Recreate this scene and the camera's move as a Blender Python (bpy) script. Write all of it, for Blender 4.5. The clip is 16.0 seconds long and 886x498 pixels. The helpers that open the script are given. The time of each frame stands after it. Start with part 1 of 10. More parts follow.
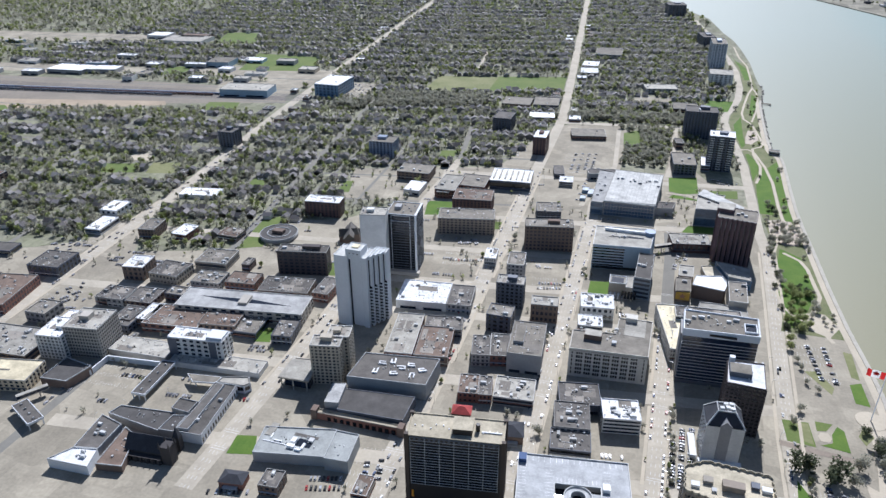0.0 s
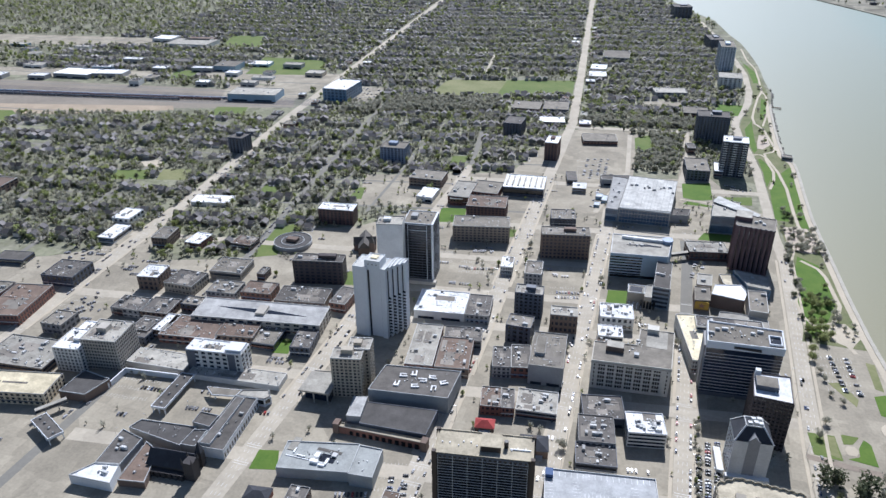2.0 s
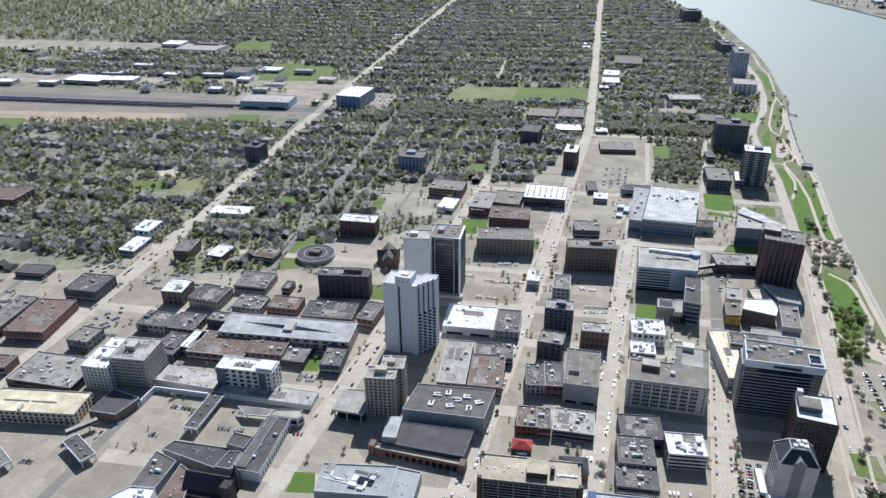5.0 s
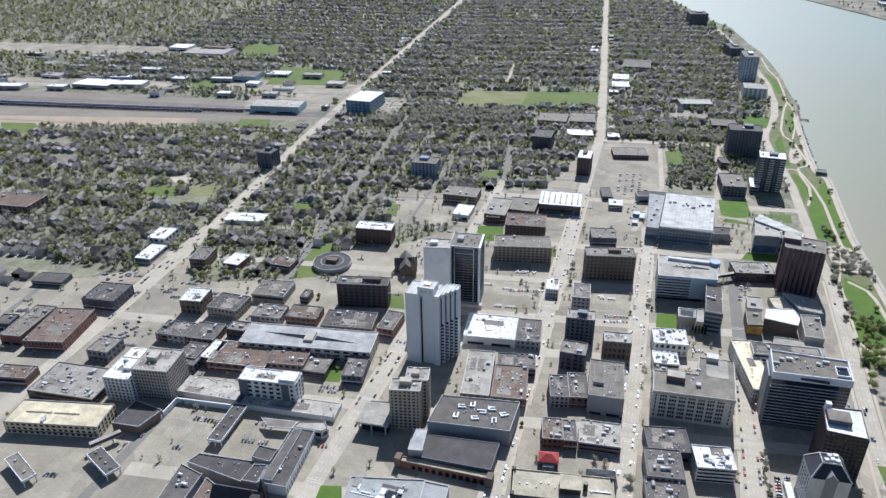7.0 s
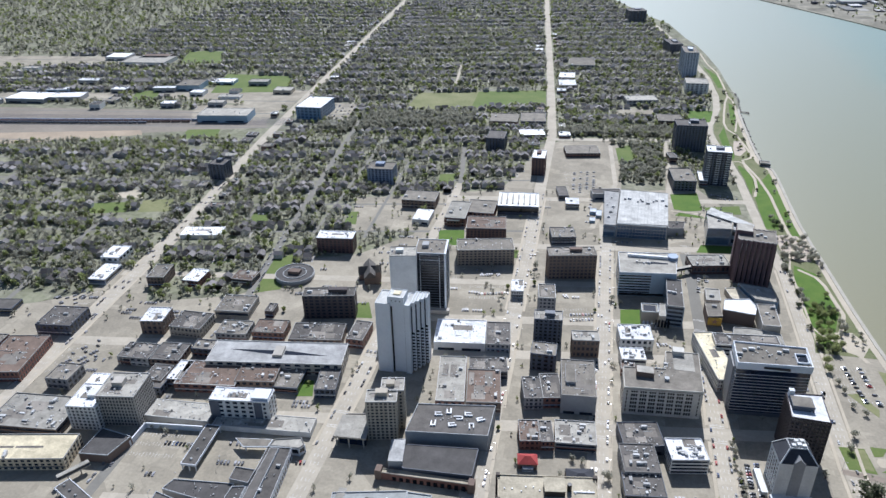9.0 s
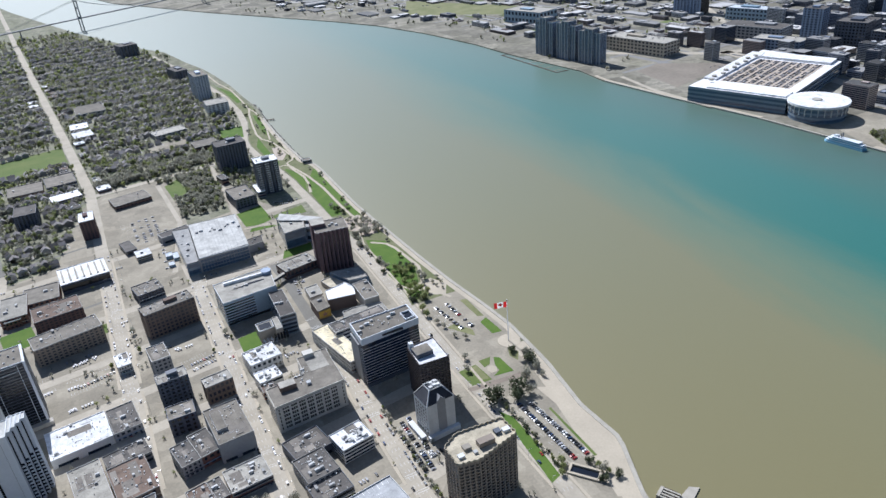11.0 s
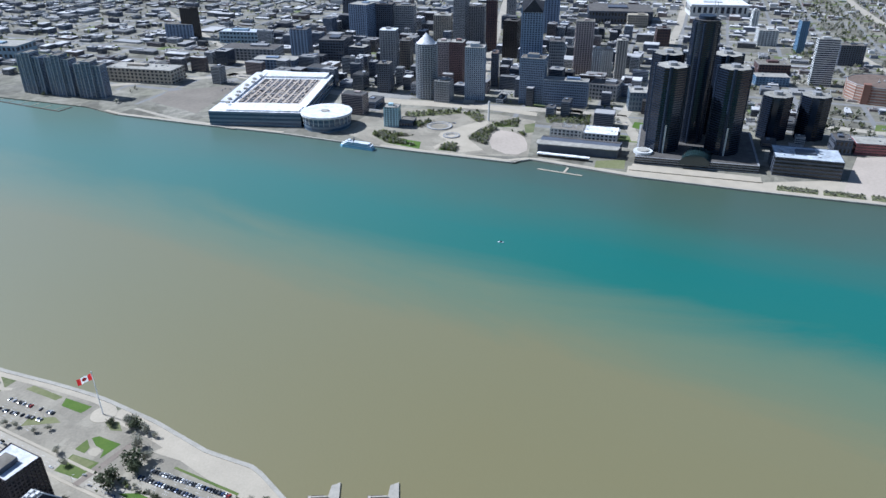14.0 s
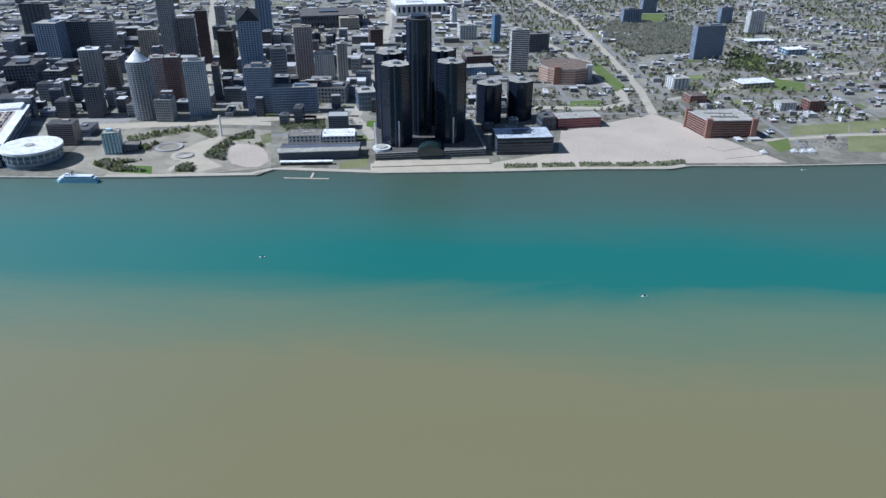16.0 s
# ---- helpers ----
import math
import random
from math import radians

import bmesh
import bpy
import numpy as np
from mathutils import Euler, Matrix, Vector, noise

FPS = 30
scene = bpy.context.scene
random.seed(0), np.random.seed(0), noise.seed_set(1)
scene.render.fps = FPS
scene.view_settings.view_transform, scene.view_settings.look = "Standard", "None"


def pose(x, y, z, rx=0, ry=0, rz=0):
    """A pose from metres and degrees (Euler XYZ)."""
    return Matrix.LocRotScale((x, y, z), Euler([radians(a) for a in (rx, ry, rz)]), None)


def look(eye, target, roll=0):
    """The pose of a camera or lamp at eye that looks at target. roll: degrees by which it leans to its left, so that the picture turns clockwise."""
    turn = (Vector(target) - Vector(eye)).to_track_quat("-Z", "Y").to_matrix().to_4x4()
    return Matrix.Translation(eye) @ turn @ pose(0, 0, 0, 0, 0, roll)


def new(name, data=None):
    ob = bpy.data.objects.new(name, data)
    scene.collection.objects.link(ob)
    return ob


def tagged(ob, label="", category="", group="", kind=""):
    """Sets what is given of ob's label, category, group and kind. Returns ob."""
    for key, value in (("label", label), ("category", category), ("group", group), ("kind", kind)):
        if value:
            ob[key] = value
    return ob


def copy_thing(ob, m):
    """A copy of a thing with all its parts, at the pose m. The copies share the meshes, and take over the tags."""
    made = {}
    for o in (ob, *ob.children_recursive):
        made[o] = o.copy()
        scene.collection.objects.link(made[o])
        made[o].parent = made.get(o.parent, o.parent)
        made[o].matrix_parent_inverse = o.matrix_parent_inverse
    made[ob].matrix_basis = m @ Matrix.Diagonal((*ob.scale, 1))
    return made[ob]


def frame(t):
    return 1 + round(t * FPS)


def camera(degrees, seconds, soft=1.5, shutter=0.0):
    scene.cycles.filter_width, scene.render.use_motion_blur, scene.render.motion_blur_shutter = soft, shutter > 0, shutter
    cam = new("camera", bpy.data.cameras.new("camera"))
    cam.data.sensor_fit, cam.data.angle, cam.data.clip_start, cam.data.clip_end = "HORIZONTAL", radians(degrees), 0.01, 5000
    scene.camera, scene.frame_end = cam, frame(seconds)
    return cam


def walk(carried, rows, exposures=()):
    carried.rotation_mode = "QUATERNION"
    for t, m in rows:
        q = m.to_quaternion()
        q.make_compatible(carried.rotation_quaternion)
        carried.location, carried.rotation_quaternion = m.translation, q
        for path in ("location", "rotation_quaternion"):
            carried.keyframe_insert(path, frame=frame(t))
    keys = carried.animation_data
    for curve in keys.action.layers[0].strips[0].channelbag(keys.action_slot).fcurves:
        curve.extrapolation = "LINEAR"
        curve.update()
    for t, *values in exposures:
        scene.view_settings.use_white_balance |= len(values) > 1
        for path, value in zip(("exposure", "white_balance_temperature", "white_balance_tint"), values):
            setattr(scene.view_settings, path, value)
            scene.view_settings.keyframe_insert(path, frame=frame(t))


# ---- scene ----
# Metres; +y runs along the streets, +x across the river.
cam = camera(63.95, 16.0)
PATH = [
    (0, (0.00, 0.00, 384.70), (-26.870, 84.700, 338.827), -0.36),
    (1, (-9.62, 1.64, 388.35), (-36.523, 86.326, 342.469), -0.47),
    (2, (-19.81, 2.90, 391.84), (-46.674, 87.573, 345.922), -0.47),
    (3, (-29.81, 4.32, 395.65), (-56.652, 88.995, 349.710), -0.53),
    (4, (-40.55, 5.71, 398.75), (-67.375, 90.390, 352.829), -0.51),
    (6.5, (-67.87, 6.48, 407.14), (-94.625, 91.255, 361.342), -0.55),
    (7.5, (-78.10, 6.42, 410.67), (-105.017, 91.123, 364.831), -0.56),
    (8.2, (-84.69, 5.96, 413.25), (-111.510, 90.642, 367.333), -0.53),
    (10.3, (-99.64, 2.71, 421.17), (-80.297, 89.167, 374.797), -0.36),
    (10.5, (-101.91, 3.29, 421.57), (-74.980, 87.694, 375.188), -0.34),
    (11, (-107.97, 5.40, 422.50), (-71.198, 86.050, 376.203), -5.02),
    (11.5, (-113.94, 8.42, 423.85), (-67.150, 83.644, 377.456), -3.87),
    (12, (-118.95, 11.84, 425.74), (-63.631, 80.975, 379.263), -2.74),
    (12.5, (-123.43, 15.30, 428.12), (-60.548, 77.585, 381.575), -1.90),
    (13, (-127.41, 18.93, 430.58), (-57.789, 73.552, 384.010), -1.19),
    (13.5, (-130.79, 22.89, 432.79), (-55.364, 69.188, 386.244), -0.64),
    (14, (-133.48, 27.33, 434.44), (-53.264, 64.799, 387.949), -0.26),
    (14.5, (-135.91, 31.91, 435.49), (-51.962, 60.227, 389.108), -0.00),
    (15, (-138.63, 36.65, 436.21), (-51.993, 55.545, 389.975), 0.20),
    (15.5, (-141.38, 41.67, 436.71), (-53.131, 51.320, 390.681), 0.34),
    (16, (-144.07, 46.71, 437.12), (-55.298, 50.221, 391.224), 0.34),
]
walk(cam, [(t, look(eye, target, roll)) for t, eye, target, roll in PATH], exposures=((0, 0.33, 5600, 13), (8.4, 0.33, 5600, 12), (10.4, 0.23, 5600, 12), (12, 0.24, 5570, 12), (13.5, 0.28, 5260, 11), (16, 0.08, 5200, 10)))

# ---- light ----
SUN_FROM = Vector((-0.06, 1.0, 1.0)).normalized()
world = bpy.data.worlds.new("sky")
scene.world = world
world.use_nodes = True
wn = world.node_tree.nodes
wl = world.node_tree.links
sky = wn.new("ShaderNodeTexSky")
sky.sky_type = "NISHITA"
sky.sun_disc = False
sky.sun_elevation = math.asin(SUN_FROM.z)
sky.sun_rotation = math.atan2(SUN_FROM.x, SUN_FROM.y)
sky.air_density, sky.dust_density, sky.ozone_density = 1.0, 0.7, 1.0
wl.new(sky.outputs[0], wn["Background"].inputs[0])
wn["Background"].inputs[1].default_value = 0.062
sun = new("sun", bpy.data.lights.new("sun", "SUN"))
sun.data.energy, sun.data.angle, sun.data.color = 5.0, radians(0.55), (1.0, 0.955, 0.89)
sun.matrix_world = look(SUN_FROM * 1000, (0, 0, 0))


# ---- materials ----
MATS = {}


def material(key, col, rough=0.9, metal=0.0, var=0.22, big=0.03, small=0.6, bump=0.0, other=None, rnd=0.0, spec=0.3, island=0.0, thin=0.0, mends=0.0, mend_size=0.06):
    """Colour varied by noise at two scales in the world's metres, by object, by island, or by mended fields."""
    m = bpy.data.materials.new(key)
    m.use_nodes = True
    n, l = m.node_tree.nodes, m.node_tree.links
    bsdf = n["Principled BSDF"]
    bsdf.inputs["Roughness"].default_value = rough
    bsdf.inputs["Metallic"].default_value = metal
    bsdf.inputs["Specular IOR Level"].default_value = spec
    geo = n.new("ShaderNodeNewGeometry")
    hold = None
    for scale, amount, detail in ((big, 1.0, 3.0), (small, 0.7, 5.0)):
        tex = n.new("ShaderNodeTexNoise")
        tex.inputs["Scale"].default_value = scale
        tex.inputs["Detail"].default_value = detail
        l.new(geo.outputs["Position"], tex.inputs["Vector"])
        mul = n.new("ShaderNodeMath")
        mul.operation = "MULTIPLY_ADD"
        mul.inputs[1].default_value = amount
        mul.inputs[2].default_value = -0.5 * amount
        l.new(tex.outputs["Fac"], mul.inputs[0])
        if hold is None:
            hold = mul
        else:
            add = n.new("ShaderNodeMath")
            l.new(hold.outputs[0], add.inputs[0])
            l.new(mul.outputs[0], add.inputs[1])
            hold = add
            fine = tex
    ramp = n.new("ShaderNodeMapRange")
    ramp.inputs["From Min"].default_value, ramp.inputs["From Max"].default_value = -0.35, 0.35
    l.new(hold.outputs[0], ramp.inputs["Value"])
    mix = n.new("ShaderNodeMix")
    mix.data_type = "RGBA"
    a = [c * (1 - var) for c in col] if other is None else col
    b = [min(1.0, c * (1 + var)) for c in col] if other is None else other
    mix.inputs["A"].default_value, mix.inputs["B"].default_value = (*a, 1), (*b, 1)
    l.new(ramp.outputs[0], mix.inputs["Factor"])
    out = mix.outputs["Result"]
    if rnd or island:
        src = n.new("ShaderNodeObjectInfo").outputs["Random"] if rnd else geo.outputs["Random Per Island"]
        k = rnd or island
        sca = n.new("ShaderNodeMapRange")
        sca.inputs["To Min"].default_value, sca.inputs["To Max"].default_value = 1 - k, 1 + k
        l.new(src, sca.inputs["Value"])
        vm = n.new("ShaderNodeVectorMath")
        vm.operation = "SCALE"
        l.new(out, vm.inputs[0])
        l.new(sca.outputs[0], vm.inputs["Scale"])
        out = vm.outputs[0]
    if mends:
        for size, k in ((mend_size, mends), (mend_size * 3.7, mends * 0.6)):
            vor = n.new("ShaderNodeTexVoronoi")
            vor.distance = "CHEBYCHEV"
            vor.inputs["Scale"].default_value = size
            l.new(geo.outputs["Position"], vor.inputs["Vector"])
            one = n.new("ShaderNodeSeparateColor")
            l.new(vor.outputs["Color"], one.inputs[0])
            sca = n.new("ShaderNodeMapRange")
            sca.inputs["To Min"].default_value, sca.inputs["To Max"].default_value = 1 - k, 1 + k
            l.new(one.outputs[0], sca.inputs["Value"])
            vm = n.new("ShaderNodeVectorMath")
            vm.operation = "SCALE"
            l.new(out, vm.inputs[0])
            l.new(sca.outputs[0], vm.inputs["Scale"])
            out = vm.outputs[0]
    l.new(out, bsdf.inputs["Base Color"])
    if thin:
        glow = n.new("ShaderNodeBsdfTranslucent")
        both = n.new("ShaderNodeMixShader")
        both.inputs[0].default_value = thin
        l.new(out, glow.inputs["Color"])
        l.new(bsdf.outputs[0], both.inputs[1])
        l.new(glow.outputs[0], both.inputs[2])
        l.new(both.outputs[0], n["Material Output"].inputs["Surface"])
    if bump:
        bp = n.new("ShaderNodeBump")
        bp.inputs["Strength"].default_value = bump
        bp.inputs["Distance"].default_value = 0.3
        l.new(fine.outputs["Fac"], bp.inputs["Height"])
        l.new(bp.outputs[0], bsdf.inputs["Normal"])
    MATS[key] = m
    return m


# walls
WALLS = {
    "white": ("white-painted", (0.62, 0.62, 0.60), 0.8), "concrete": ("pale concrete", (0.42, 0.39, 0.34), 0.9),
    "cream": ("cream concrete", (0.58, 0.50, 0.36), 0.9), "tan": ("tan brick", (0.43, 0.385, 0.31), 0.9),
    "tan2": ("buff stone", (0.29, 0.245, 0.20), 0.9), "red": ("red brick", (0.22, 0.115, 0.09), 0.9),
    "redbrown": ("dark red-brown brick", (0.108, 0.068, 0.063), 0.85), "brown": ("brown brick", (0.175, 0.13, 0.105), 0.9),
    "grey": ("grey panelled", (0.325, 0.325, 0.325), 0.8), "dark": ("dark blue-grey", (0.10, 0.112, 0.138), 0.6),
    "black": ("black-brown metal", (0.035, 0.03, 0.028), 0.5), "darkgrid": ("dark grid-fronted", (0.13, 0.132, 0.145), 0.6), "bronze": ("bronze-framed dark glass", (0.24, 0.225, 0.20), 0.6), "officeglass": ("white-banded dark glass", (0.5, 0.5, 0.5), 0.6), "glass": ("mirrored glass", (0.10, 0.13, 0.17), 0.25),
    "glass2": ("grey-blue glass", (0.20, 0.25, 0.30), 0.3), "bluegl": ("blue glass", (0.14, 0.24, 0.36), 0.3),
    # blueconc, bluegrey: raised and cooled, haze and shade put into the wall colour
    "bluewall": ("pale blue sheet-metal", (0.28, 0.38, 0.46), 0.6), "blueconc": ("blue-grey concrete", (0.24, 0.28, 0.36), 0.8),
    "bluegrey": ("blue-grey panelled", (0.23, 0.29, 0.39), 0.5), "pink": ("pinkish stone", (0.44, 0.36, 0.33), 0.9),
    "pink2": ("rose-brown stone", (0.26, 0.16, 0.14), 0.9), "orange": ("orange brick", (0.27, 0.145, 0.105), 0.9),
    "cream2": ("pale buff stone", (0.36, 0.325, 0.27), 0.9), "bluepale": ("pale blue-grey panelled", (0.40, 0.45, 0.52), 0.5),
    "umber": ("dark umber brick", (0.075, 0.066, 0.064), 0.9),
    "teal": ("pale teal panelled", (0.42, 0.58, 0.62), 0.6),
}
for key, (word, col, rough) in WALLS.items():
    material("w_" + key, col, rough, var=0.16, big=0.05, small=0.9, rnd=0.10, mends=0.04, mend_size=0.15)
ROOFS = {
    "r_dark": ("dark tar", (0.115, 0.106, 0.096)), "r_grey": ("grey gravel", (0.20, 0.181, 0.15)), "r_light": ("light grey", (0.35, 0.33, 0.285)),
    "r_white": ("white membrane", (0.78, 0.78, 0.77)), "r_brown": ("brown gravel", (0.155, 0.115, 0.09)), "r_tan": ("stained tan", (0.44, 0.39, 0.29)),
    "r_cream": ("cream deck", (0.66, 0.58, 0.40)), "r_metal": ("pale ribbed metal", (0.39, 0.385, 0.37)), "r_steel": ("grey seamed metal", (0.43, 0.425, 0.40)),
    "r_bluelight": ("pale blue glazed", (0.50, 0.54, 0.58)),
}
for key, (word, col) in ROOFS.items():
    material(key, col, 0.92, var=0.32, big=0.12, small=0.8, rnd=0.16, bump=0.1, mends=0.10, mend_size=0.09)
material("glassband", (0.018, 0.027, 0.045), 0.12, var=0.3, big=0.2, small=1.0, spec=0.6)
material("glassdark", (0.009, 0.012, 0.019), 0.15, var=0.3, big=0.2, small=1.0, spec=0.6)
material("glassblue", (0.06, 0.10, 0.16), 0.10, var=0.3, big=0.2, small=1.0, spec=0.7)
material("roof_field", (0.19, 0.172, 0.148), 0.92, var=0.25, big=0.15, small=0.8, island=0.55)
material("vent", (0.40, 0.40, 0.39), 0.6, var=0.2, island=0.85)
material("open_lot", (0.33, 0.315, 0.285), 0.95, var=0.2, big=0.03, small=0.2, island=0.35)
material("open_grass", (0.10, 0.14, 0.045), 0.95, var=0.2, big=0.03, small=0.2, island=0.3, other=(0.18, 0.19, 0.08))
material("marking", (0.62, 0.61, 0.58), 0.9, var=0.15, big=0.2, small=0.8)
material("w_whitepaint", (0.66, 0.68, 0.70), 0.7, var=0.08, big=0.05, small=0.5)
material("w_navy", (0.016, 0.024, 0.044), 0.35, var=0.2, big=0.05, small=0.9)
material("far_roof", (0.28, 0.275, 0.265), 0.9, var=0.3, big=0.02, small=0.2, island=0.85, other=(0.42, 0.41, 0.395))
material("unit", (0.42, 0.42, 0.41), 0.6, var=0.2, rnd=0.45)
material("coping", (0.42, 0.41, 0.385), 0.8, var=0.15, rnd=0.5)
for key, col, rough in (("w_greyslab", (0.44, 0.45, 0.45), 0.8), ("w_fin", (0.135, 0.09, 0.094), 0.85), ("w_umber", (0.075, 0.063, 0.063), 0.8), ("w_bronzeside", (0.07, 0.054, 0.044), 0.7), ("w_stone", (0.56, 0.535, 0.475), 0.9), ("w_fincap", (0.36, 0.33, 0.31), 0.8), ("w_collegeblue", (0.36, 0.44, 0.50), 0.6), ("w_theatregrey", (0.30, 0.32, 0.33), 0.8),
                        ("w_schoolgrey", (0.36, 0.38, 0.38), 0.8), ("w_darkstone", (0.06, 0.055, 0.055), 0.9), ("w_sign", (0.62, 0.27, 0.03), 0.6), ("w_deckbrick", (0.26, 0.145, 0.115), 0.9), ("w_rose", (0.33, 0.13, 0.13), 0.9), ("w_blue", (0.05, 0.09, 0.2), 0.7), ("w_yellow", (0.45, 0.28, 0.05), 0.8)):
    material(key, col, rough, var=0.14, big=0.06, small=0.9, mends=0.04, mend_size=0.15)
for key, col in (("r_pale", (0.52, 0.52, 0.49)), ("r_garage", (0.40, 0.405, 0.405)), ("r_school", (0.33, 0.34, 0.325)), ("r_tar", (0.085, 0.08, 0.076)), ("r_slate", (0.05, 0.052, 0.06)), ("r_redmetal", (0.33, 0.06, 0.055))):
    material(key, col, 0.9, var=0.26, big=0.12, small=0.8, mends=0.08, mend_size=0.09)
material("glassnavy", (0.012, 0.022, 0.045), 0.1, var=0.4, big=0.08, small=0.5, spec=0.7)
# ground
material("earth", (0.135, 0.145, 0.078), 0.95, var=0.3, big=0.02, small=0.14, other=(0.27, 0.255, 0.195), mends=0.22, mend_size=0.05)
material("cityground", (0.145, 0.138, 0.095), 0.95, var=0.3, big=0.012, small=0.09, other=(0.285, 0.262, 0.215), mends=0.28, mend_size=0.018)
material("lot", (0.305, 0.272, 0.21), 0.95, var=0.26, big=0.025, small=0.4, bump=0.05, mends=0.13, mend_size=0.03)
material("road", (0.42, 0.375, 0.298), 0.92, var=0.14, big=0.03, small=0.4, mends=0.06, mend_size=0.06)
material("darkroad", (0.20, 0.19, 0.165), 0.92, var=0.14, big=0.05, small=0.4)
material("greyroad", (0.235, 0.23, 0.22), 0.92, var=0.12, big=0.05, small=0.4)
material("conc", (0.455, 0.398, 0.305), 0.9, var=0.14, big=0.04, small=0.5)
material("sandy", (0.47, 0.40, 0.325), 0.95, var=0.16, big=0.012, small=0.2)
material("ballast", (0.235, 0.205, 0.165), 0.95, var=0.22, big=0.012, small=0.12)
material("lawn", (0.085, 0.135, 0.03), 0.95, var=0.25, big=0.03, small=0.3, other=(0.16, 0.185, 0.06))
material("turf", (0.06, 0.125, 0.018), 0.95, var=0.2, big=0.06, small=0.5, other=(0.12, 0.18, 0.03))
material("parkgrass", (0.10, 0.125, 0.045), 0.95, var=0.25, big=0.05, small=0.4, other=(0.22, 0.21, 0.12))
material("drygrass", (0.13, 0.15, 0.055), 0.95, var=0.25, big=0.02, small=0.2, other=(0.26, 0.25, 0.13))
material("brickpath", (0.25, 0.208, 0.165), 0.95, var=0.2, big=0.1, small=0.8)
material("seawall", (0.40, 0.37, 0.31), 0.9, var=0.2, big=0.1, small=0.8)
material("barefield", (0.36, 0.29, 0.21), 0.95, var=0.2, big=0.03, small=0.2)
material("rock", (0.30, 0.285, 0.25), 0.95, var=0.3, big=0.2, small=0.9, island=0.3)
material("rail", (0.07, 0.065, 0.07), 0.6, var=0.2)
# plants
# bare and spring tones raised: distant haze is put into the leaf colour
material("leaf_bare_hazed", (0.345, 0.335, 0.265), 0.95, var=0.3, big=0.02, small=0.2, other=(0.43, 0.42, 0.34), island=0.3, spec=0.1, thin=0.5)
material("leaf_spring", (0.24, 0.28, 0.10), 0.95, var=0.3, big=0.02, small=0.2, other=(0.36, 0.38, 0.18), island=0.35, spec=0.1, thin=0.55)
material("leaf_dark", (0.10, 0.12, 0.07), 0.95, var=0.3, big=0.02, small=0.2, other=(0.15, 0.16, 0.10), island=0.4, spec=0.1, thin=0.4)
material("bark", (0.10, 0.08, 0.06), 0.95, var=0.2)
# houses
material("h_roof", (0.11, 0.108, 0.11), 0.9, var=0.25, big=0.04, small=0.8, rnd=0.75, other=(0.19, 0.17, 0.16))
material("h_wall", (0.36, 0.32, 0.28), 0.9, var=0.2, big=0.035, small=0.4, rnd=0.5, other=(0.52, 0.50, 0.47))
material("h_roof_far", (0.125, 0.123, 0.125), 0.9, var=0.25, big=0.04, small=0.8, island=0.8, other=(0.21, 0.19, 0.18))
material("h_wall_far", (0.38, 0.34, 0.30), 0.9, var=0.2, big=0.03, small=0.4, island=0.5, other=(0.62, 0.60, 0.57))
# far_dark is blued: the far bank's haze and shade are put into it
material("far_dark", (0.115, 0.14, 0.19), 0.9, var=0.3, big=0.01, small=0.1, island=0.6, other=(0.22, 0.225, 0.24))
material("far_brick", (0.22, 0.165, 0.15), 0.9, var=0.3, big=0.01, small=0.1, island=0.5, other=(0.31, 0.27, 0.25))
material("far_pale", (0.32, 0.32, 0.32), 0.9, var=0.2, big=0.01, small=0.1, island=0.6, other=(0.48, 0.48, 0.48))
# cars
for key, col in (("silver", (0.28, 0.285, 0.29)), ("white", (0.75, 0.75, 0.74)), ("black", (0.02, 0.02, 0.022)), ("red", (0.35, 0.03, 0.025)), ("blue", (0.04, 0.07, 0.16))):
    material("car_" + key, col, 0.3, var=0.05, spec=0.6)
material("car_glass", (0.02, 0.024, 0.03), 0.1, var=0.1, spec=0.7)
material("flag_red", (0.55, 0.03, 0.03), 0.8, var=0.1, thin=0.5)
material("flag_white", (0.78, 0.78, 0.77), 0.8, var=0.05, thin=0.5)
material("metal", (0.55, 0.55, 0.54), 0.4, metal=0.6, var=0.1)


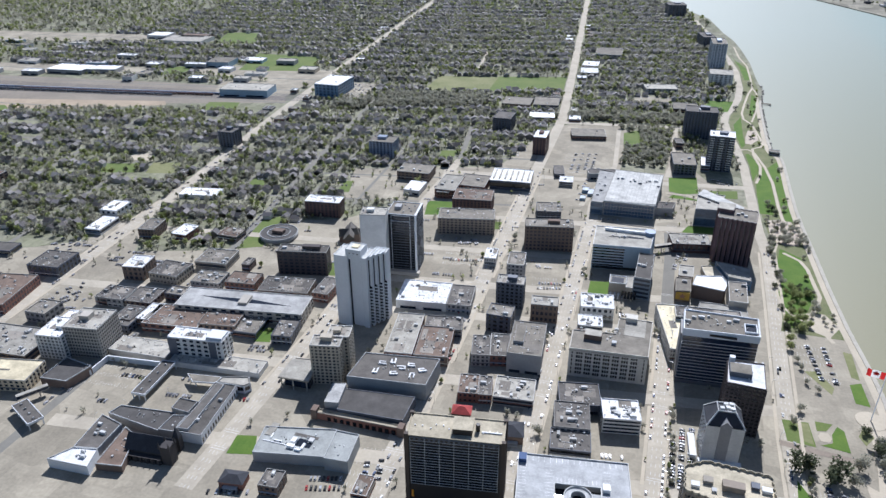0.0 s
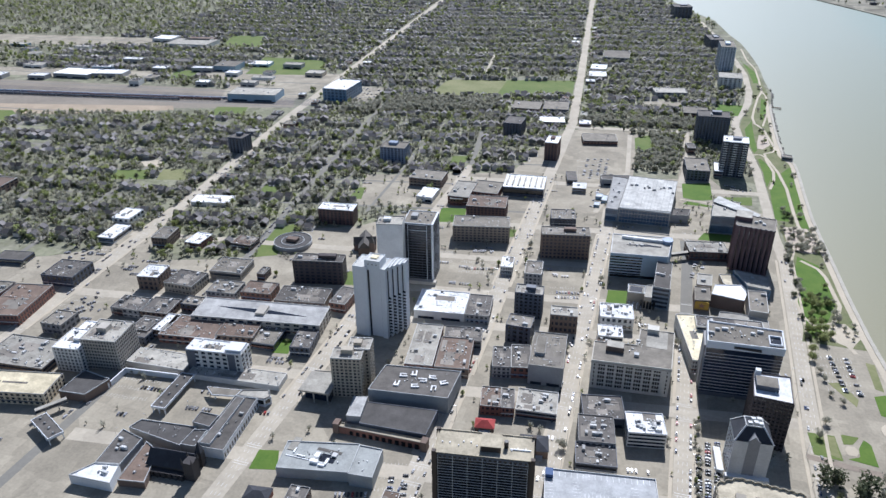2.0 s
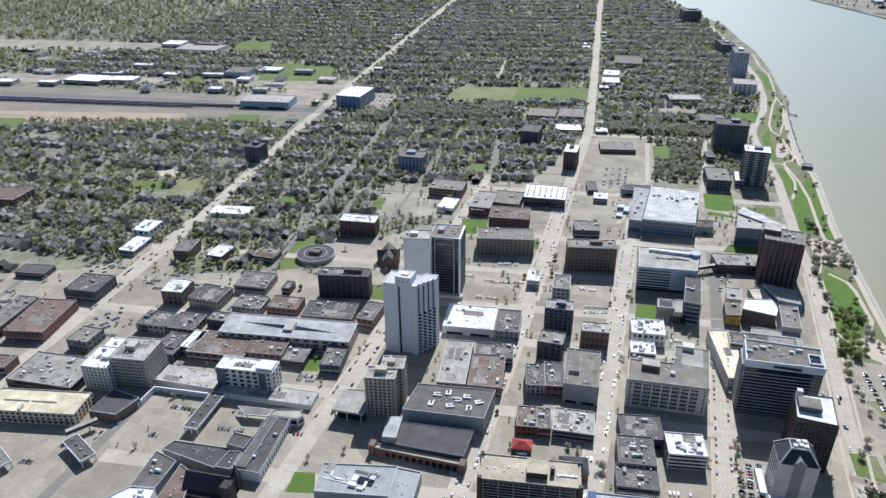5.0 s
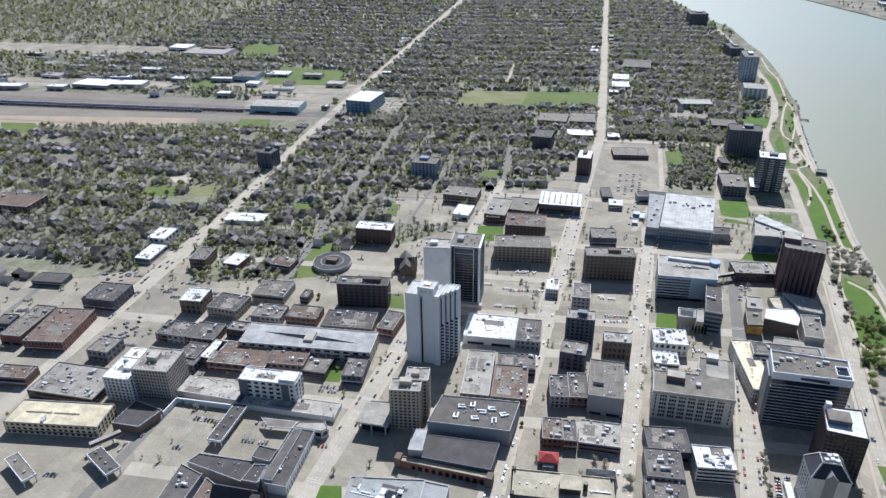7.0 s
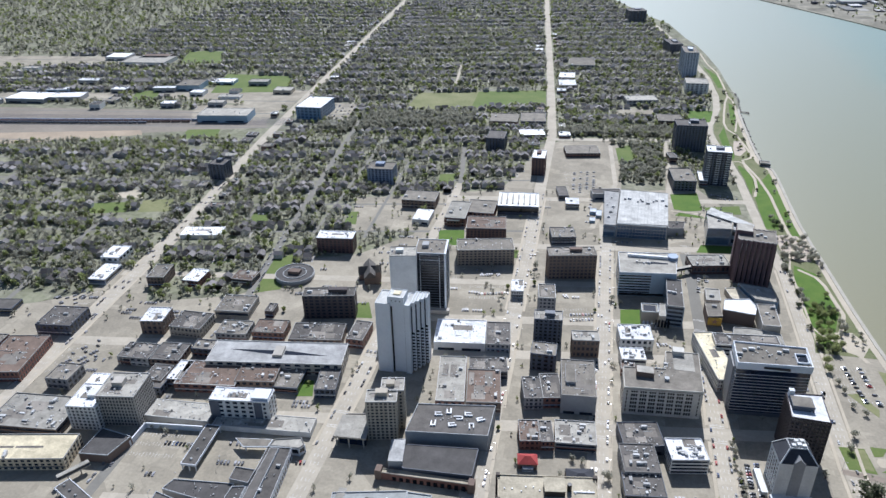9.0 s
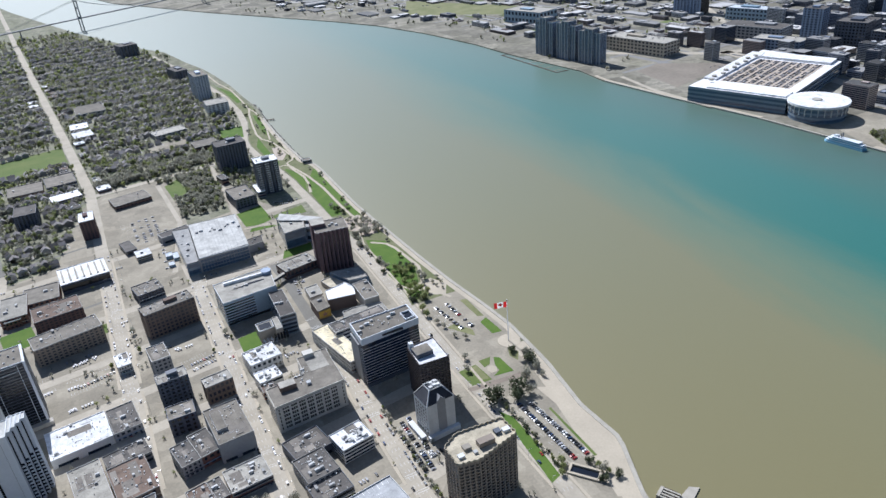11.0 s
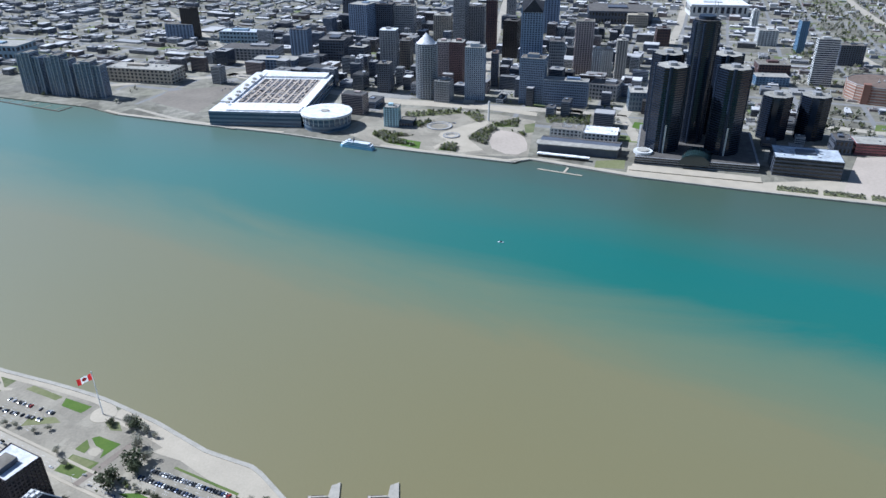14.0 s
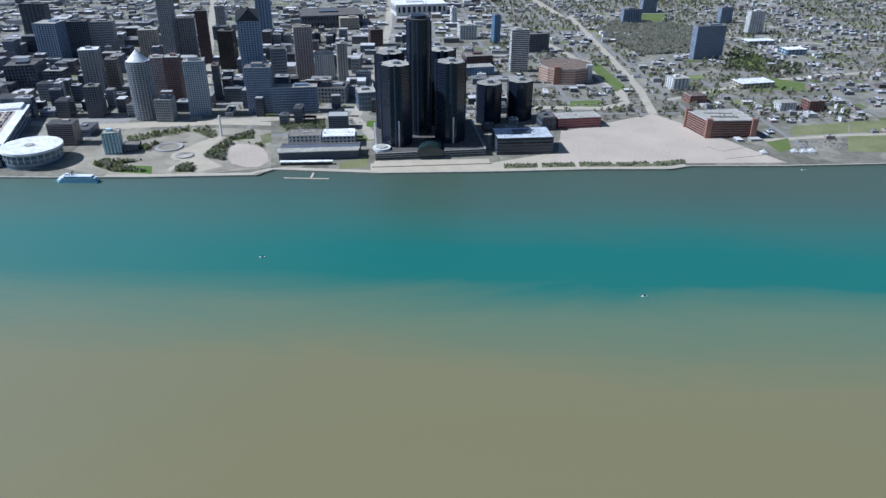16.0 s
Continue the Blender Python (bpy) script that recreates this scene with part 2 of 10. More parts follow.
def water_material():
    """River water: brown silt along one bank, a turquoise stream, grey-green along the other."""
    m = bpy.data.materials.new("water")
    m.use_nodes = True
    n, l = m.node_tree.nodes, m.node_tree.links
    bsdf = n["Principled BSDF"]
    bsdf.inputs["Roughness"].default_value = 0.36
    bsdf.inputs["Specular IOR Level"].default_value = 0.5
    geo = n.new("ShaderNodeNewGeometry")
    sep = n.new("ShaderNodeSeparateXYZ")
    l.new(geo.outputs["Position"], sep.inputs[0])
    # across the stream, leaning with its course
    lean = n.new("ShaderNodeMath")
    lean.operation = "MULTIPLY_ADD"
    lean.inputs[1].default_value = -0.01
    l.new(sep.outputs["Y"], lean.inputs[0])
    l.new(sep.outputs["X"], lean.inputs[2])
    flat = n.new("ShaderNodeVectorMath")
    flat.operation = "MULTIPLY"
    flat.inputs[1].default_value = (1.0, 0.28, 1.0)
    l.new(geo.outputs["Position"], flat.inputs[0])
    swirl = n.new("ShaderNodeTexNoise")
    swirl.inputs["Scale"].default_value = 0.0065
    swirl.inputs["Detail"].default_value = 7.0
    swirl.inputs["Roughness"].default_value = 0.66
    swirl.inputs["Distortion"].default_value = 0.6
    l.new(flat.outputs[0], swirl.inputs["Vector"])
    shift = n.new("ShaderNodeMath")
    shift.operation = "MULTIPLY_ADD"
    shift.inputs[1].default_value = 190.0
    l.new(swirl.outputs["Fac"], shift.inputs[0])
    l.new(lean.outputs[0], shift.inputs[2])
    rng = n.new("ShaderNodeMapRange")
    rng.inputs["From Min"].default_value, rng.inputs["From Max"].default_value = 295.0, 1095.0
    l.new(shift.outputs[0], rng.inputs["Value"])
    ramp = n.new("ShaderNodeValToRGB")
    l.new(rng.outputs[0], ramp.inputs[0])
    stops = [(0.0, (0.205, 0.180, 0.084)), (0.30, (0.200, 0.186, 0.094)), (0.43, (0.128, 0.182, 0.112)), (0.54, (0.024, 0.152, 0.122)),
             (0.62, (0.022, 0.152, 0.126)), (0.76, (0.046, 0.138, 0.110)), (0.92, (0.062, 0.108, 0.085)), (1.0, (0.070, 0.095, 0.068))]
    el = ramp.color_ramp.elements
    for i, (p, col) in enumerate(stops):
        e = el[i] if i < 2 else el.new(p)
        e.position, e.color = p, (*col, 1)
    fine = n.new("ShaderNodeTexNoise")
    fine.inputs["Scale"].default_value = 0.35
    fine.inputs["Detail"].default_value = 6.0
    l.new(geo.outputs["Position"], fine.inputs["Vector"])
    bp = n.new("ShaderNodeBump")
    bp.inputs["Strength"].default_value = 0.25
    bp.inputs["Distance"].default_value = 0.5
    l.new(fine.outputs["Fac"], bp.inputs["Height"])
    l.new(bp.outputs[0], bsdf.inputs["Normal"])
    # farther downstream the waters blend; pale sky reflection is put into this colour too
    blend = n.new("ShaderNodeMapRange")
    blend.inputs["From Min"].default_value, blend.inputs["From Max"].default_value = 200.0, 2300.0
    blend.inputs["To Max"].default_value = 0.75
    l.new(sep.outputs["Y"], blend.inputs["Value"])
    mix = n.new("ShaderNodeMix")
    mix.data_type = "RGBA"
    l.new(blend.outputs[0], mix.inputs["Factor"])
    l.new(ramp.outputs[0], mix.inputs["A"])
    mix.inputs["B"].default_value = (0.225, 0.265, 0.215, 1)
    upstream = n.new("ShaderNodeMapRange")
    upstream.inputs["From Min"].default_value, upstream.inputs["From Max"].default_value = 330.0, 0.0
    upstream.inputs["To Max"].default_value = 0.6
    l.new(sep.outputs["Y"], upstream.inputs["Value"])
    bank = n.new("ShaderNodeMapRange")
    bank.inputs["From Min"].default_value, bank.inputs["From Max"].default_value = 780.0, 950.0
    l.new(sep.outputs["X"], bank.inputs["Value"])
    both = n.new("ShaderNodeMath")
    both.operation = "MULTIPLY"
    l.new(upstream.outputs[0], both.inputs[0])
    l.new(bank.outputs[0], both.inputs[1])
    silt = n.new("ShaderNodeMix")
    silt.data_type = "RGBA"
    l.new(both.outputs[0], silt.inputs["Factor"])
    l.new(mix.outputs["Result"], silt.inputs["A"])
    silt.inputs["B"].default_value = (0.074, 0.112, 0.078, 1)
    l.new(silt.outputs["Result"], bsdf.inputs["Base Color"])
    MATS["water"] = m


water_material()


# ---- tools ----
def mesh_of(name, verts, faces, mat=None, smooth=False):
    me = bpy.data.meshes.new(name)
    me.from_pydata(verts, [], faces)
    if mat:
        me.materials.append(MATS[mat])
    if smooth:
        me.polygons.foreach_set("use_smooth", [True] * len(me.polygons))
    return me


def big_mesh(name, verts, tris, mat):
    """A mesh from numpy arrays of corners and triangles."""
    me = bpy.data.meshes.new(name)
    me.vertices.add(len(verts))
    me.vertices.foreach_set("co", np.asarray(verts, np.float32).ravel())
    me.loops.add(len(tris) * 3)
    me.loops.foreach_set("vertex_index", np.asarray(tris, np.int32).ravel())
    me.polygons.add(len(tris))
    me.polygons.foreach_set("loop_start", np.arange(0, len(tris) * 3, 3, dtype=np.int32))
    me.polygons.foreach_set("loop_total", np.full(len(tris), 3, np.int32))
    me.update(calc_edges=True)
    me.materials.append(MATS[mat])
    return me


BOX_FACES = [(0, 3, 2, 1), (4, 5, 6, 7), (0, 1, 5, 4), (1, 2, 6, 5), (2, 3, 7, 6), (3, 0, 4, 7)]


def box_verts(x0, y0, z0, x1, y1, z1):
    return [(x0, y0, z0), (x1, y0, z0), (x1, y1, z0), (x0, y1, z0), (x0, y0, z1), (x1, y0, z1), (x1, y1, z1), (x0, y1, z1)]


def boxes(name, rows, mat):
    v, f = [], []
    for r in rows:
        k = len(v)
        v += box_verts(*r)
        f += [tuple(i + k for i in q) for q in BOX_FACES]
    return mesh_of(name, v, f, mat)


def prism(name, pts, z0, z1, mat, smooth=False):
    """An upright prism over a plan outline (counter-clockwise)."""
    n = len(pts)
    v = [(x, y, z0) for x, y in pts] + [(x, y, z1) for x, y in pts]
    f = [tuple(range(n - 1, -1, -1)), tuple(range(n, 2 * n))] + [(i, (i + 1) % n, n + (i + 1) % n, n + i) for i in range(n)]
    return mesh_of(name, v, f, mat, smooth)


def ring_pts(cx, cy, r, n=32, turn=0.0):
    return [(cx + r * math.cos(turn + 2 * math.pi * i / n), cy + r * math.sin(turn + 2 * math.pi * i / n)) for i in range(n)]


def add_part(name, me, parent, label="", at=None):
    ob = new(name, me)
    ob.parent = parent
    if at is not None:
        ob.matrix_basis = at
    if label:
        ob["label"] = label
    return ob


def part(name, me, parent, label="", at=None):
    return add_part(name, me, parent, label, at)


# ---- water and land ----
SHORE_S = [(140, -3000), (150, -400), (150, 200), (175, 300), (198, 354), (196, 405), (206, 472), (210, 546), (207, 594), (200, 661), (195, 738), (191, 830),
           (188, 887), (186, 947), (187, 1026), (189, 1119), (188, 1157), (176, 1182), (175, 1267), (177, 1368), (180, 1463), (191, 1587), (186, 1694), (184, 1835), (172, 1996), (160, 2105), (136, 2224), (102, 2457), (45, 2592), (-143, 3197), (-400, 4200), (-700, 5600)]
SHORE_N = [(1400, -3000), (1200, -1800), (1070, -687), (1048, -494), (1039, -336), (1022, -300), (1013, -157), (993, 4), (975, 200), (982, 386), (955, 400), (935, 587),
           (925, 737), (920, 862), (897, 1052), (880, 1250), (895, 1350), (867, 1614), (862, 1798), (830, 2055), (773, 2307), (687, 2530), (587, 2749), (380, 3200), (60, 4000), (-300, 5600)]
WATER_Z = -2.2


def shore_x(shore, y):
    return float(np.interp(y, [p[1] for p in shore], [p[0] for p in shore]))


def land(name, shore, far, mat, label):
    v, f = [], []
    for x, y in shore:
        v += [(far, y, 0.0), (x, y, 0.0), (x, y, -4.0)]
    flip = far > 0
    for i in range(len(shore) - 1):
        a, b = 3 * i, 3 * i + 3
        quads = [(a, a + 1, b + 1, b), (a + 1, a + 2, b + 2, b + 1)]
        f += [q[::-1] if flip else q for q in quads]
    return tagged(new(name, mesh_of(name, v, f, mat)), label, "ground", kind="structure")


land("ground", SHORE_S, -6500, "earth", "flat city ground of grass and bare soil")
land("ground_north", SHORE_N, 6500, "cityground", "flat city ground of worn paving across the river")
me = mesh_of("water", [(-6500, -3000, WATER_Z), (6500, -3000, WATER_Z), (6500, 5600, WATER_Z), (-6500, 5600, WATER_Z)], [(0, 1, 2, 3)], "water")
tagged(new("water", me), "wide river, silty brown with a turquoise stream", "river", kind="structure")


def seawall(shore, y0, y1, inland, name):
    pts = [(shore_x(shore, y), y) for y in np.arange(y0, y1, 12.0)]
    v, f = [], []
    for x, y in pts:
        v += [(x + inland, y, 0.0), (x + inland, y, 0.55), (x - inland * 0.2, y, 0.55), (x - inland * 0.2, y, -4.0)]
    for i in range(len(pts) - 1):
        a, b = 4 * i, 4 * i + 4
        for k in range(3):
            q = (a + k, b + k, b + k + 1, a + k + 1)
            f.append(q if inland < 0 else q[::-1])
    tagged(new(name, mesh_of(name, v, f, "seawall")), "pale concrete river wall with a flat top", "river wall", kind="structure")


seawall(SHORE_S, 262, 1500, -3.4, "river_wall_south")
seawall(SHORE_N, -700, 1250, 3.0, "river_wall_north")


PATCHES = []


def patch(name, pts, mat, z):
    PATCHES.append(np.array(pts))
    a = sum(p[0] * q[1] - q[0] * p[1] for p, q in zip(pts, pts[1:] + pts[:1]))
    pts = pts if a > 0 else pts[::-1]
    words = {"lawn": "spring-green mown lawn", "turf": "bright green lawn", "drygrass": "dry yellow-green grass field", "parkgrass": "patchy park grass with worn soil", "lot": "pale worn parking lot paving",
             "conc": "pale concrete paving", "sandy": "sandy pale open lot", "ballast": "brown gravel of a rail yard", "barefield": "bare brown earth field", "road": "pale asphalt street"}
    ob = new(name, mesh_of(name, [(x, y, z) for x, y in pts], [tuple(range(len(pts)))], mat))
    return tagged(ob, words.get(mat, "paved ground"), "lawn" if mat in ("lawn", "turf", "drygrass", "parkgrass") else "pavement", kind="structure")


STREETS = []
CELLS = {}


def strip(name, pts, width, mat, z):
    """A street of constant width along a line of plan points."""
    p = [Vector(q) for q in pts]
    v, f = [], []
    for i, q in enumerate(p):
        d = (p[min(i + 1, len(p) - 1)] - p[max(i - 1, 0)]).normalized()
        n = Vector((-d.y, d.x)) * width / 2
        v += [(*(q + n), z), (*(q - n), z)]
        if i:
            n2 = 2 * i
            f.append((n2 - 2, n2 - 1, n2 + 1, n2))
            a, k = p[i - 1], len(STREETS)
            STREETS.append((a.x, a.y, q.x, q.y, width / 2))
            steps = max(1, int((q - a).length / 20))
            for j in range(steps + 1):
                c = a + (q - a) * j / steps
                for ix in range(int((c.x - 45) // 40), int((c.x + 45) // 40) + 1):
                    for iy in range(int((c.y - 45) // 40), int((c.y + 45) // 40) + 1):
                        CELLS.setdefault((ix, iy), set()).add(k)
    words = {"road": "pale sun-bleached asphalt street", "darkroad": "grey asphalt street", "greyroad": "grey city street", "conc": "pale concrete path", "rail": "dark steel railway track", "brickpath": "worn brown brick path"}
    return tagged(new(name, mesh_of(name, v, f, mat)), words[mat], "path" if mat in ("conc", "brickpath") else "railway" if mat == "rail" else "street", kind="structure")


def in_patch(x, y):
    for p in PATCHES:
        if p[:, 0].min() < x < p[:, 0].max() and p[:, 1].min() < y < p[:, 1].max():
            q = np.roll(p, -1, 0)
            hit = ((p[:, 1] > y) != (q[:, 1] > y)) & (x < (q[:, 0] - p[:, 0]) * (y - p[:, 1]) / (q[:, 1] - p[:, 1] + 1e-9) + p[:, 0])
            if hit.sum() % 2:
                return True
    return False


def on_street(x, y, margin=0.0):
    for k in CELLS.get((x // 40, y // 40), ()):
        ax, ay, bx, by, half = STREETS[k]
        dx, dy = bx - ax, by - ay
        t = min(1.0, max(0.0, ((x - ax) * dx + (y - ay) * dy) / (dx * dx + dy * dy + 1e-6)))
        if math.hypot(ax + t * dx - x, ay + t * dy - y) < half + margin:
            return True
    return False


# downtown paving and the street grid
patch("pavement", [(-1100, 150), (150, 150), (150, 240), (172, 305), (193, 356), (190, 405), (200, 472), (204, 546), (201, 594), (193, 645), (136, 650), (138, 808), (127, 940), (106, 956), (48, 1084), (28, 1284), (16, 1038), (-58, 1017), (-66, 1251), (-155, 1238), (-185, 1199), (-227, 993), (-316, 967), (-318, 823), (-372, 755), (-432, 730), (-441, 669), (-480, 630), (-572, 599), (-614, 676), (-645, 667), (-649, 607), (-694, 574), (-780, 535), (-1016, 392)], "lot", 0.02)
strip("road_main", [(-159, 150), (-159, 435), (-162, 645), (-164, 810), (-168, 990), (-172, 1273), (-206, 1643), (-307, 2690), (-520, 5000)], 17, "road", 0.08)
strip("road_second", [(-66, 150), (-66, 540), (-68, 840), (-70, 900)], 15, "road", 0.08)
strip("road_third", [(30, 150), (31, 620), (31, 640)], 14, "road", 0.08)
strip("road_third", [(31, 640), (31, 780), (28, 830)], 12, "darkroad", 0.085)
strip("road_river", [(128, 200), (128, 480), (135, 690), (138, 808), (133, 870), (131, 989), (129, 1101), (123, 1178), (113, 1265), (109, 1330), (113, 1375), (123, 1412), (140, 1493), (148, 1585), (148, 1738), (137, 1853), (110, 2100), (60, 2420)], 13, "road", 0.08)
strip("road_middle", [(-292, 800), (-291, 1010)], 13, "road", 0.08)
strip("road_middle", [(-291, 1010), (-318, 1180)], 8, "darkroad", 0.08)
strip("road_middle", [(-292, 300), (-290, 520), (-292, 800)], 15, "road", 0.08)
strip("road_west", [(-585, 250), (-617, 586), (-636, 790), (-662, 954), (-693, 1178), (-726, 1474), (-774, 1910), (-854, 2619), (-1000, 4000)], 18, "road", 0.08)
strip("road_west", [(-450, 250), (-455, 500), (-462, 620), (-490, 820), (-520, 1050), (-550, 1300)], 9, "darkroad", 0.085)
for y, x0, x1, w in ((384, -440, 128, 14), (487, -600, 128, 14), (592, -620, 31, 14), (655, -300, 31, 14), (735, -640, -60, 12), (830, -300, 130, 14), (985, -300, 130, 14)):
    strip("road_cross", [(x0, y + (x0 + 66) * 0.14), (x1, y + (x1 + 66) * 0.14)], w, "road", 0.075)
strip("road_canal", [(-172, 1246), (60, 1276), (112, 1284)], 15, "road", 0.076)
for i, y in enumerate(range(860, 2900, 92)):
    strip("road_side", [(-1500 - 0.3 * (y - 860), y - 210), (-640, y - 90), (-170 - max(0, y - 1273) * 0.096, y)], 5, "darkroad", 0.06)
for x in (-380, -450, -560):
    strip("road_side", [(x, 800), (x - 20, 1210)], 4.5, "darkroad", 0.062)
for x in (-760, -880, -1000, -1120):
    strip("road_side", [(x + 40, 480), (x - 40, 1050)], 7, "darkroad", 0.062)
strip("road_side", [(-418, 1590), (-445, 1800)], 6, "road", 0.062)


def pavement_edges(line, width):
    """A raised concrete pavement with its kerb on both sides of a street."""
    for s in (-1, 1):
        p = [Vector(q) for q in line]
        v, f = [], []
        for i, q in enumerate(p):
            d = (p[min(i + 1, len(p) - 1)] - p[max(i - 1, 0)]).normalized()
            n = Vector((-d.y, d.x)) * s
            a, c = q + n * width / 2, q + n * (width / 2 + 2.6)
            v += [(a.x, a.y, 0.02), (a.x, a.y, 0.2), (c.x, c.y, 0.2), (c.x, c.y, 0.0)]
            if i:
                k = 4 * i
                for e in range(3):
                    q4 = (k - 4 + e, k + e, k + e + 1, k - 3 + e)
                    f.append(q4 if s < 0 else q4[::-1])
        tagged(new("kerb_pavement", mesh_of("kerb_pavement", v, f, "conc")), "pale concrete pavement with a raised kerb", "pavement", kind="structure")


for line, width in (([(-159, 390), (-160, 478)], 17), ([(-160, 498), (-162, 645)], 17), ([(-162, 660), (-164, 810), (-167, 975)], 17), ([(-66, 395), (-66, 480)], 15), ([(-66, 494), (-66.5, 585)], 15), ([(-66.5, 600), (-68, 820)], 15),
                    ([(30, 400), (30.5, 490)], 14), ([(30.5, 510), (31, 600)], 14), ([(128, 300), (128, 480), (135, 690), (138, 808)], 15), ([(-291, 420), (-290, 520), (-292, 800)], 15), ([(-605, 440), (-617, 586), (-636, 790)], 18)):
    pavement_edges(line, width)
# railway in its yard
for k in range(9):
    strip("railway", [(-1900, 1145 + 9 * k), (-1412, 1128 + 9 * k), (-1092, 1176 + 8 * k), (-747, 1232 + 6 * k), (-560, 1262 + 6 * k)], 2.4, "rail", 0.12)
# riverside park
park_l = [(136, 640), (146, 700), (147, 808), (139, 930), (136, 1101), (130, 1178), (119, 1270), (116, 1330), (121, 1375), (131, 1412), (148, 1493), (155, 1585), (155, 1738), (146, 1840)]
park_pts = [(x + 1, y) for x, y in park_l] + [(shore_x(SHORE_S, y) - 7, y) for y in range(1840, 620, -40)]
patch("park_lawn", park_pts, "parkgrass", 0.1)
patch("park_lawn", [(153.3, 825.3), (173.8, 807.7), (176.9, 762.4), (177.9, 721.3), (165.0, 681.4), (144.8, 673), (141.2, 713.4), (147.7, 750.2), (146, 778.2)], "turf", 0.125)
patch("park_lawn", [(144.7, 671.1), (162.6, 675.2), (155.5, 650.5), (140.0, 647.2)], "turf", 0.125)
for lawn in ([(139, 925), (140, 989), (142, 1035), (149, 1096), (157, 1105), (162, 1042), (161, 960), (155, 925)], [(138, 1040), (138, 1101), (135, 1160), (139, 1165), (149, 1130), (151, 1098)], [(167, 1042), (163, 1105), (180, 1140), (183, 1119), (181, 1004), (181, 910), (168, 908), (167, 960)],
             [(155, 1398), (168, 1540), (174, 1525), (171, 1441), (158, 1376)], [(124, 1317), (139, 1370), (137, 1272), (137, 1206), (131, 1190), (124, 1268)], [(144, 1915), (152, 1857), (172, 1773), (177, 1668), (162, 1662), (157, 1796)]):
    patch("park_lawn", lawn, "turf", 0.125)
patch("park_clearing", [(146, 905), (172, 915), (181, 880), (176, 838), (160, 836), (146, 850)], "sandy", 0.122)
strip("path", [(154, 850), (147, 815), (145, 785), (148.5, 758), (143.5, 738), (140.5, 717), (142, 692), (149, 676), (160, 664)], 2.6, "conc", 0.16)
strip("path", [(156, 815), (172, 799), (177.5, 780), (179.5, 750), (182, 719), (177, 700), (170, 682), (172, 657), (182, 632)], 4.2, "conc", 0.162)
strip("path", [(160, 860), (165, 905), (164, 960), (164.5, 1042), (159, 1110), (148, 1172), (140, 1184), (128, 1180)], 4.0, "conc", 0.16)
strip("path", [(142, 1035), (150, 1070), (153, 1108), (149, 1140), (147, 1158), (147, 1191), (160, 1203), (165, 1216), (163, 1250), (160, 1279), (155, 1327), (143, 1358), (142, 1395), (150, 1460), (162, 1543), (173, 1592), (175, 1691), (175, 1803), (162, 1892), (156, 2028)], 4.0, "conc", 0.161)
strip("path", [(173, 1592), (178, 1560), (177.5, 1504), (169, 1421), (156, 1344)], 3.2, "conc", 0.163)
patch("park_clearing", [(138, 1215), (146, 1212), (160, 1240), (158, 1290), (146, 1290), (140, 1250)], "sandy", 0.128)
patch("park_clearing", [(164, 681), (181.3, 684), (192, 662), (180, 640), (163, 650)], "conc", 0.13)
prom = list(range(262, 526, 12))
patch("promenade", [(shore_x(SHORE_S, y) - 3.3, y) for y in prom] + [(shore_x(SHORE_S, y) - 19, y) for y in prom[::-1]], "conc", 0.115)
strip("promenade", [(shore_x(SHORE_S, y) - 6.5, y) for y in range(520, 1500, 14)], 6.0, "conc", 0.15)
ob = new("flag_plaza", prism("flag_plaza", ring_pts(192.5, 522.7, 11.5, 40), 0.0, 0.3, "conc"))
tagged(ob, "round pale concrete plaza under the flagpole", "plaza", kind="structure")
# street grid across the river
for i, off in enumerate(range(0, 2300, 118)):
    x = 1205 + off
    strip("road_north", [(x - 235, 2300), (x, 0), (x + 205, -2000)] if i else [(x - 150, 1500), (x - 20, 240)], 9 if i % 3 else 16, "greyroad", 0.05)
for i, y in enumerate(range(-1900, 2900, 132)):
    x = shore_x(SHORE_N, y) + (70 if 1300 > y > 650 or y < -400 else 130)
    if 200 < y < 420 or -120 < y < 160 or -380 < y < -120:
        x += 170
    if 820 < y < 1130:
        x = 1290
    strip("road_north", [(x, y), (3600, y + (3600 - x) * 0.10)], 10, "greyroad", 0.055)
strip("riverwalk", [(shore_x(SHORE_N, y) + 8, y) for y in range(-330, 660, 24)], 9, "conc", 0.14)
strip("riverwalk", [(shore_x(SHORE_N, y) + 7, y) for y in range(860, 1300, 24)], 8, "conc", 0.14)
# lawns, fields and bare lots
patch("lawn", [(-482.9, 1376.0), (-350, 1417), (-356, 1546), (-485.0, 1514.8)], "drygrass", 0.07)
patch("lawn", [(-350, 1417), (-200.4, 1463.5), (-211.1, 1580.6), (-356, 1546)], "lawn", 0.07)
patch("lawn", [(-952.5, 1437.6), (-781.5, 1474.1), (-830.9, 1614.6), (-1001.4, 1612.4)], "lawn", 0.07)
patch("lawn", [(-1186.2, 1700.3), (-1074.8, 1715.7), (-1133.8, 1854.8), (-1237.7, 1843.9)], "lawn", 0.07)
patch("lawn", [(-1103.2, 1354.0), (-1047.1, 1369.5), (-1082.1, 1445.8), (-1124.6, 1417.4)], "lawn", 0.07)
patch("lawn", [(-49.6, 655.0), (-29.0, 657.9), (-28.4, 688.3), (-49.7, 684.3)], "turf", 0.12)
patch("lawn", [(-281.7, 339.2), (-260.5, 344.5), (-269.1, 363.2), (-284.7, 359.7)], "turf", 0.12)
patch("lawn", [(-552.8, 814.1), (-524.3, 820.4), (-538.3, 853.6), (-559.6, 847.4)], "lawn", 0.07)
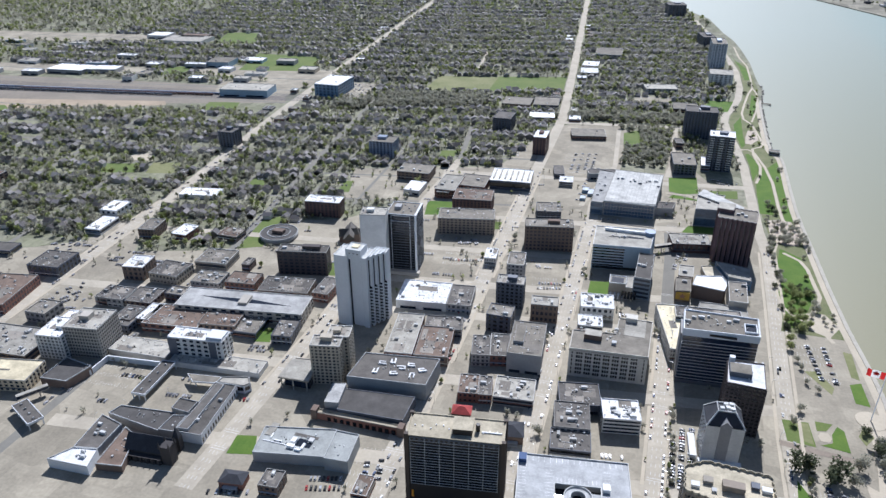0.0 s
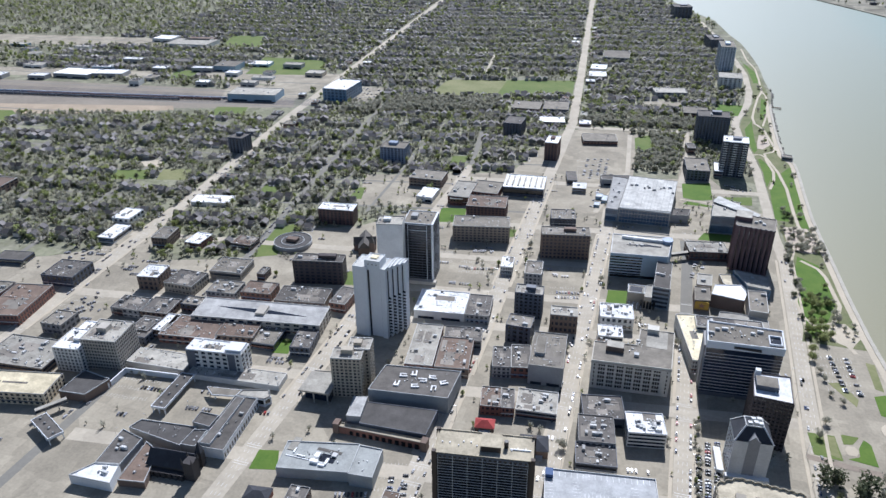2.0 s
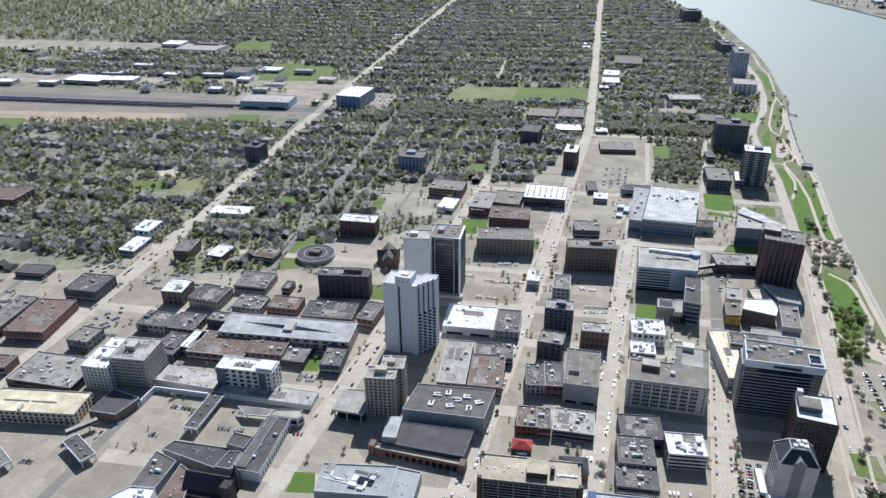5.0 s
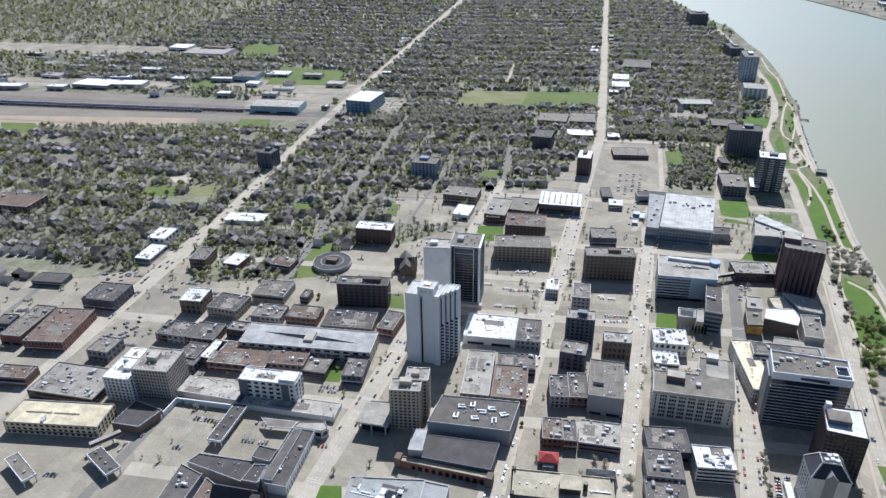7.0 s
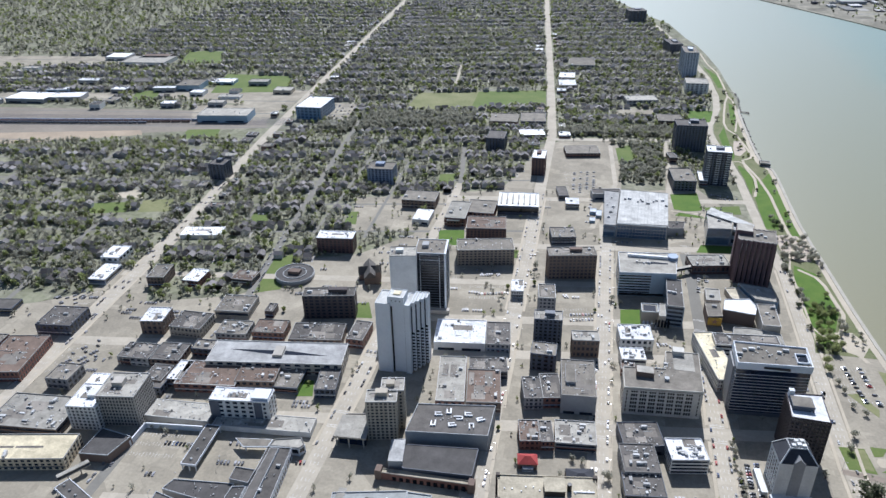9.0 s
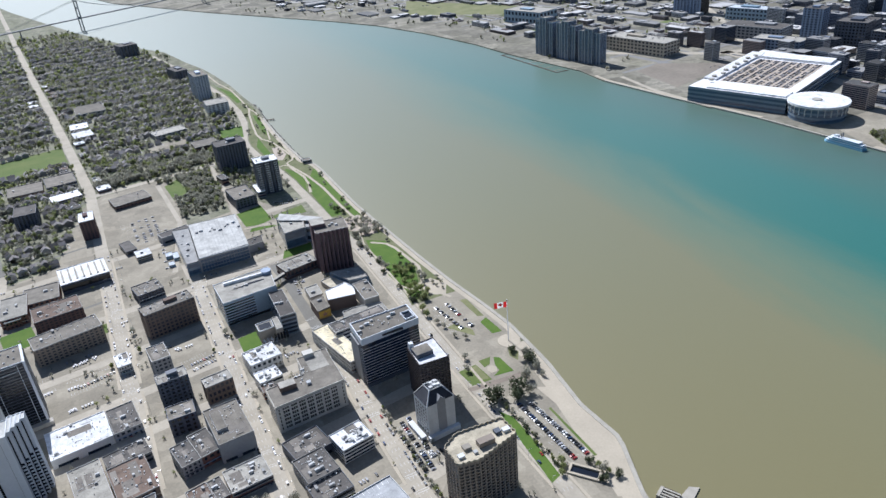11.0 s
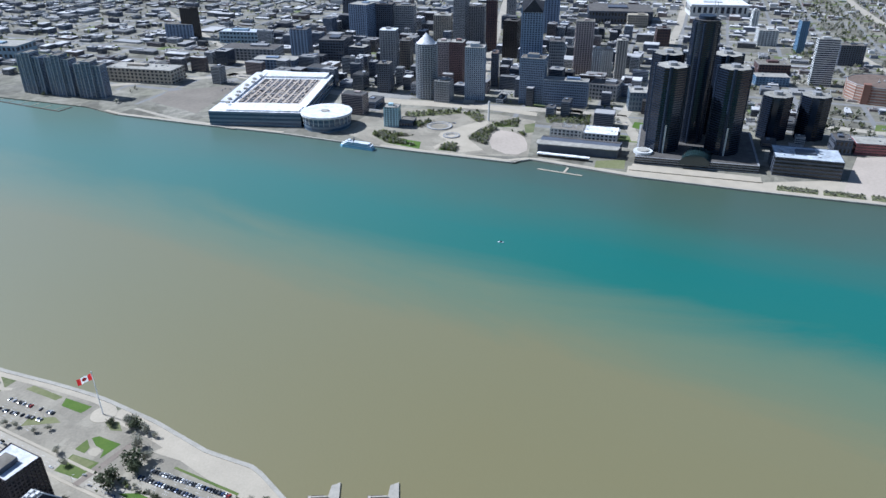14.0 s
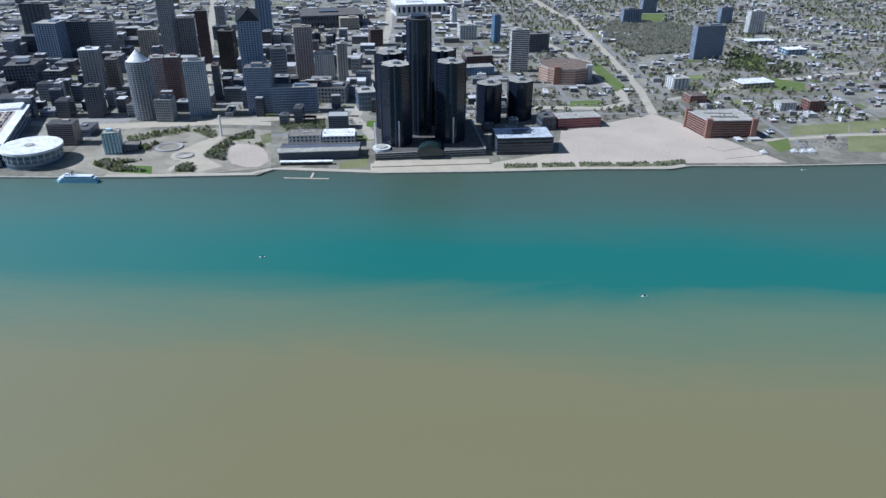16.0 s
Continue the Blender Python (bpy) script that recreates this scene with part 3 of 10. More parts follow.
patch("lawn", [(-465.1, 637.5), (-433.3, 653.9), (-452.0, 740.4), (-479.6, 715.8)], "lawn", 0.07)
patch("lawn", [(24, 968), (22, 1022), (61, 1034), (63, 972), (52, 966), (40, 964)], "turf", 0.12)
patch("lawn", [(24, 946), (30, 958), (44, 955), (60, 950), (64, 944)], "turf", 0.12)
patch("lawn", [(68, 968), (66, 982), (115, 996), (114, 966), (78, 962)], "lawn", 0.12)
strip("path", [(20, 962), (34, 960), (48, 961), (64, 955)], 3.0, "conc", 0.124)
strip("road_side", [(-67, 1229), (-57, 1047), (-87, 885)], 7, "road", 0.07)
strip("road_side", [(27, 1262), (25, 1071), (18, 1010)], 8, "road", 0.07)
patch("lawn", [(42.7, 837.8), (84.4, 842.5), (88.3, 863.4), (50.5, 860.1)], "turf", 0.12)
patch("lawn", [(-278.0, 796.4), (-245.6, 804.2), (-254.1, 847.3), (-287.6, 841.2)], "turf", 0.12)
patch("lawn", [(-185.0, 778.5), (-168.4, 783.4), (-168.1, 803.9), (-186.9, 801.7)], "lawn", 0.07)
patch("lawn", [(-800, 800), (-745, 815), (-762, 850), (-815, 836)], "lawn", 0.07)
patch("lawn", [(-728, 818), (-682, 830), (-702, 872), (-745, 860)], "drygrass", 0.07)
patch("pavement", [(-790, 858), (-752, 868), (-768, 896), (-805, 886)], "conc", 0.07)
patch("lawn", [(-328.2, 613.5), (-309.9, 615.3), (-323.2, 646.1), (-336.6, 642.1)], "lawn", 0.07)
patch("lawn", [(-339.9, 476.6), (-324.2, 479.6), (-331.4, 501.7), (-342.5, 500.2)], "turf", 0.12)
patch("lawn", [(-420.8, 834.6), (-403.6, 837.7), (-414.8, 878.9), (-426.5, 875.5)], "lawn", 0.07)
patch("lawn", [(-325.0, 999.9), (-304.1, 1005.9), (-305.1, 1048.5), (-331.1, 1041.0)], "lawn", 0.07)
patch("lawn", [(73.1, 1394.7), (117.3, 1396.5), (130.8, 1474.4), (85.4, 1469.5)], "turf", 0.12)
patch("lawn", [(-846.6, 1131.4), (-780.6, 1142.8), (-799.4, 1197.3), (-860.6, 1184.0)], "lawn", 0.07)
patch("lawn", [(-1242.8, 976.6), (-1176.2, 1009.4), (-1236.9, 1051.1), (-1304.8, 1035.7)], "lawn", 0.07)
patch("lawn", [(-58, 1215), (-34, 1238), (-25, 1150), (-52, 1141)], "lawn", 0.07)
patch("bare_field", [(-1350, 1000), (-1120, 1060), (-930, 1140), (-950, 1165), (-1120, 1125), (-1360, 1070)], "barefield", 0.045)
patch("rail_yard", [(-1681.6, 873.6), (-1018.7, 1124.0), (-713.6, 1221.5), (-762.2, 1319.8), (-1098.4, 1286.0), (-2139.5, 1167.1)], "ballast", 0.03)
patch("pavement", [(-2350.8, 1449.3), (-1216.1, 1692.3), (-1266.2, 1770.8), (-2564.9, 1599.9)], "lot", 0.05)
patch("pavement", [(-126.6, 988.1), (-47.9, 1006.6), (-49.7, 1237.2), (-152.3, 1208.0)], "lot", 0.05)
patch("pavement", [(-59.2, 1405.6), (13.4, 1418.4), (16.5, 1474.1), (-55.4, 1462.1)], "lot", 0.05)
patch("pavement", [(-640.9, 1289.8), (-571.0, 1297.2), (-592.2, 1412.6), (-669.8, 1405.1)], "lot", 0.05)
patch("pavement", [(-403.8, 816.6), (-320.3, 831.7), (-329.8, 951.5), (-433.3, 928.4)], "lot", 0.05)
patch("pavement", [(-1102.5, 1396.3), (-725.6, 1352.5), (-735.6, 1497.3), (-1042.5, 1468.0)], "lot", 0.04)
patch("pavement", [(-935.7, 1340.8), (-740.7, 1385.4), (-734.4, 1263.6), (-889.0, 1241.1)], "lot", 0.045)
patch("pavement", [(-1552.8, 1272.2), (-1134.4, 1335.2), (-1157.0, 1408.5), (-1622.0, 1338.2)], "lot", 0.05)
# gardens by the flag
patch("lawn", [(124.5, 504.6), (144.4, 506), (146.5, 477.5), (126.1, 479)], "lawn", 0.14)
patch("bed", [(134.5, 503.5), (144.0, 504.5), (145.2, 480), (137.5, 482.5)], "drygrass", 0.146)
patch("lawn", [(149.4, 509.5), (162.5, 509.4), (156.4, 499.3), (149.4, 497.6)], "lawn", 0.14)
patch("lawn", [(165.4, 507.5), (160.0, 496), (159.1, 486), (150.2, 481), (170.5, 478), (169.9, 503)], "turf", 0.14)
patch("garden_path", [(149.5, 492), (152, 497), (157.5, 497), (159.5, 491), (157, 486), (151, 486)], "conc", 0.145)
strip("garden_path", [(120, 475.5), (146, 472.5), (178, 469.5)], 6, "brickpath", 0.142)
patch("lawn", [(128.4, 437), (137.1, 419), (131, 345.8), (121, 342)], "turf", 0.12)
patch("bed", [(179.4, 500), (185.4, 513.5), (191, 502), (183, 490)], "drygrass", 0.14)
patch("bed", [(150, 578), (160, 581), (171.4, 560), (168, 549)], "drygrass", 0.12)
TREES_LARGE = [(2, 134.8, 449, 2.5), (2, 151.7, 444.5, 2.6), (2, 194, 482, 1.9), (2, 186.5, 505, 1.1), (1, 172.5, 459, 1.5), (1, 165, 443, 1.2), (1, 190, 488, 1.3), (1, 133, 500, 0.9)]
TREES_DARK = [(154, 940), (159, 928), (155, 877)]
TREES_GREEN = [(161, 707), (152, 692), (170, 716), (158, 720), (150, 672), (158, 676), (142, 623), (142, 611), (154, 644), (172, 754)]
TREES_BARE = [(190, 467), (189, 458), (195, 493), (174, 699), (175, 685), (176, 722), (169, 862), (183, 868), (160, 846), (146, 841), (146, 592), (148, 580), (149, 560), (158, 550), (140, 520)]
patch("lawn", [(184.6, 568.3), (184.8, 543), (195.6, 541.1), (194.4, 573.5)], "turf", 0.12)
patch("lawn", [(187.3, 620), (187.7, 580), (194.2, 577), (194.6, 618)], "drygrass", 0.12)
patch("lawn", [(167.9, 415.7), (170.2, 415.8), (169.2, 348.6), (166.4, 348.5)], "lawn", 0.12)
patch("promenade", [(174.7, 446.7), (190.5, 436.7), (172.7, 295.6), (155.4, 306.0), (176.9, 417.1)], "conc", 0.1)
# lawns and squares across the river
patch("lawn", [(986, 700), (1006, 694), (1010, 622), (990, 652), (958, 585), (955, 650)], "parkgrass", 0.12)
patch("lawn", [(954.3, 646), (950.3, 580), (986, 594), (986, 646)], "turf", 0.124)
patch("lawn", [(960.8, 547), (963, 513), (990, 523), (998, 547)], "turf", 0.124)
patch("lawn", [(1139.8, 706), (1205.9, 609), (1178, 597), (1114.5, 678)], "parkgrass", 0.12)
patch("lawn", [(1181.3, 594), (1208.2, 570), (1150, 530), (1140, 545)], "parkgrass", 0.12)
patch("lawn", [(1140.8, 514), (1188.4, 473), (1143.9, 461), (1125, 498)], "lawn", 0.12)
patch("lawn", [(1161.4, 454), (1179.9, 437), (1122.8, 422), (1112.3, 435)], "parkgrass", 0.12)
patch("lawn", [(1227.5, 432), (1271, 349), (1203.7, 336), (1191.7, 417)], "parkgrass", 0.12)
patch("lawn", [(1230.0, 257.5), (1222.5, 231.3), (1268.8, 237.0), (1267.5, 259.8)], "turf", 0.12)
patch("pavement", [(1042.7, -105.7), (1039.9, -179.3), (1212.5, -205.5), (1225.8, -132.2)], "sandy", 0.1)
patch("pavement", [(1036.7, -122.7), (1065.7, -512.9), (1277.7, -392.6), (1353.1, -341.6), (1226.5, -144.0)], "sandy", 0.11)
patch("lawn", [(1220.6, -582.7), (1244.9, -700.8), (1316.8, -733.6), (1281.0, -606.2)], "drygrass", 0.12)
patch("lawn", [(1245.1, -703.6), (1266.1, -820.0), (1343.9, -860.6), (1321.0, -738.3)], "drygrass", 0.12)
patch("lawn", [(1132.0, -649.4), (1130.1, -748.9), (1238.8, -805.7), (1223.5, -691.0)], "drygrass", 0.12)
patch("lawn", [(1343.9, -860.6), (1375.2, -1050.9), (1123.4, -894.3), (1114.7, -740.8)], "drygrass", 0.12)
patch("lawn", [(1755.6, -269.2), (1532.2, -296.0), (1585.7, -325.5), (1839.2, -296.3)], "lawn", 0.1)
patch("lawn", [(1422.4, -246.2), (1395.6, -169.0), (1440.6, -174.2), (1456.5, -245.2)], "lawn", 0.1)
patch("lawn", [(2463.4, -526.1), (2469.9, -614.8), (2684.3, -684.7), (2677.1, -589.2)], "lawn", 0.1)
patch("lawn", [(1813.4, -665.3), (1785.0, -721.8), (1941.4, -776.8), (1955.3, -710.8)], "lawn", 0.1)
patch("lawn", [(1580.2, -656.5), (1560.2, -747.2), (1641.3, -780.0), (1693.3, -710.6)], "lawn", 0.1)
patch("lawn", [(920.0, 2412.1), (1225.3, 2057.4), (1356.7, 2083.0), (1062.0, 2709.5)], "drygrass", 0.1)
patch("pavement", [(981.9, 1255.6), (954.1, 1099.6), (1179.9, 1169.0), (1060.8, 1281.2)], "ballast", 0.08)
# curved paving, stepped rings and planted groves of the far squares
patch("pavement", [(1185.6, 880.1), (1208.4, 777.1), (1235.2, 672.9), (1255.8, 563.5), (1248.1, 455.2), (1224.4, 449.0), (1225.0, 553.5), (1203.5, 660.3), (1179.3, 763.4), (1151.6, 851.5)], "conc", 0.132)
patch("pavement", [(1020.3, 220.4), (1031.9, 14.9), (1091.2, -97.5), (1109.2, -169.4), (1016.5, -156.6), (985.8, 215.8)], "conc", 0.09)
patch("pavement", [(977.0, 766.8), (1098.4, 769.2), (1160.4, 754.5), (1205.2, 547.1), (1194.9, 441.4), (992.0, 388.7), (942.2, 530.5), (935.1, 657.2)], "lot", 0.06)
patch("pavement", [(1005.4, 461), (1040, 480), (1086.7, 492), (1109.5, 483), (1108, 455), (1090.3, 430), (1055, 411), (1023, 401), (994.6, 408), (990, 430)], "sandy", 0.13)
patch("pavement", [(972.3, 563), (1014.3, 554), (1030, 580), (1050, 584), (1082, 569), (1105, 562), (1156.6, 536), (1140.5, 519.6), (1091, 525), (1050, 530), (1030.9, 515), (991, 472), (962, 508), (990, 518), (1000, 548), (959.6, 553)], "conc", 0.126)
patch("dirt_bed", [(988.7, 270), (1021.5, 276), (1047, 230), (1002, 223)], "drygrass", 0.145)
patch("lawn", [(1177, -516), (1203.7, -568), (1137, -548), (1120, -521)], "lawn", 0.12)
strip("low_wall", [(1144, -397), (1120, -419), (1167, -507)], 2.4, "darkroad", 0.125)
strip("low_wall", [(1077.5, -408), (1113.6, -519)], 2.4, "darkroad", 0.125)
AMPHI = [(1083, 602), (1040, 557)]
PYLON = (1155, 527, 40)
GROVES = [([(986, 700), (1006, 694), (1010, 622), (990, 652), (958, 585), (955, 650)], 0.5), ([(1100, 690), (1139, 706), (1206, 609), (1178, 597), (1114, 678)], 0.3), ([(1058, 632), (1066, 660), (1110, 640), (1112, 610), (1108, 625), (1090, 632)], 0.6), ([(960, 547), (963, 513), (992, 523), (998, 547)], 0.5),
          ([(1060, 520), (1124, 509), (1112, 492), (1086, 496), (1040, 484), (1019, 476), (1031, 518)], 0.6), ([(1141, 514), (1188, 473), (1144, 461), (1125, 498)], 0.35), ([(1181, 595), (1208, 570), (1150, 530), (1140, 545)], 0.25), ([(1227, 432), (1271, 349), (1204, 336), (1192, 417)], 0.2), ([(1110, 480), (1112, 436), (1092, 431), (1109, 455)], 0.5)]
BARE_WOOD = [(2313, -361), (2549, -488), (2386, -712), (2202, -667), (1985, -592), (1939, -430), (2102, -400)]
GREEN_WOOD = [(1912, -785), (2048, -728), (1777, -615), (1727, -718), (1732, -806), (1853, -847)]
# streets
strip("road", [(1247.0, 1259.0), (1196.9, 820.2), (1237.2, 609.2), (1290.0, 374.1)], 30, "road", 0.08)
strip("road", [(1286.0, 440.8), (1295.0, 290.0), (1153.0, 230.7)], 22, "road", 0.08)
strip("road", [(1388.2, -46.6), (1389.1, -240.9), (1432.2, -297.2), (1532.6, -302.6), (1923.1, -230.0), (2351.1, -91.3)], 24, "road", 0.08)
strip("road", [(1188.1, -517.5), (1232.3, -695.1), (1251.1, -866.1)], 14, "road", 0.08)
strip("road", [(1237.2, 609.2), (1548.3, 692.9), (2277.8, 924.3), (3434.2, 1299.1)], 24, "road", 0.08)
strip("road", [(1295.0, 290.0), (1574.1, 284.9), (2320.5, 333.6), (3507.6, 451.9)], 24, "road", 0.08)
strip("road", [(2590.7, -275.2), (3005.0, -202.0), (3786.5, -112.8)], 30, "road", 0.08)
strip("road", [(2593.1, -307.4), (2006.4, -337.7), (1561.3, -354.1), (1353.1, -341.6)], 20, "road", 0.08)
strip("road", [(1465.9, -397.6), (1663.2, -685.9), (1809.8, -1104.1)], 14, "road", 0.08)
strip("road", [(2279.7, -498.8), (2229.8, -798.8), (2067.5, -1238.8)], 14, "road", 0.08)
strip("road", [(1042.2, 1447.9), (1219.3, 1260.8), (1416.5, 1179.9), (1516.6, 1071.3)], 24, "road", 0.08)
strip("road", [(1912.7, 2106.1), (1490.9, 1487.9), (1301.3, 1227.7)], 18, "road", 0.08)
strip("road", [(928.5, 1244.7), (908.7, 1122.7), (908.7, 959.8)], 10, "road", 0.08)


# ---- buildings ----
class Plots(list):
    """Circles of built ground, kept by cells for quick looks."""

    cells = {}

    def append(self, item):
        x, y, r = item
        k = r + 30
        for ix in range(int((x - k) // 40), int((x + k) // 40) + 1):
            for iy in range(int((y - k) // 40), int((y + k) // 40) + 1):
                self.cells.setdefault((ix, iy), []).append(item)


FOOT = Plots()
UNIT_MESHES = []
for w, d, h in ((2.4, 1.8, 1.5), (3.6, 2.2, 1.8), (1.6, 1.6, 1.1), (5.0, 2.4, 2.0)):
    UNIT_MESHES.append((boxes("roof_unit", [(-w / 2, -d / 2, 0, w / 2, d / 2, h), (-w / 2 + 0.3, -d / 2 + 0.3, h, w / 2 - 0.3, d / 2 - 0.3, h + 0.25)], "unit"), max(w, d)))
PIER_CACHE = {}
rng_b = random.Random(4)
GLASS_OF = {"glass": "glassblue", "bluegl": "glassblue", "glass2": "glassblue", "officeglass": "glassdark", "bronze": "glassdark", "darkgrid": "glassdark", "black": "glassdark", "dark": "glassdark"}


def taken(x, y, r):
    return any((x - a) ** 2 + (y - b) ** 2 < (r + c) ** 2 for a, b, c in FOOT.cells.get((x // 40, y // 40), ()))


def building(kind, x, y, w, d, h, turn, wall, roof, floors=0, bays=0, units=0, clutter=0, crown=0.0, box=0, ramp=0, fins=0, balconies=0, sawtooth=0, gothic=0, base=0.0, canopy=0):
    """A building with its front edge from (x, y) along turn, w wide, d deep: walls, a roof inside a parapet, a band of glass a storey, piers and roof units."""
    rng = rng_b
    root = new(kind)
    root.matrix_basis = pose(x, y, base, 0, 0, turn)
    high = "tall " if h > 45 else "low " if h < 12 else ""
    extra = " with balconies" if balconies else " with round vents" if sawtooth else ""
    what = kind.replace("_", " ")
    tagged(root, f"{high}{WALLS[wall][0]} {what}{extra}, {ROOFS[roof][0]} flat roof", what, "city buildings")
    r = root.matrix_basis @ Vector((w / 2, d / 2, 0))
    for i in range(max(1, round(max(w, d) / max(8, min(w, d))))):
        n = max(1, round(max(w, d) / max(8, min(w, d))))
        q = root.matrix_basis @ (Vector((w * (i + 0.5) / n, d / 2, 0)) if w > d else Vector((w / 2, d * (i + 0.5) / n, 0)))
        FOOT.append((q.x, q.y, 0.6 * min(w, d) + 2))
    wm = "w_" + wall
    if canopy:
        part("fascia", boxes("fascia", [(0, 0, h - 1.6, w, d, h)], "w_whitepaint"), root, "white fascia")
        part("roof", boxes("roof", [(0.5, 0.5, h, w - 0.5, d - 0.5, h + 0.1)], roof), root)
        part("parapet", boxes("parapet", [(0, 0, h, w, 0.5, h + 0.5), (0, d - 0.5, h, w, d, h + 0.5), (0, 0.5, h, 0.5, d - 0.5, h + 0.5), (w - 0.5, 0.5, h, w, d - 0.5, h + 0.5)], "w_whitepaint"), root)
        for i in range(max(2, round(w / 9)) + 1):
            for y_ in (0.6, d - 1.3):
                cx = 0.5 + (w - 1.7) * i / max(2, round(w / 9))
                part("column", boxes("column", [(cx, y_, 0, cx + 0.7, y_ + 0.7, h - 1.6)], "w_whitepaint"), root)
        part("booth", boxes("booth", [(w * 0.3, d * 0.35, 0, w * 0.7, d * 0.65, 3.0)], "w_grey"), root)
        for i in range(units):
            s_ = (i + 0.5) / units
            part("roof_unit", UNIT_MESHES[2][0], root, at=Matrix.Translation((w * s_, d * 0.5, h + 0.1) if w > d else (w * 0.5, d * s_, h + 0.1)))
        return root
    part("wall", boxes("wall", [(0, 0, 0, w, d, h)], wm), root)
    g = GLASS_OF.get(wall, "glassband")
    ph = 0.9 if h > 7 else 0.5
    th = 0.45
    part("roof", boxes("roof", [(th, th, h, w - th, d - th, h + 0.08)], roof), root)
    cop = "coping" if wall not in ("black", "dark", "glass") else wm
    if roof == "r_white":
        cop = "r_white"
    part("parapet", boxes("parapet", [(0, 0, h, w, th, h + ph), (0, d - th, h, w, d, h + ph), (0, th, h, th, d - th, h + ph), (w - th, th, h, w, d - th, h + ph)], cop), root)
    top = h - crown
    if floors:
        fh = top / floors
        bh_ = fh * (0.76 if wall in ("officeglass", "bronze", "darkgrid") else 0.52 if wall not in ("glass", "bluegl", "glass2") else 0.62)
        out = 0.05
        far_rows = []
        for i in range(floors):
            z = i * fh + min(fh * 0.3, (fh - bh_) * 0.8)
            if x > 1330:
                far_rows += [(-out, 0.7, z, w + out, d - 0.7, z + bh_), (0.7, -out, z, w - 0.7, d + out, z + bh_)]
                continue
            part("window_band", boxes("window_band", [(-out, 0.7, z, w + out, d - 0.7, z + bh_), (0.7, -out, z, w - 0.7, d + out, z + bh_)], g), root)
        if far_rows:
            tagged(part("glazing", boxes("glazing", far_rows, g), root), kind="stuff")
        if bays:
            bw = w / bays
            pw = min(0.55, bw * 0.13) if wall in ("bronze", "darkgrid") else bw * (0.3 if fins else 0.42)
            sb = max(1, round(d / bw))
            spots = [(i * bw, s, 0) for i in range(bays + 1) for s in (0, 1)] + [(s, i * d / sb, 1) for i in range(1, sb) for s in (0, 1)]
            rows = []
            po = 0.22 if not fins else 0.6
            for a, b, side in spots:
                if side == 0:
                    cx = min(max(a, pw / 2), w - pw / 2)
                    rows.append((cx - pw / 2, -po if b == 0 else d, 0, cx + pw / 2, 0 if b == 0 else d + po, top))
                else:
                    rows.append((-po if a == 0 else w, b - pw / 2, 0, 0 if a == 0 else w + po, b + pw / 2, top))
            near = x > -300 and x < 130 and y < 580
            if near:
                for row in rows:
                    dims = tuple(round(row[k + 3] - row[k], 2) for k in range(3)) + (wm,)
                    if dims not in PIER_CACHE:
                        PIER_CACHE[dims] = boxes("pier", [(0, 0, 0, dims[0], dims[1], dims[2])], wm)
                    part("pier", PIER_CACHE[dims], root, at=Matrix.Translation(row[:3]))
            else:
                tagged(part("facade_lattice", boxes("facade_lattice", rows, wm), root), kind="stuff")
    if balconies:
        fh = h / floors
        for i in range(1, floors):
            z = i * fh
            for cx in (w * 0.12, w * 0.5, w * 0.88):
                part("balcony", boxes("balcony", [(cx - 3, -1.6, z, cx + 3, 0, z + 0.25), (cx - 3, -1.6, z + 0.25, cx + 3, -1.5, z + 1.1)], "w_white"), root)
    if box:
        bx = {1: (w * 0.12, d * 0.3, w * 0.42, d * 0.8, 3.0), 2: (w * 0.46, d * 0.35, w * 0.66, d * 0.85, 4.5), 3: (w * 0.25, d * 0.25, w * 0.7, d * 0.75, 7.0)}[box]
        pent = part("penthouse", boxes("penthouse", [(bx[0], bx[1], h + 0.08, bx[2], bx[3], h + bx[4])], wm), root)
        part("penthouse_roof", boxes("penthouse_roof", [(bx[0] + 0.3, bx[1] + 0.3, h + bx[4], bx[2] - 0.3, bx[3] - 0.3, h + bx[4] + 0.1)], roof), pent)
    elif h > 24 and not gothic and not crown:
        s = rng.uniform(0.25, 0.4)
        px, py = w * rng.uniform(0.2, 0.5), d * rng.uniform(0.3, 0.5)
        wm = "w_grey" if wall in ("bluegl", "glass2", "officeglass", "bronze") else wm
        pent = part("penthouse", boxes("penthouse", [(px, py, h + 0.08, px + w * s, py + d * s, h + rng.uniform(3, 5))], wm), root)
    if crown:
        part("crown_wall", boxes("crown_wall", [(-0.5, -0.5, h - crown, w + 0.5, 0.0, h + 1.2), (-0.5, d, h - crown, w + 0.5, d + 0.5, h + 1.2), (-0.5, 0, h - crown, 0, d, h + 1.2), (w, 0, h - crown, w + 0.5, d, h + 1.2)], "w_white"), root, "white crown band")
        part("sign_bar", boxes("sign_bar", [(w * 0.33, -0.65, h - crown * 0.45, w * 0.68, -0.5, h - crown * 0.2)], "w_black"), root, "row of dark sign letters as bars")
    if ramp:
        if roof == "r_metal":
            for pts in ([(w * 0.13, d * 0.60), (w * 0.47, d * 0.40), (w * 0.47, d * 0.60)], [(w * 0.55, d * 0.40), (w * 0.88, d * 0.40), (w * 0.55, d * 0.60)]):
                part("ramp_slot", prism("ramp_slot", pts, h + 0.1, h + 0.16, "glassdark"), root, "dark wedge of the sunken ramp")
            part("stair_box", boxes("stair_box", [(w * 0.475, d * 0.28, h + 0.08, w * 0.545, d * 0.72, h + 2.6)], "w_concrete"), root)
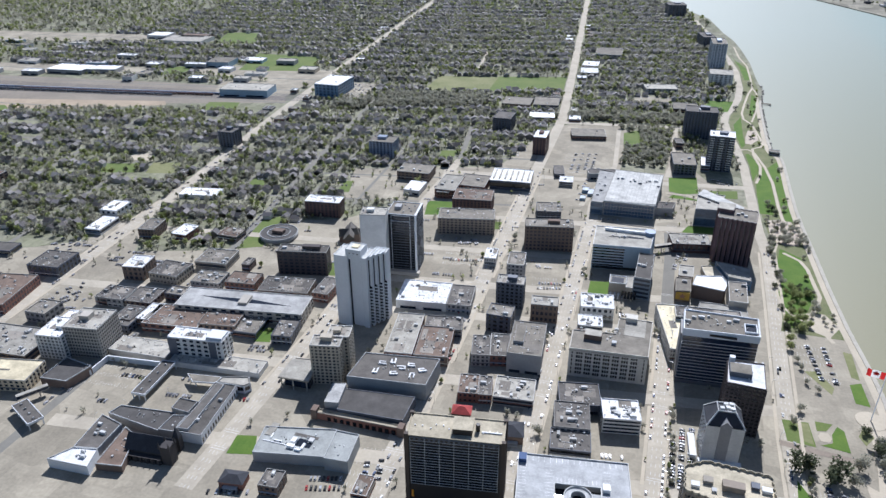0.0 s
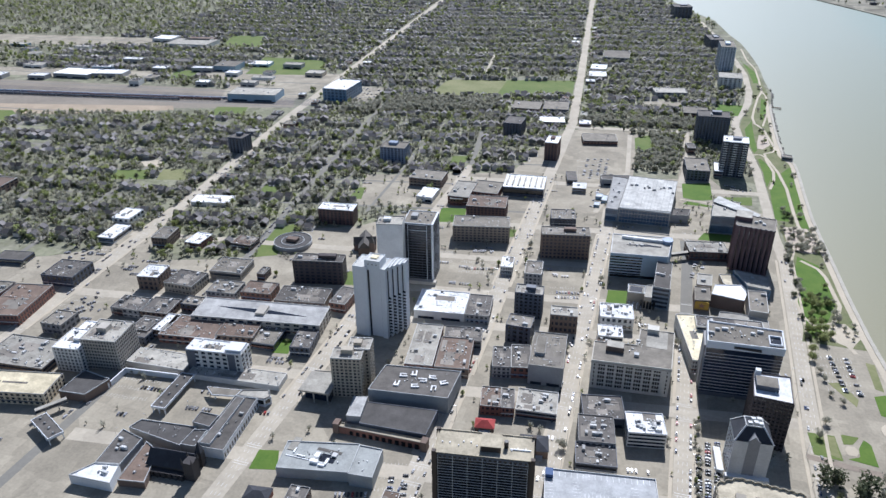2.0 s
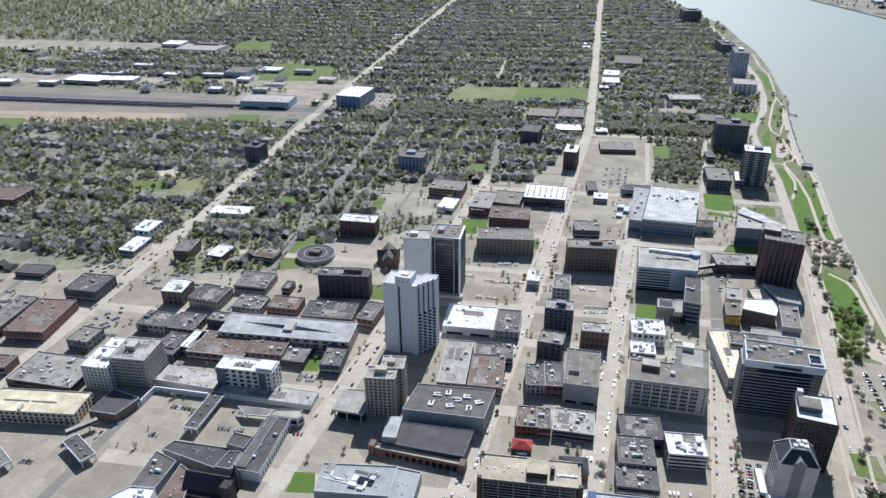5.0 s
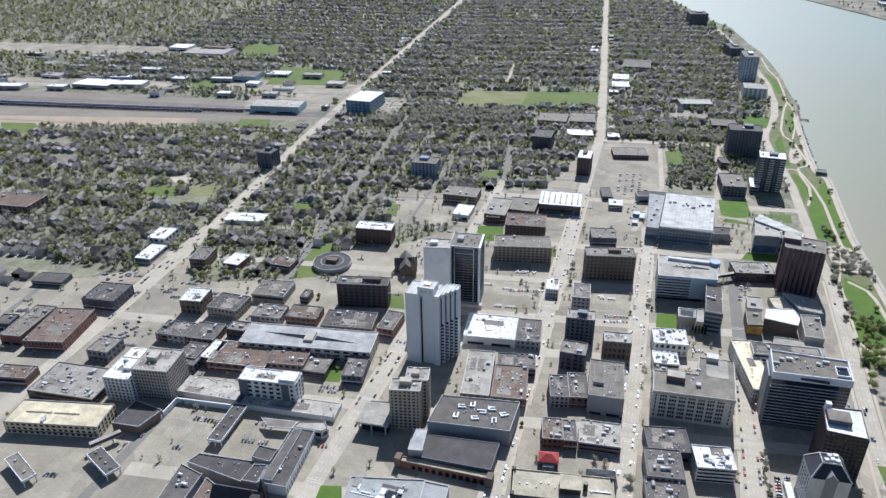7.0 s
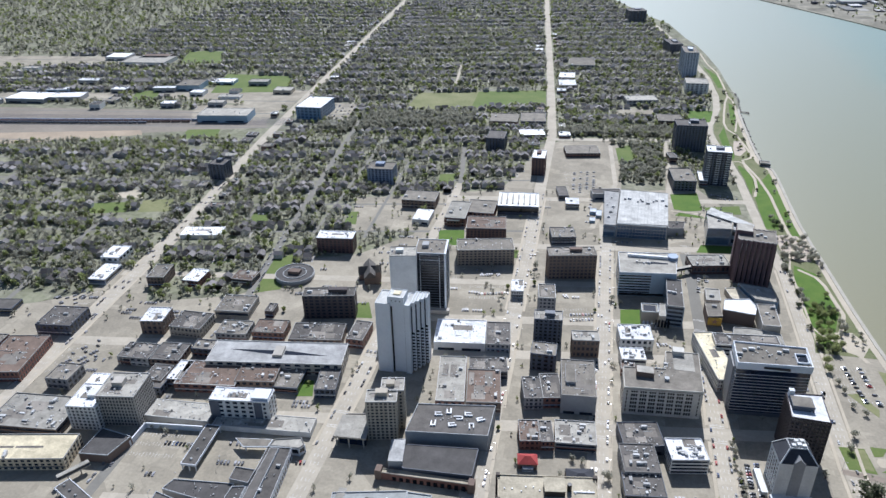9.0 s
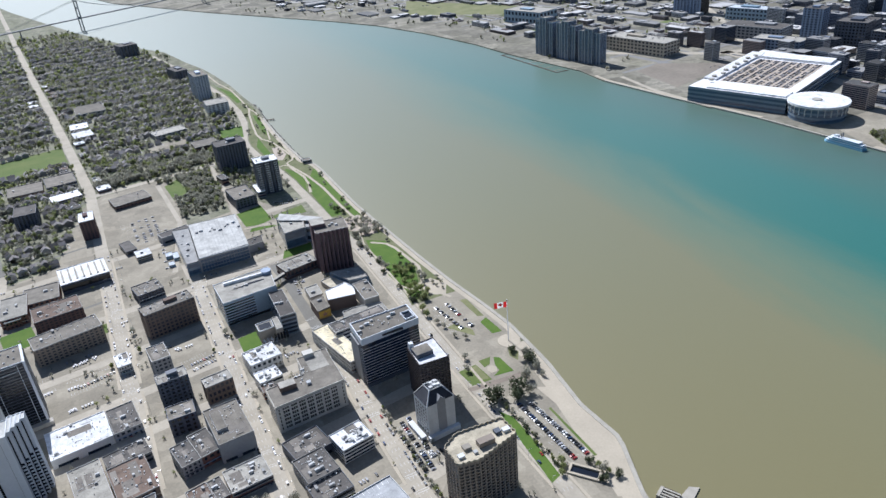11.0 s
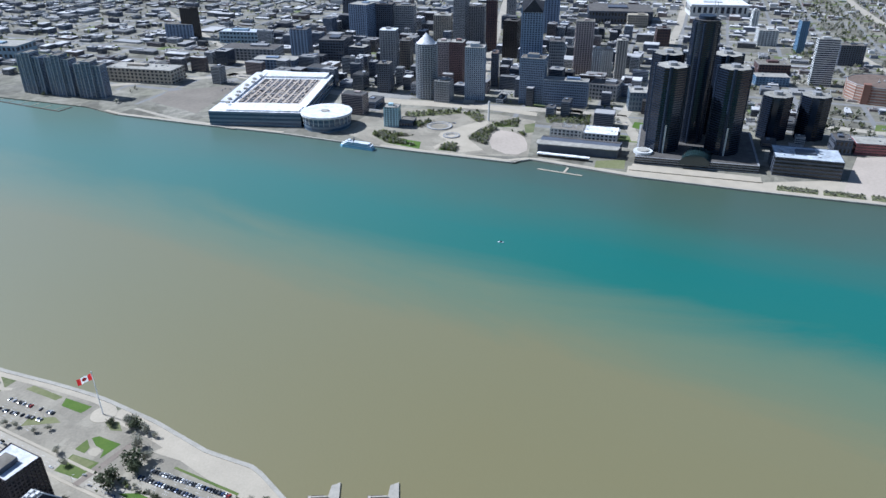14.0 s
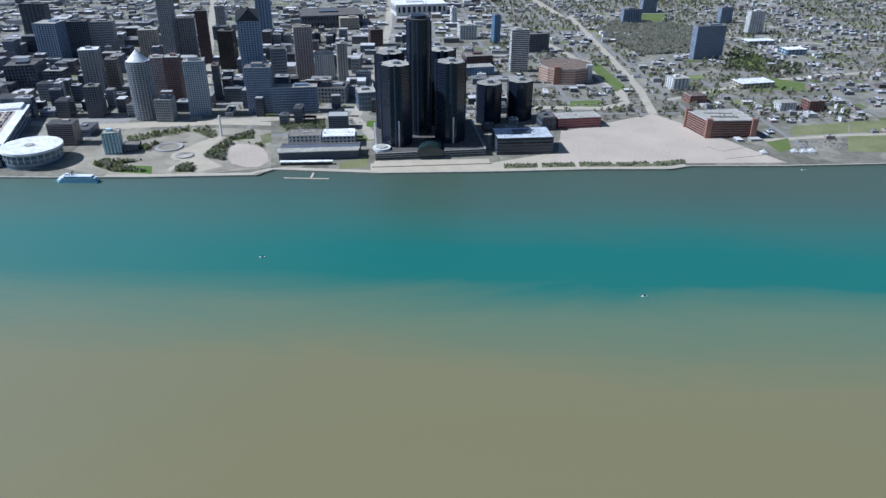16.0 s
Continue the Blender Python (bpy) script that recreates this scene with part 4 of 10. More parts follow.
        for a in (0.25, 0.55) if roof != "r_metal" else ():
            part("ramp_slot", boxes("ramp_slot", [(w * a - 9, d * 0.45, h + 0.1, w * a + 14, d * 0.45 + 2.2, h + 0.16)], "r_dark"), root)
    if sawtooth:
        for i in range(sawtooth):
            cx = w * (0.08 + 0.84 * i / (sawtooth - 1))
            part("roof_light", boxes("roof_light", [(cx - 1.1, d * 0.15, h + 0.08, cx + 1.1, d * 0.85, h + 1.6)], "r_light"), root)
    if gothic:
        v = [(0, 0, h + 0.1), (w, 0, h + 0.1), (w, d, h + 0.1), (0, d, h + 0.1), (w / 2, 0, h + 26), (w / 2, d, h + 26), (0, d / 2, h + 22), (w, d / 2, h + 22), (w / 2, d / 2, h + 26)]
        f = [(0, 1, 4), (2, 3, 5), (3, 0, 6), (1, 2, 7), (0, 4, 8, 6), (1, 7, 8, 4), (2, 5, 8, 7), (3, 6, 8, 5)]
        part("gabled_crown", mesh_of("gabled_crown", v, f, "r_slate"), root, "steep gabled crown")
        for sx in (0, w):
            for sy in (0, d):
                part("spire", mesh_of("spire", [(sx - 2, sy - 2, h), (sx + 2, sy - 2, h), (sx + 2, sy + 2, h), (sx - 2, sy + 2, h), (sx, sy, h + 24)], [(0, 1, 4), (1, 2, 4), (2, 3, 4), (3, 0, 4)], wm), root)
    for i in range(units):
        me, size = rng.choice(UNIT_MESHES)
        if min(w, d) < size + 2:
            continue
        at = Matrix.Translation((rng.uniform(size / 2 + 0.8, w - size / 2 - 0.8), rng.uniform(size / 2 + 0.8, d - size / 2 - 0.8), h + 0.08))
        if rng.random() < 0.5:
            at = at @ Matrix.Rotation(radians(90), 4, "Z")
        part("roof_unit", me, root, at=at)
    if not ramp and not sawtooth and x > -700 and x < 200 and y < 840 and min(w, d) > 9:
        # mended fields of the roof, and small vents and pipes on it
        rows = []
        for i in range(rng.randrange(2, 5) if roof not in ("r_white", "r_cream", "r_tan") else 1):
            a, b = rng.uniform(0.05, 0.6) * w, rng.uniform(0.05, 0.6) * d
            rows.append((a, b, h + 0.08, min(w - 0.6, a + rng.uniform(0.15, 0.4) * w), min(d - 0.6, b + rng.uniform(0.15, 0.5) * d), h + 0.1 + 0.006 * i))
        tagged(part("roof_field", boxes("roof_field", rows, "roof_field"), root), kind="stuff")
        rows = []
        for i in range(int(min(60, w * d / 22))):
            a, b, s_ = rng.uniform(0.8, w - 1.8), rng.uniform(0.8, d - 1.8), rng.choice((0.35, 0.5, 0.7, 1.0))
            rows.append((a, b, h + 0.08, a + s_, b + s_ * rng.uniform(0.7, 1.5), h + 0.1 + s_ * rng.uniform(0.5, 1.1)))
        for i in range(int(w * d / 350)):
            a, b = rng.uniform(0.8, w * 0.7), rng.uniform(0.8, d - 1.8)
            rows.append((a, b, h + 0.15, a + rng.uniform(2, min(9, w * 0.28)), b + 0.3, h + 0.45))
        tagged(part("roof_vents", boxes("roof_vents", rows, "vent"), root), kind="stuff")
    if not floors and h > 6 and x < 600:
        part("shop_glass", boxes("shop_glass", [(w * 0.08, -0.06, 0.3, w * 0.4, 0, 3.2), (w * 0.55, -0.06, 0.3, w * 0.92, 0, 3.2)], "glassband"), root)
    if floors and h < 14 and x < 400:
        part("shop_fascia", boxes("shop_fascia", [(0.3, -0.5, 3.3, w - 0.3, -0.08, 4.2)], rng.choice(("w_white", "w_dark", "w_red", "w_tan", "w_bluegrey"))), root)
    if clutter:
        for i in range(6 if clutter == 1 else 16):
            a, b = rng.uniform(0.1, 0.8) * w, rng.uniform(0.15, 0.75) * d
            part("roof_duct", boxes("roof_duct", [(a, b, h + 0.08, a + rng.uniform(2, 6), b + rng.uniform(0.8, 3), h + rng.uniform(0.6, 1.6))], "unit"), root)
    return root


def inset(pts, d):
    """A counter-clockwise outline moved inwards by d."""
    out = []
    for i, b in enumerate(pts):
        a, b, c = Vector(pts[i - 1]), Vector(b), Vector(pts[(i + 1) % len(pts)])
        u, v = (b - a).normalized(), (c - b).normalized()
        m = Vector((-u.y - v.y, u.x + v.x)) * d / max(0.4, 1 + u.dot(v))
        out.append((b.x + m.x, b.y + m.y))
    return out


def ring_wall(name, pts, t, z0, z1, mat):
    """A standing rim of thickness t along an outline."""
    n, inner = len(pts), inset(pts, t)
    v = [(x, y, z) for ring, z in ((pts, z0), (pts, z1), (inner, z1), (inner, z0)) for x, y in ring]
    f = [(k * n + j, k * n + (j + 1) % n, ((k + 1) % 4) * n + (j + 1) % n, ((k + 1) % 4) * n + j) for k in range(4) for j in range(n)]
    return mesh_of(name, v, f, mat)


PANE_CACHE = {}


def window_row(root, p, q, z0, z1, cells, mat="glassdark", out=0.07, name="window"):
    """One storey's panes along a wall from p to q, each given by its share of the length."""
    p, q = Vector(p), Vector(q)
    d = q - p
    turn = math.degrees(math.atan2(d.y, d.x))
    for a, b in cells:
        dims = (round((b - a) * d.length, 2), round(z1 - z0, 2), out, mat)
        if dims not in PANE_CACHE:
            PANE_CACHE[dims] = boxes(name, [(0, -out, 0, dims[0], out, dims[1])], mat)
        c = p + d * a
        part(name, PANE_CACHE[dims], root, at=pose(c.x, c.y, z0, 0, 0, turn))


def even(n, share=0.6, a=0.0, b=1.0):
    """n equal openings between a and b, each taking a share of its bay."""
    s = (b - a) / n
    return [(a + s * (i + 0.5 - share / 2), a + s * (i + 0.5 + share / 2)) for i in range(n)]


def poly_building(kind, label, plan, h, wall, roof, floors=0, glass="glassband", share_=0.5, units=0, vents=0, cop="coping", base=0.0, rim=0.9):
    """A flat-roofed building over any outline, with a rim, storeys of glass between corner piers, and roof units."""
    rng = rng_b
    area = sum(p[0] * q[1] - q[0] * p[1] for p, q in zip(plan, plan[1:] + plan[:1]))
    plan = plan if area > 0 else plan[::-1]
    cx, cy = sum(p[0] for p in plan) / len(plan), sum(p[1] for p in plan) / len(plan)
    root = new(kind)
    root.location = (cx, cy, base)
    tagged(root, label, kind.replace("_", " "), "city buildings")
    loc = [(x - cx, y - cy) for x, y in plan]
    part("wall", prism("wall", loc, 0, h, wall), root)
    part("roof", prism("roof", inset(loc, 0.4), h, h + 0.08, roof), root)
    part("parapet", ring_wall("parapet", loc, 0.45, h, h + rim, cop), root)
    for i in range(floors):
        fh = h / floors
        z = i * fh + fh * (1 - share_) * 0.6
        part("window_band", prism("window_band", inset(loc, -0.06), z, z + fh * share_, glass), root)
    if floors:
        for x, y in loc:
            part("corner_pier", prism("corner_pier", [(x - 0.5, y - 0.5), (x + 0.5, y - 0.5), (x + 0.5, y + 0.5), (x - 0.5, y + 0.5)], 0, h, wall), root)

    def spot():
        w = [rng.random() ** 1.3 + 0.05 for _ in loc]
        s = sum(w)
        return 0.88 * sum(a * p[0] for a, p in zip(w, loc)) / s, 0.88 * sum(a * p[1] for a, p in zip(w, loc)) / s

    for i in range(units):
        x, y = spot()
        part("roof_unit", rng.choice(UNIT_MESHES)[0], root, at=Matrix.Translation((x, y, h + 0.08)))
    if vents:
        rows = []
        for i in range(vents):
            x, y = spot()
            s = rng.choice((0.4, 0.6, 0.9))
            rows.append((x, y, h + 0.08, x + s, y + s * rng.uniform(0.7, 1.6), h + 0.1 + s))
        tagged(part("roof_vents", boxes("roof_vents", rows, "vent"), root), kind="stuff")
    for i in range(len(plan)):
        a, b = Vector(plan[i]), Vector((cx, cy))
        FOOT.append((*(a * 0.55 + b * 0.45), (a - b).length * 0.36 + 1))
    FOOT.append((cx, cy, 6))
    return root


# downtown, south of the river
building("apartment_tower", -288.0, 618.5, 27.4, 21.1, 76.0, 12.0, "white", "r_light", 0, 0, 1)
building("office_tower", -256.8, 435.6, 25.8, 16.0, 39.5, 12.0, "tan", "r_light", 12, 7, 2)
building("office_tower", -248.7, 451.5, 19.7, 17.5, 40.0, 12.0, "tan", "r_light", 11, 4, 1)
building("shop_building", -209.7, 483.8, 25.5, 66.3, 10.0, 8.6, "red", "r_light", 2, 4, 3)
building("shop_building", -182.9, 487.2, 30.7, 47.5, 10.0, 8.6, "brown", "r_brown", 2, 4, 5)
building("shop_building", -187.8, 531.6, 35.6, 22.8, 9.0, 11.2, "grey", "r_dark", 2, 0, 4)
building("market_hall", -231.9, 572.3, 51.1, 42.1, 9.0, 7.2, "white", "r_white", 0, 0, 3)
building("shop_building", -180.6, 578.9, 24.5, 40.1, 9.0, 7.5, "grey", "r_dark", 2, 5, 3)
building("apartment_block", -381.4, 600.6, 55.5, 17.5, 28.0, 12.0, "umber", "r_dark", 7, 9, 3)
building("shop_building", -133.0, 499.8, 16.7, 30.9, 12.0, 12.0, "grey", "r_dark", 3, 4, 4)
building("shop_building", -117.0, 504.9, 17.9, 34.7, 11.0, 12.0, "red", "r_dark", 2, 3, 5)
building("office_block", -134.5, 558.7, 24.0, 20.8, 18.5, 0.0, "dark", "r_grey", 4, 4, 2)
building("office_block", -135.8, 603.8, 27.9, 17.4, 28.0, 4.7, "dark", "r_light", 7, 6, 2)
building("office_block", -136.4, 655.3, 18.2, 29.4, 22.0, 6.3, "grey", "r_grey", 5, 4, 1)
building("shop_building", -130.7, 449.3, 16.7, 25.6, 9.0, 10.4, "red", "r_brown", 2, 4, 5)
building("shop_building", -113.7, 451.7, 11.0, 25.4, 9.0, 11.0, "red", "r_dark", 2, 3, 2)
building("shop_building", -321.3, 478.0, 19.6, 32.6, 9.0, 9.7, "dark", "r_dark", 2, 4, 4)
building("shop_building", -362.0, 477.2, 23.8, 29.2, 7.0, 4.8, "dark", "r_grey", 1, 0, 3)
building("shop_building", -398.0, 474.1, 37.6, 38.7, 10.0, 9.0, "brown", "r_brown", 2, 6, 4)
building("shop_building", -452.2, 461.0, 57.7, 35.7, 9.0, 7.6, "red", "r_brown", 2, 7, 3)
building("brick_house", -319.6, 559.3, 17.7, 34.3, 10.0, 0.0, "red", "r_dark", 2, 3, 1)
building("row_building", -376.9, 548.5, 53.8, 30.2, 9.0, 9.0, "brown", "r_dark", 2, 8, 6)
building("parking_garage", -437.5, 493.5, 131.9, 35.0, 13.0, 8.5, "concrete", "r_metal", 3, 14, 0, ramp=1)
# blocks to the left of the main street
hotel = building("hotel", -397.7, 431.3, 52.8, 17.5, 23.0, 6.9, "white", "r_white", 5, 8, 2)
for a, b in ((0, 8.5), (39.5, 46.5)):
    part("dark_panel", boxes("dark_panel", [(a, -0.5, 1, b, -0.23, 22.4)], "w_dark"), hotel, "dark grey wall panel")
part("roof_crest", boxes("roof_crest", [(37, 2, 23.1, 52, 15, 26)], "w_whitepaint"), hotel)
building("office_tower", -489.3, 406.7, 34.1, 33.1, 31.5, 8.8, "concrete", "r_light", 9, 12, 3)
building("office_block", -512.9, 397.2, 27.0, 31.2, 24.5, 7.0, "white", "r_white", 7, 7, 2)
building("parking_garage", -565.1, 336.3, 82.6, 29.1, 11.5, 12.0, "cream", "r_cream", 3, 16, 2, ramp=1)
building("store_building", -645.7, 436.5, 41.3, 61.3, 11.0, 12.0, "red", "r_brown", 2, 10, 5)
building("store_building", -639.5, 382.9, 43.2, 19.1, 9.0, 10.3, "red", "r_brown", 1, 0, 2)
building("shop_building", -582.6, 378.0, 66.7, 42.8, 9.0, 5.2, "brown", "r_light", 2, 0, 10, clutter=1)
building("shop_building", -573.5, 441.9, 23.1, 24.7, 11.0, 3.5, "grey", "r_grey", 2, 4, 2)
building("shop_building", -646.9, 518.0, 38.6, 36.6, 12.0, 6.6, "dark", "r_dark", 2, 6, 2)
building("office_block", -537.6, 540.0, 23.8, 27.1, 16.0, 8.7, "brown", "r_white", 3, 4, 1)
building("shop_building", -507.4, 543.9, 34.9, 30.9, 11.0, 0.5, "tan", "r_dark", 2, 8, 3)
building("shop_building", -477.4, 583.9, 37.6, 33.1, 9.0, 6.1, "concrete", "r_grey", 1, 0, 3)
building("shop_building", -419.4, 553.5, 33.6, 24.1, 9.0, 6.2, "red", "r_brown", 2, 6, 2)
building("shop_building", -530.3, 488.3, 32.7, 24.9, 9.0, 3.5, "grey", "r_dark", 2, 5, 3)
building("shop_building", -497.2, 491.9, 29.7, 28.6, 8.0, 5.8, "brown", "r_dark", 2, 5, 3)
building("shop_building", -465.7, 514.8, 25.1, 16.5, 9.0, 3.2, "dark", "r_grey", 2, 4, 2)
building("shop_building", -481.5, 452.0, 20.6, 31.8, 8.0, 2.5, "dark", "r_dark", 2, 4, 2)
# the border plaza with its canopies
building("customs_canopy", -392.8, 371.9, 13.0, 46.8, 7.0, 3.5, "white", "r_dark", 0, 0, 4, canopy=1)
building("customs_canopy", -474.8, 328.8, 33.6, 12.4, 7.0, -25.0, "white", "r_dark", 0, 0, 4, canopy=1)
building("customs_canopy", -533.4, 305.6, 35.8, 10.6, 7.0, -24.6, "white", "r_grey", 0, 0, 2, canopy=1)
building("parking_deck", -392.1, 420.4, 87.3, 18.5, 5.0, 5.1, "white", "r_light", 0, 0, 3)
building("parking_deck", -455.9, 419.4, 58.8, 22.5, 6.0, 3.3, "concrete", "r_light", 0, 0, 0)
# between the main street and the river
building("parking_garage", 35.3, 558.7, 19.6, 76.1, 13.0, 12.0, "white", "r_cream", 3, 8, 0)
building("parking_garage", 38.4, 610.2, 61.0, 19.9, 17.0, 4.8, "white", "r_dark", 4, 0, 2)
building("shop_building", -101.3, 501.0, 30.2, 52.7, 20.0, 4.6, "grey", "r_grey", 0, 0, 1, box=1)
building("shop_building", -102.2, 454.3, 33.6, 28.2, 8.0, 5.5, "grey", "r_light", 2, 0, 6)
building("office_block", -12.0, 446.3, 29.3, 24.5, 14.0, 10.4, "white", "r_white", 4, 0, 8, clutter=1)
building("shop_building", -47.6, 459.6, 33.7, 28.9, 9.0, 12.0, "dark", "r_dark", 0, 0, 3)
building("shop_building", -47.4, 429.2, 28.0, 31.4, 11.0, 8.8, "grey", "r_dark", 2, 6, 10)
building("shop_building", -50.8, 607.5, 32.2, 26.7, 13.0, 7.1, "white", "r_white", 2, 6, 12)
building("shop_building", -49.2, 578.3, 23.1, 19.5, 10.0, 8.0, "white", "r_white", 2, 0, 8)
building("shop_building", -49.8, 565.6, 12.8, 12.8, 8.0, 1.3, "red", "r_brown", 2, 0, 2)
building("office_block", -96.7, 586.9, 26.0, 16.7, 19.5, 7.1, "brown", "r_light", 3, 6, 3)
building("apartment_block", -133.0, 735.9, 55.6, 22.3, 30.5, 11.5, "brown", "r_grey", 7, 12, 4)
building("court_building", 32.2, 779.5, 44.2, 27.4, 11.0, 11.6, "redbrown", "r_light", 1, 8, 4)
# towers along the river park
building("apartment_tower", 39.0, 1217.8, 50.6, 35.9, 45.5, 2.4, "dark", "r_dark", 15, 10, 2)
building("apartment_tower", 72.1, 1070.1, 35.1, 28.7, 53.0, -2.0, "dark", "r_white", 15, 7, 2, balconies=1)
# this grey tower's pale blue wall colour stands in for haze
building("apartment_tower", 89.8, 1735.6, 31.5, 71.9, 59.0, 3.1, "bluepale", "r_grey", 18, 5, 1)
building("apartment_block", 86.3, 1600.0, 46.8, 50.1, 22.5, -0.7, "white", "r_light", 6, 5, 2)
building("apartment_tower", -22.9, 2470.5, 55.0, 58.6, 34.0, 12.0, "dark", "r_dark", 9, 5, 1)
building("apartment_tower", 77.6, 1996.5, 32.5, 71.7, 25.5, 12.0, "dark", "r_dark", 9, 4, 1)
building("apartment_block", 26.6, 1037.8, 33.0, 53.3, 15.5, 5.4, "dark", "r_grey", 4, 6, 3)
building("office_block", -36.7, 1487.7, 64.0, 38.5, 10.0, 12.0, "grey", "r_light", 3, 6, 3)
building("office_block", 19.6, 1364.0, 44.8, 44.2, 8.0, 3.2, "brown", "r_grey", 2, 0, 2)
building("office_block", -174.4, 1789.1, 64.1, 85.7, 10.0, 3.1, "grey", "r_grey", 2, 6, 2)
building("shop_building", -189.9, 1671.1, 35.9, 47.6, 8.0, 0.8, "tan", "r_white", 2, 0, 2)
building("shop_building", -183.1, 1598.0, 38.0, 49.1, 8.0, 7.0, "grey", "r_white", 2, 0, 2)
# along the long straight streets
building("apartment_block", -244.5, 811.6, 51.0, 36.8, 20.5, 7.7, "redbrown", "r_brown", 6, 11, 5)
building("apartment_block", -243.7, 747.9, 69.1, 30.5, 21.0, 12.0, "tan2", "r_grey", 6, 14, 3)
building("apartment_block", -424.5, 749.1, 46.3, 21.0, 20.5, 6.9, "redbrown", "r_white", 6, 9, 2)
building("school_building", -356.5, 904.4, 48.6, 35.5, 12.0, 2.2, "brown", "r_grey", 3, 8, 3)
building("shop_building", -328.1, 853.9, 23.1, 34.8, 7.0, 0.0, "white", "r_white", 0, 0, 2)
building("apartment_block", -433.2, 983.2, 40.1, 30.2, 24.5, 3.7, "blueconc", "r_grey", 7, 7, 2)
building("school_building", -283.8, 858.1, 28.8, 56.9, 11.0, 1.6, "red", "r_light", 3, 5, 3)
building("church_hall", -260.7, 883.9, 40.2, 43.7, 10.0, 0.7, "red", "r_grey", 2, 7, 2)
building("sports_hall", -218.1, 906.3, 57.1, 49.0, 13.0, 5.1, "dark", "r_white", 1, 0, 0, sawtooth=7)
building("apartment_tower", -187.7, 1063.7, 20.1, 36.3, 29.0, 0.0, "redbrown", "r_white", 9, 4, 1)
building("apartment_block", -277.4, 1164.4, 31.5, 42.7, 23.0, 0.0, "dark", "r_dark", 7, 6, 1)
building("office_block", -679.5, 1286.0, 52.2, 78.4, 24.0, 0.0, "bluegl", "r_white", 4, 6, 2)
building("apartment_block", -687.6, 955.1, 26.4, 26.9, 25.5, 0.0, "dark", "r_dark", 7, 4, 1)
building("warehouse", -865.4, 1229.3, 101.0, 52.3, 13.5, 9.1, "bluewall", "r_light", 0, 0, 3)
building("warehouse", -1040.7, 1443.2, 55.3, 56.0, 12.0, 8.8, "bluewall", "r_grey", 0, 0, 2)
building("school_building", -972.1, 689.8, 71.3, 43.4, 12.0, 7.2, "brown", "r_brown", 3, 9, 2)
building("shop_building", -675.5, 664.8, 24.7, 32.1, 12.0, 5.6, "white", "r_white", 2, 3, 3)
building("shop_building", -620.3, 752.0, 54.2, 25.7, 5.0, 10.7, "white", "r_white", 0, 0, 2)
building("row_building", -295.3, 1308.6, 54.6, 53.1, 8.0, 2.8, "brown", "r_grey", 2, 8, 1)
building("row_building", -235.6, 1316.9, 47.7, 57.5, 8.0, 6.0, "dark", "r_grey", 2, 8, 1)
building("row_building", -226.9, 1238.6, 45.4, 32.0, 7.0, 11.2, "brown", "r_white", 2, 8, 1)
building("warehouse", -1328.2, 1648.2, 122.2, 78.9, 9.0, 5.5, "white", "r_light", 0, 0, 0)
building("warehouse", -1365.1, 1291.8, 91.6, 55.0, 9.0, 4.5, "grey", "r_white", 0, 0, 2)
building("warehouse", -1274.7, 1314.4, 70.9, 40.6, 9.0, 12.0, "grey", "r_white", 0, 0, 1)
building("warehouse", -1538.6, 1228.3, 74.4, 30.3, 9.0, 12.0, "grey", "r_white", 0, 0, 1)
building("warehouse", -1407.8, 1701.0, 58.5, 51.0, 9.0, 6.5, "white", "r_white", 0, 0, 0)
building("warehouse", -1309.6, 1709.4, 75.0, 46.1, 9.0, 8.4, "brown", "r_brown", 0, 0, 0)
# smaller buildings of the outer blocks
building("shop_building", -662.4, 621.8, 21.7, 38.1, 7.0, 5.3, "white", "r_white", 1, 0, 2)
building("shop_building", -588.3, 629.1, 20.3, 31.0, 13.0, 9.4, "brown", "r_grey", 3, 5, 1)
building("shop_building", -740.7, 541.8, 37.5, 20.8, 6.0, 9.4, "dark", "r_dark", 1, 0, 0)
building("shop_building", -704.3, 456.1, 17.1, 18.0, 8.0, 12.0, "dark", "r_dark", 2, 0, 1)
building("shop_building", -676.8, 438.3, 23.4, 57.5, 11.0, 7.9, "red", "r_grey", 0, 0, 5)
building("shop_building", -530.6, 488.3, 13.9, 23.7, 8.0, 1.6, "brown", "r_brown", 2, 0, 1)
building("shop_building", -485.0, 461.3, 19.5, 23.7, 9.0, 2.3, "brown", "r_dark", 2, 4, 3)
building("shop_building", -462.9, 466.3, 13.9, 29.2, 9.0, 3.3, "brown", "r_white", 2, 3, 2)
building("shop_building", -533.9, 444.8, 16.7, 16.6, 8.0, 7.9, "tan", "r_white", 1, 0, 1)
building("shop_building", -549.0, 639.0, 20.4, 28.5, 8.0, 0.0, "red", "r_white", 2, 4, 1)
building("shop_building", -495.7, 654.8, 26.6, 22.2, 7.0, 0.2, "brown", "r_brown", 1, 0, 1)
building("shop_building", -454.9, 544.1, 32.3, 25.1, 9.0, 6.2, "grey", "r_grey", 2, 6, 6, clutter=1)
building("brick_house", -424.5, 594.8, 9.4, 16.0, 8.0, 3.7, "redbrown", "r_dark", 2, 0, 0)
building("shop_building", -279.4, 853.3, 17.4, 38.7, 9.0, 6.9, "red", "r_light", 2, 4, 2)
building("motel", -169.2, 685.9, 13.4, 24.4, 9.0, 6.4, "white", "r_white", 2, 5, 2)
building("shop_building", -126.0, 944.1, 19.2, 21.8, 7.0, 5.7, "tan", "r_white", 1, 0, 1)
building("shop_building", -137.3, 973.5, 14.4, 35.0, 6.0, 12.0, "dark", "r_dark", 1, 0, 0)
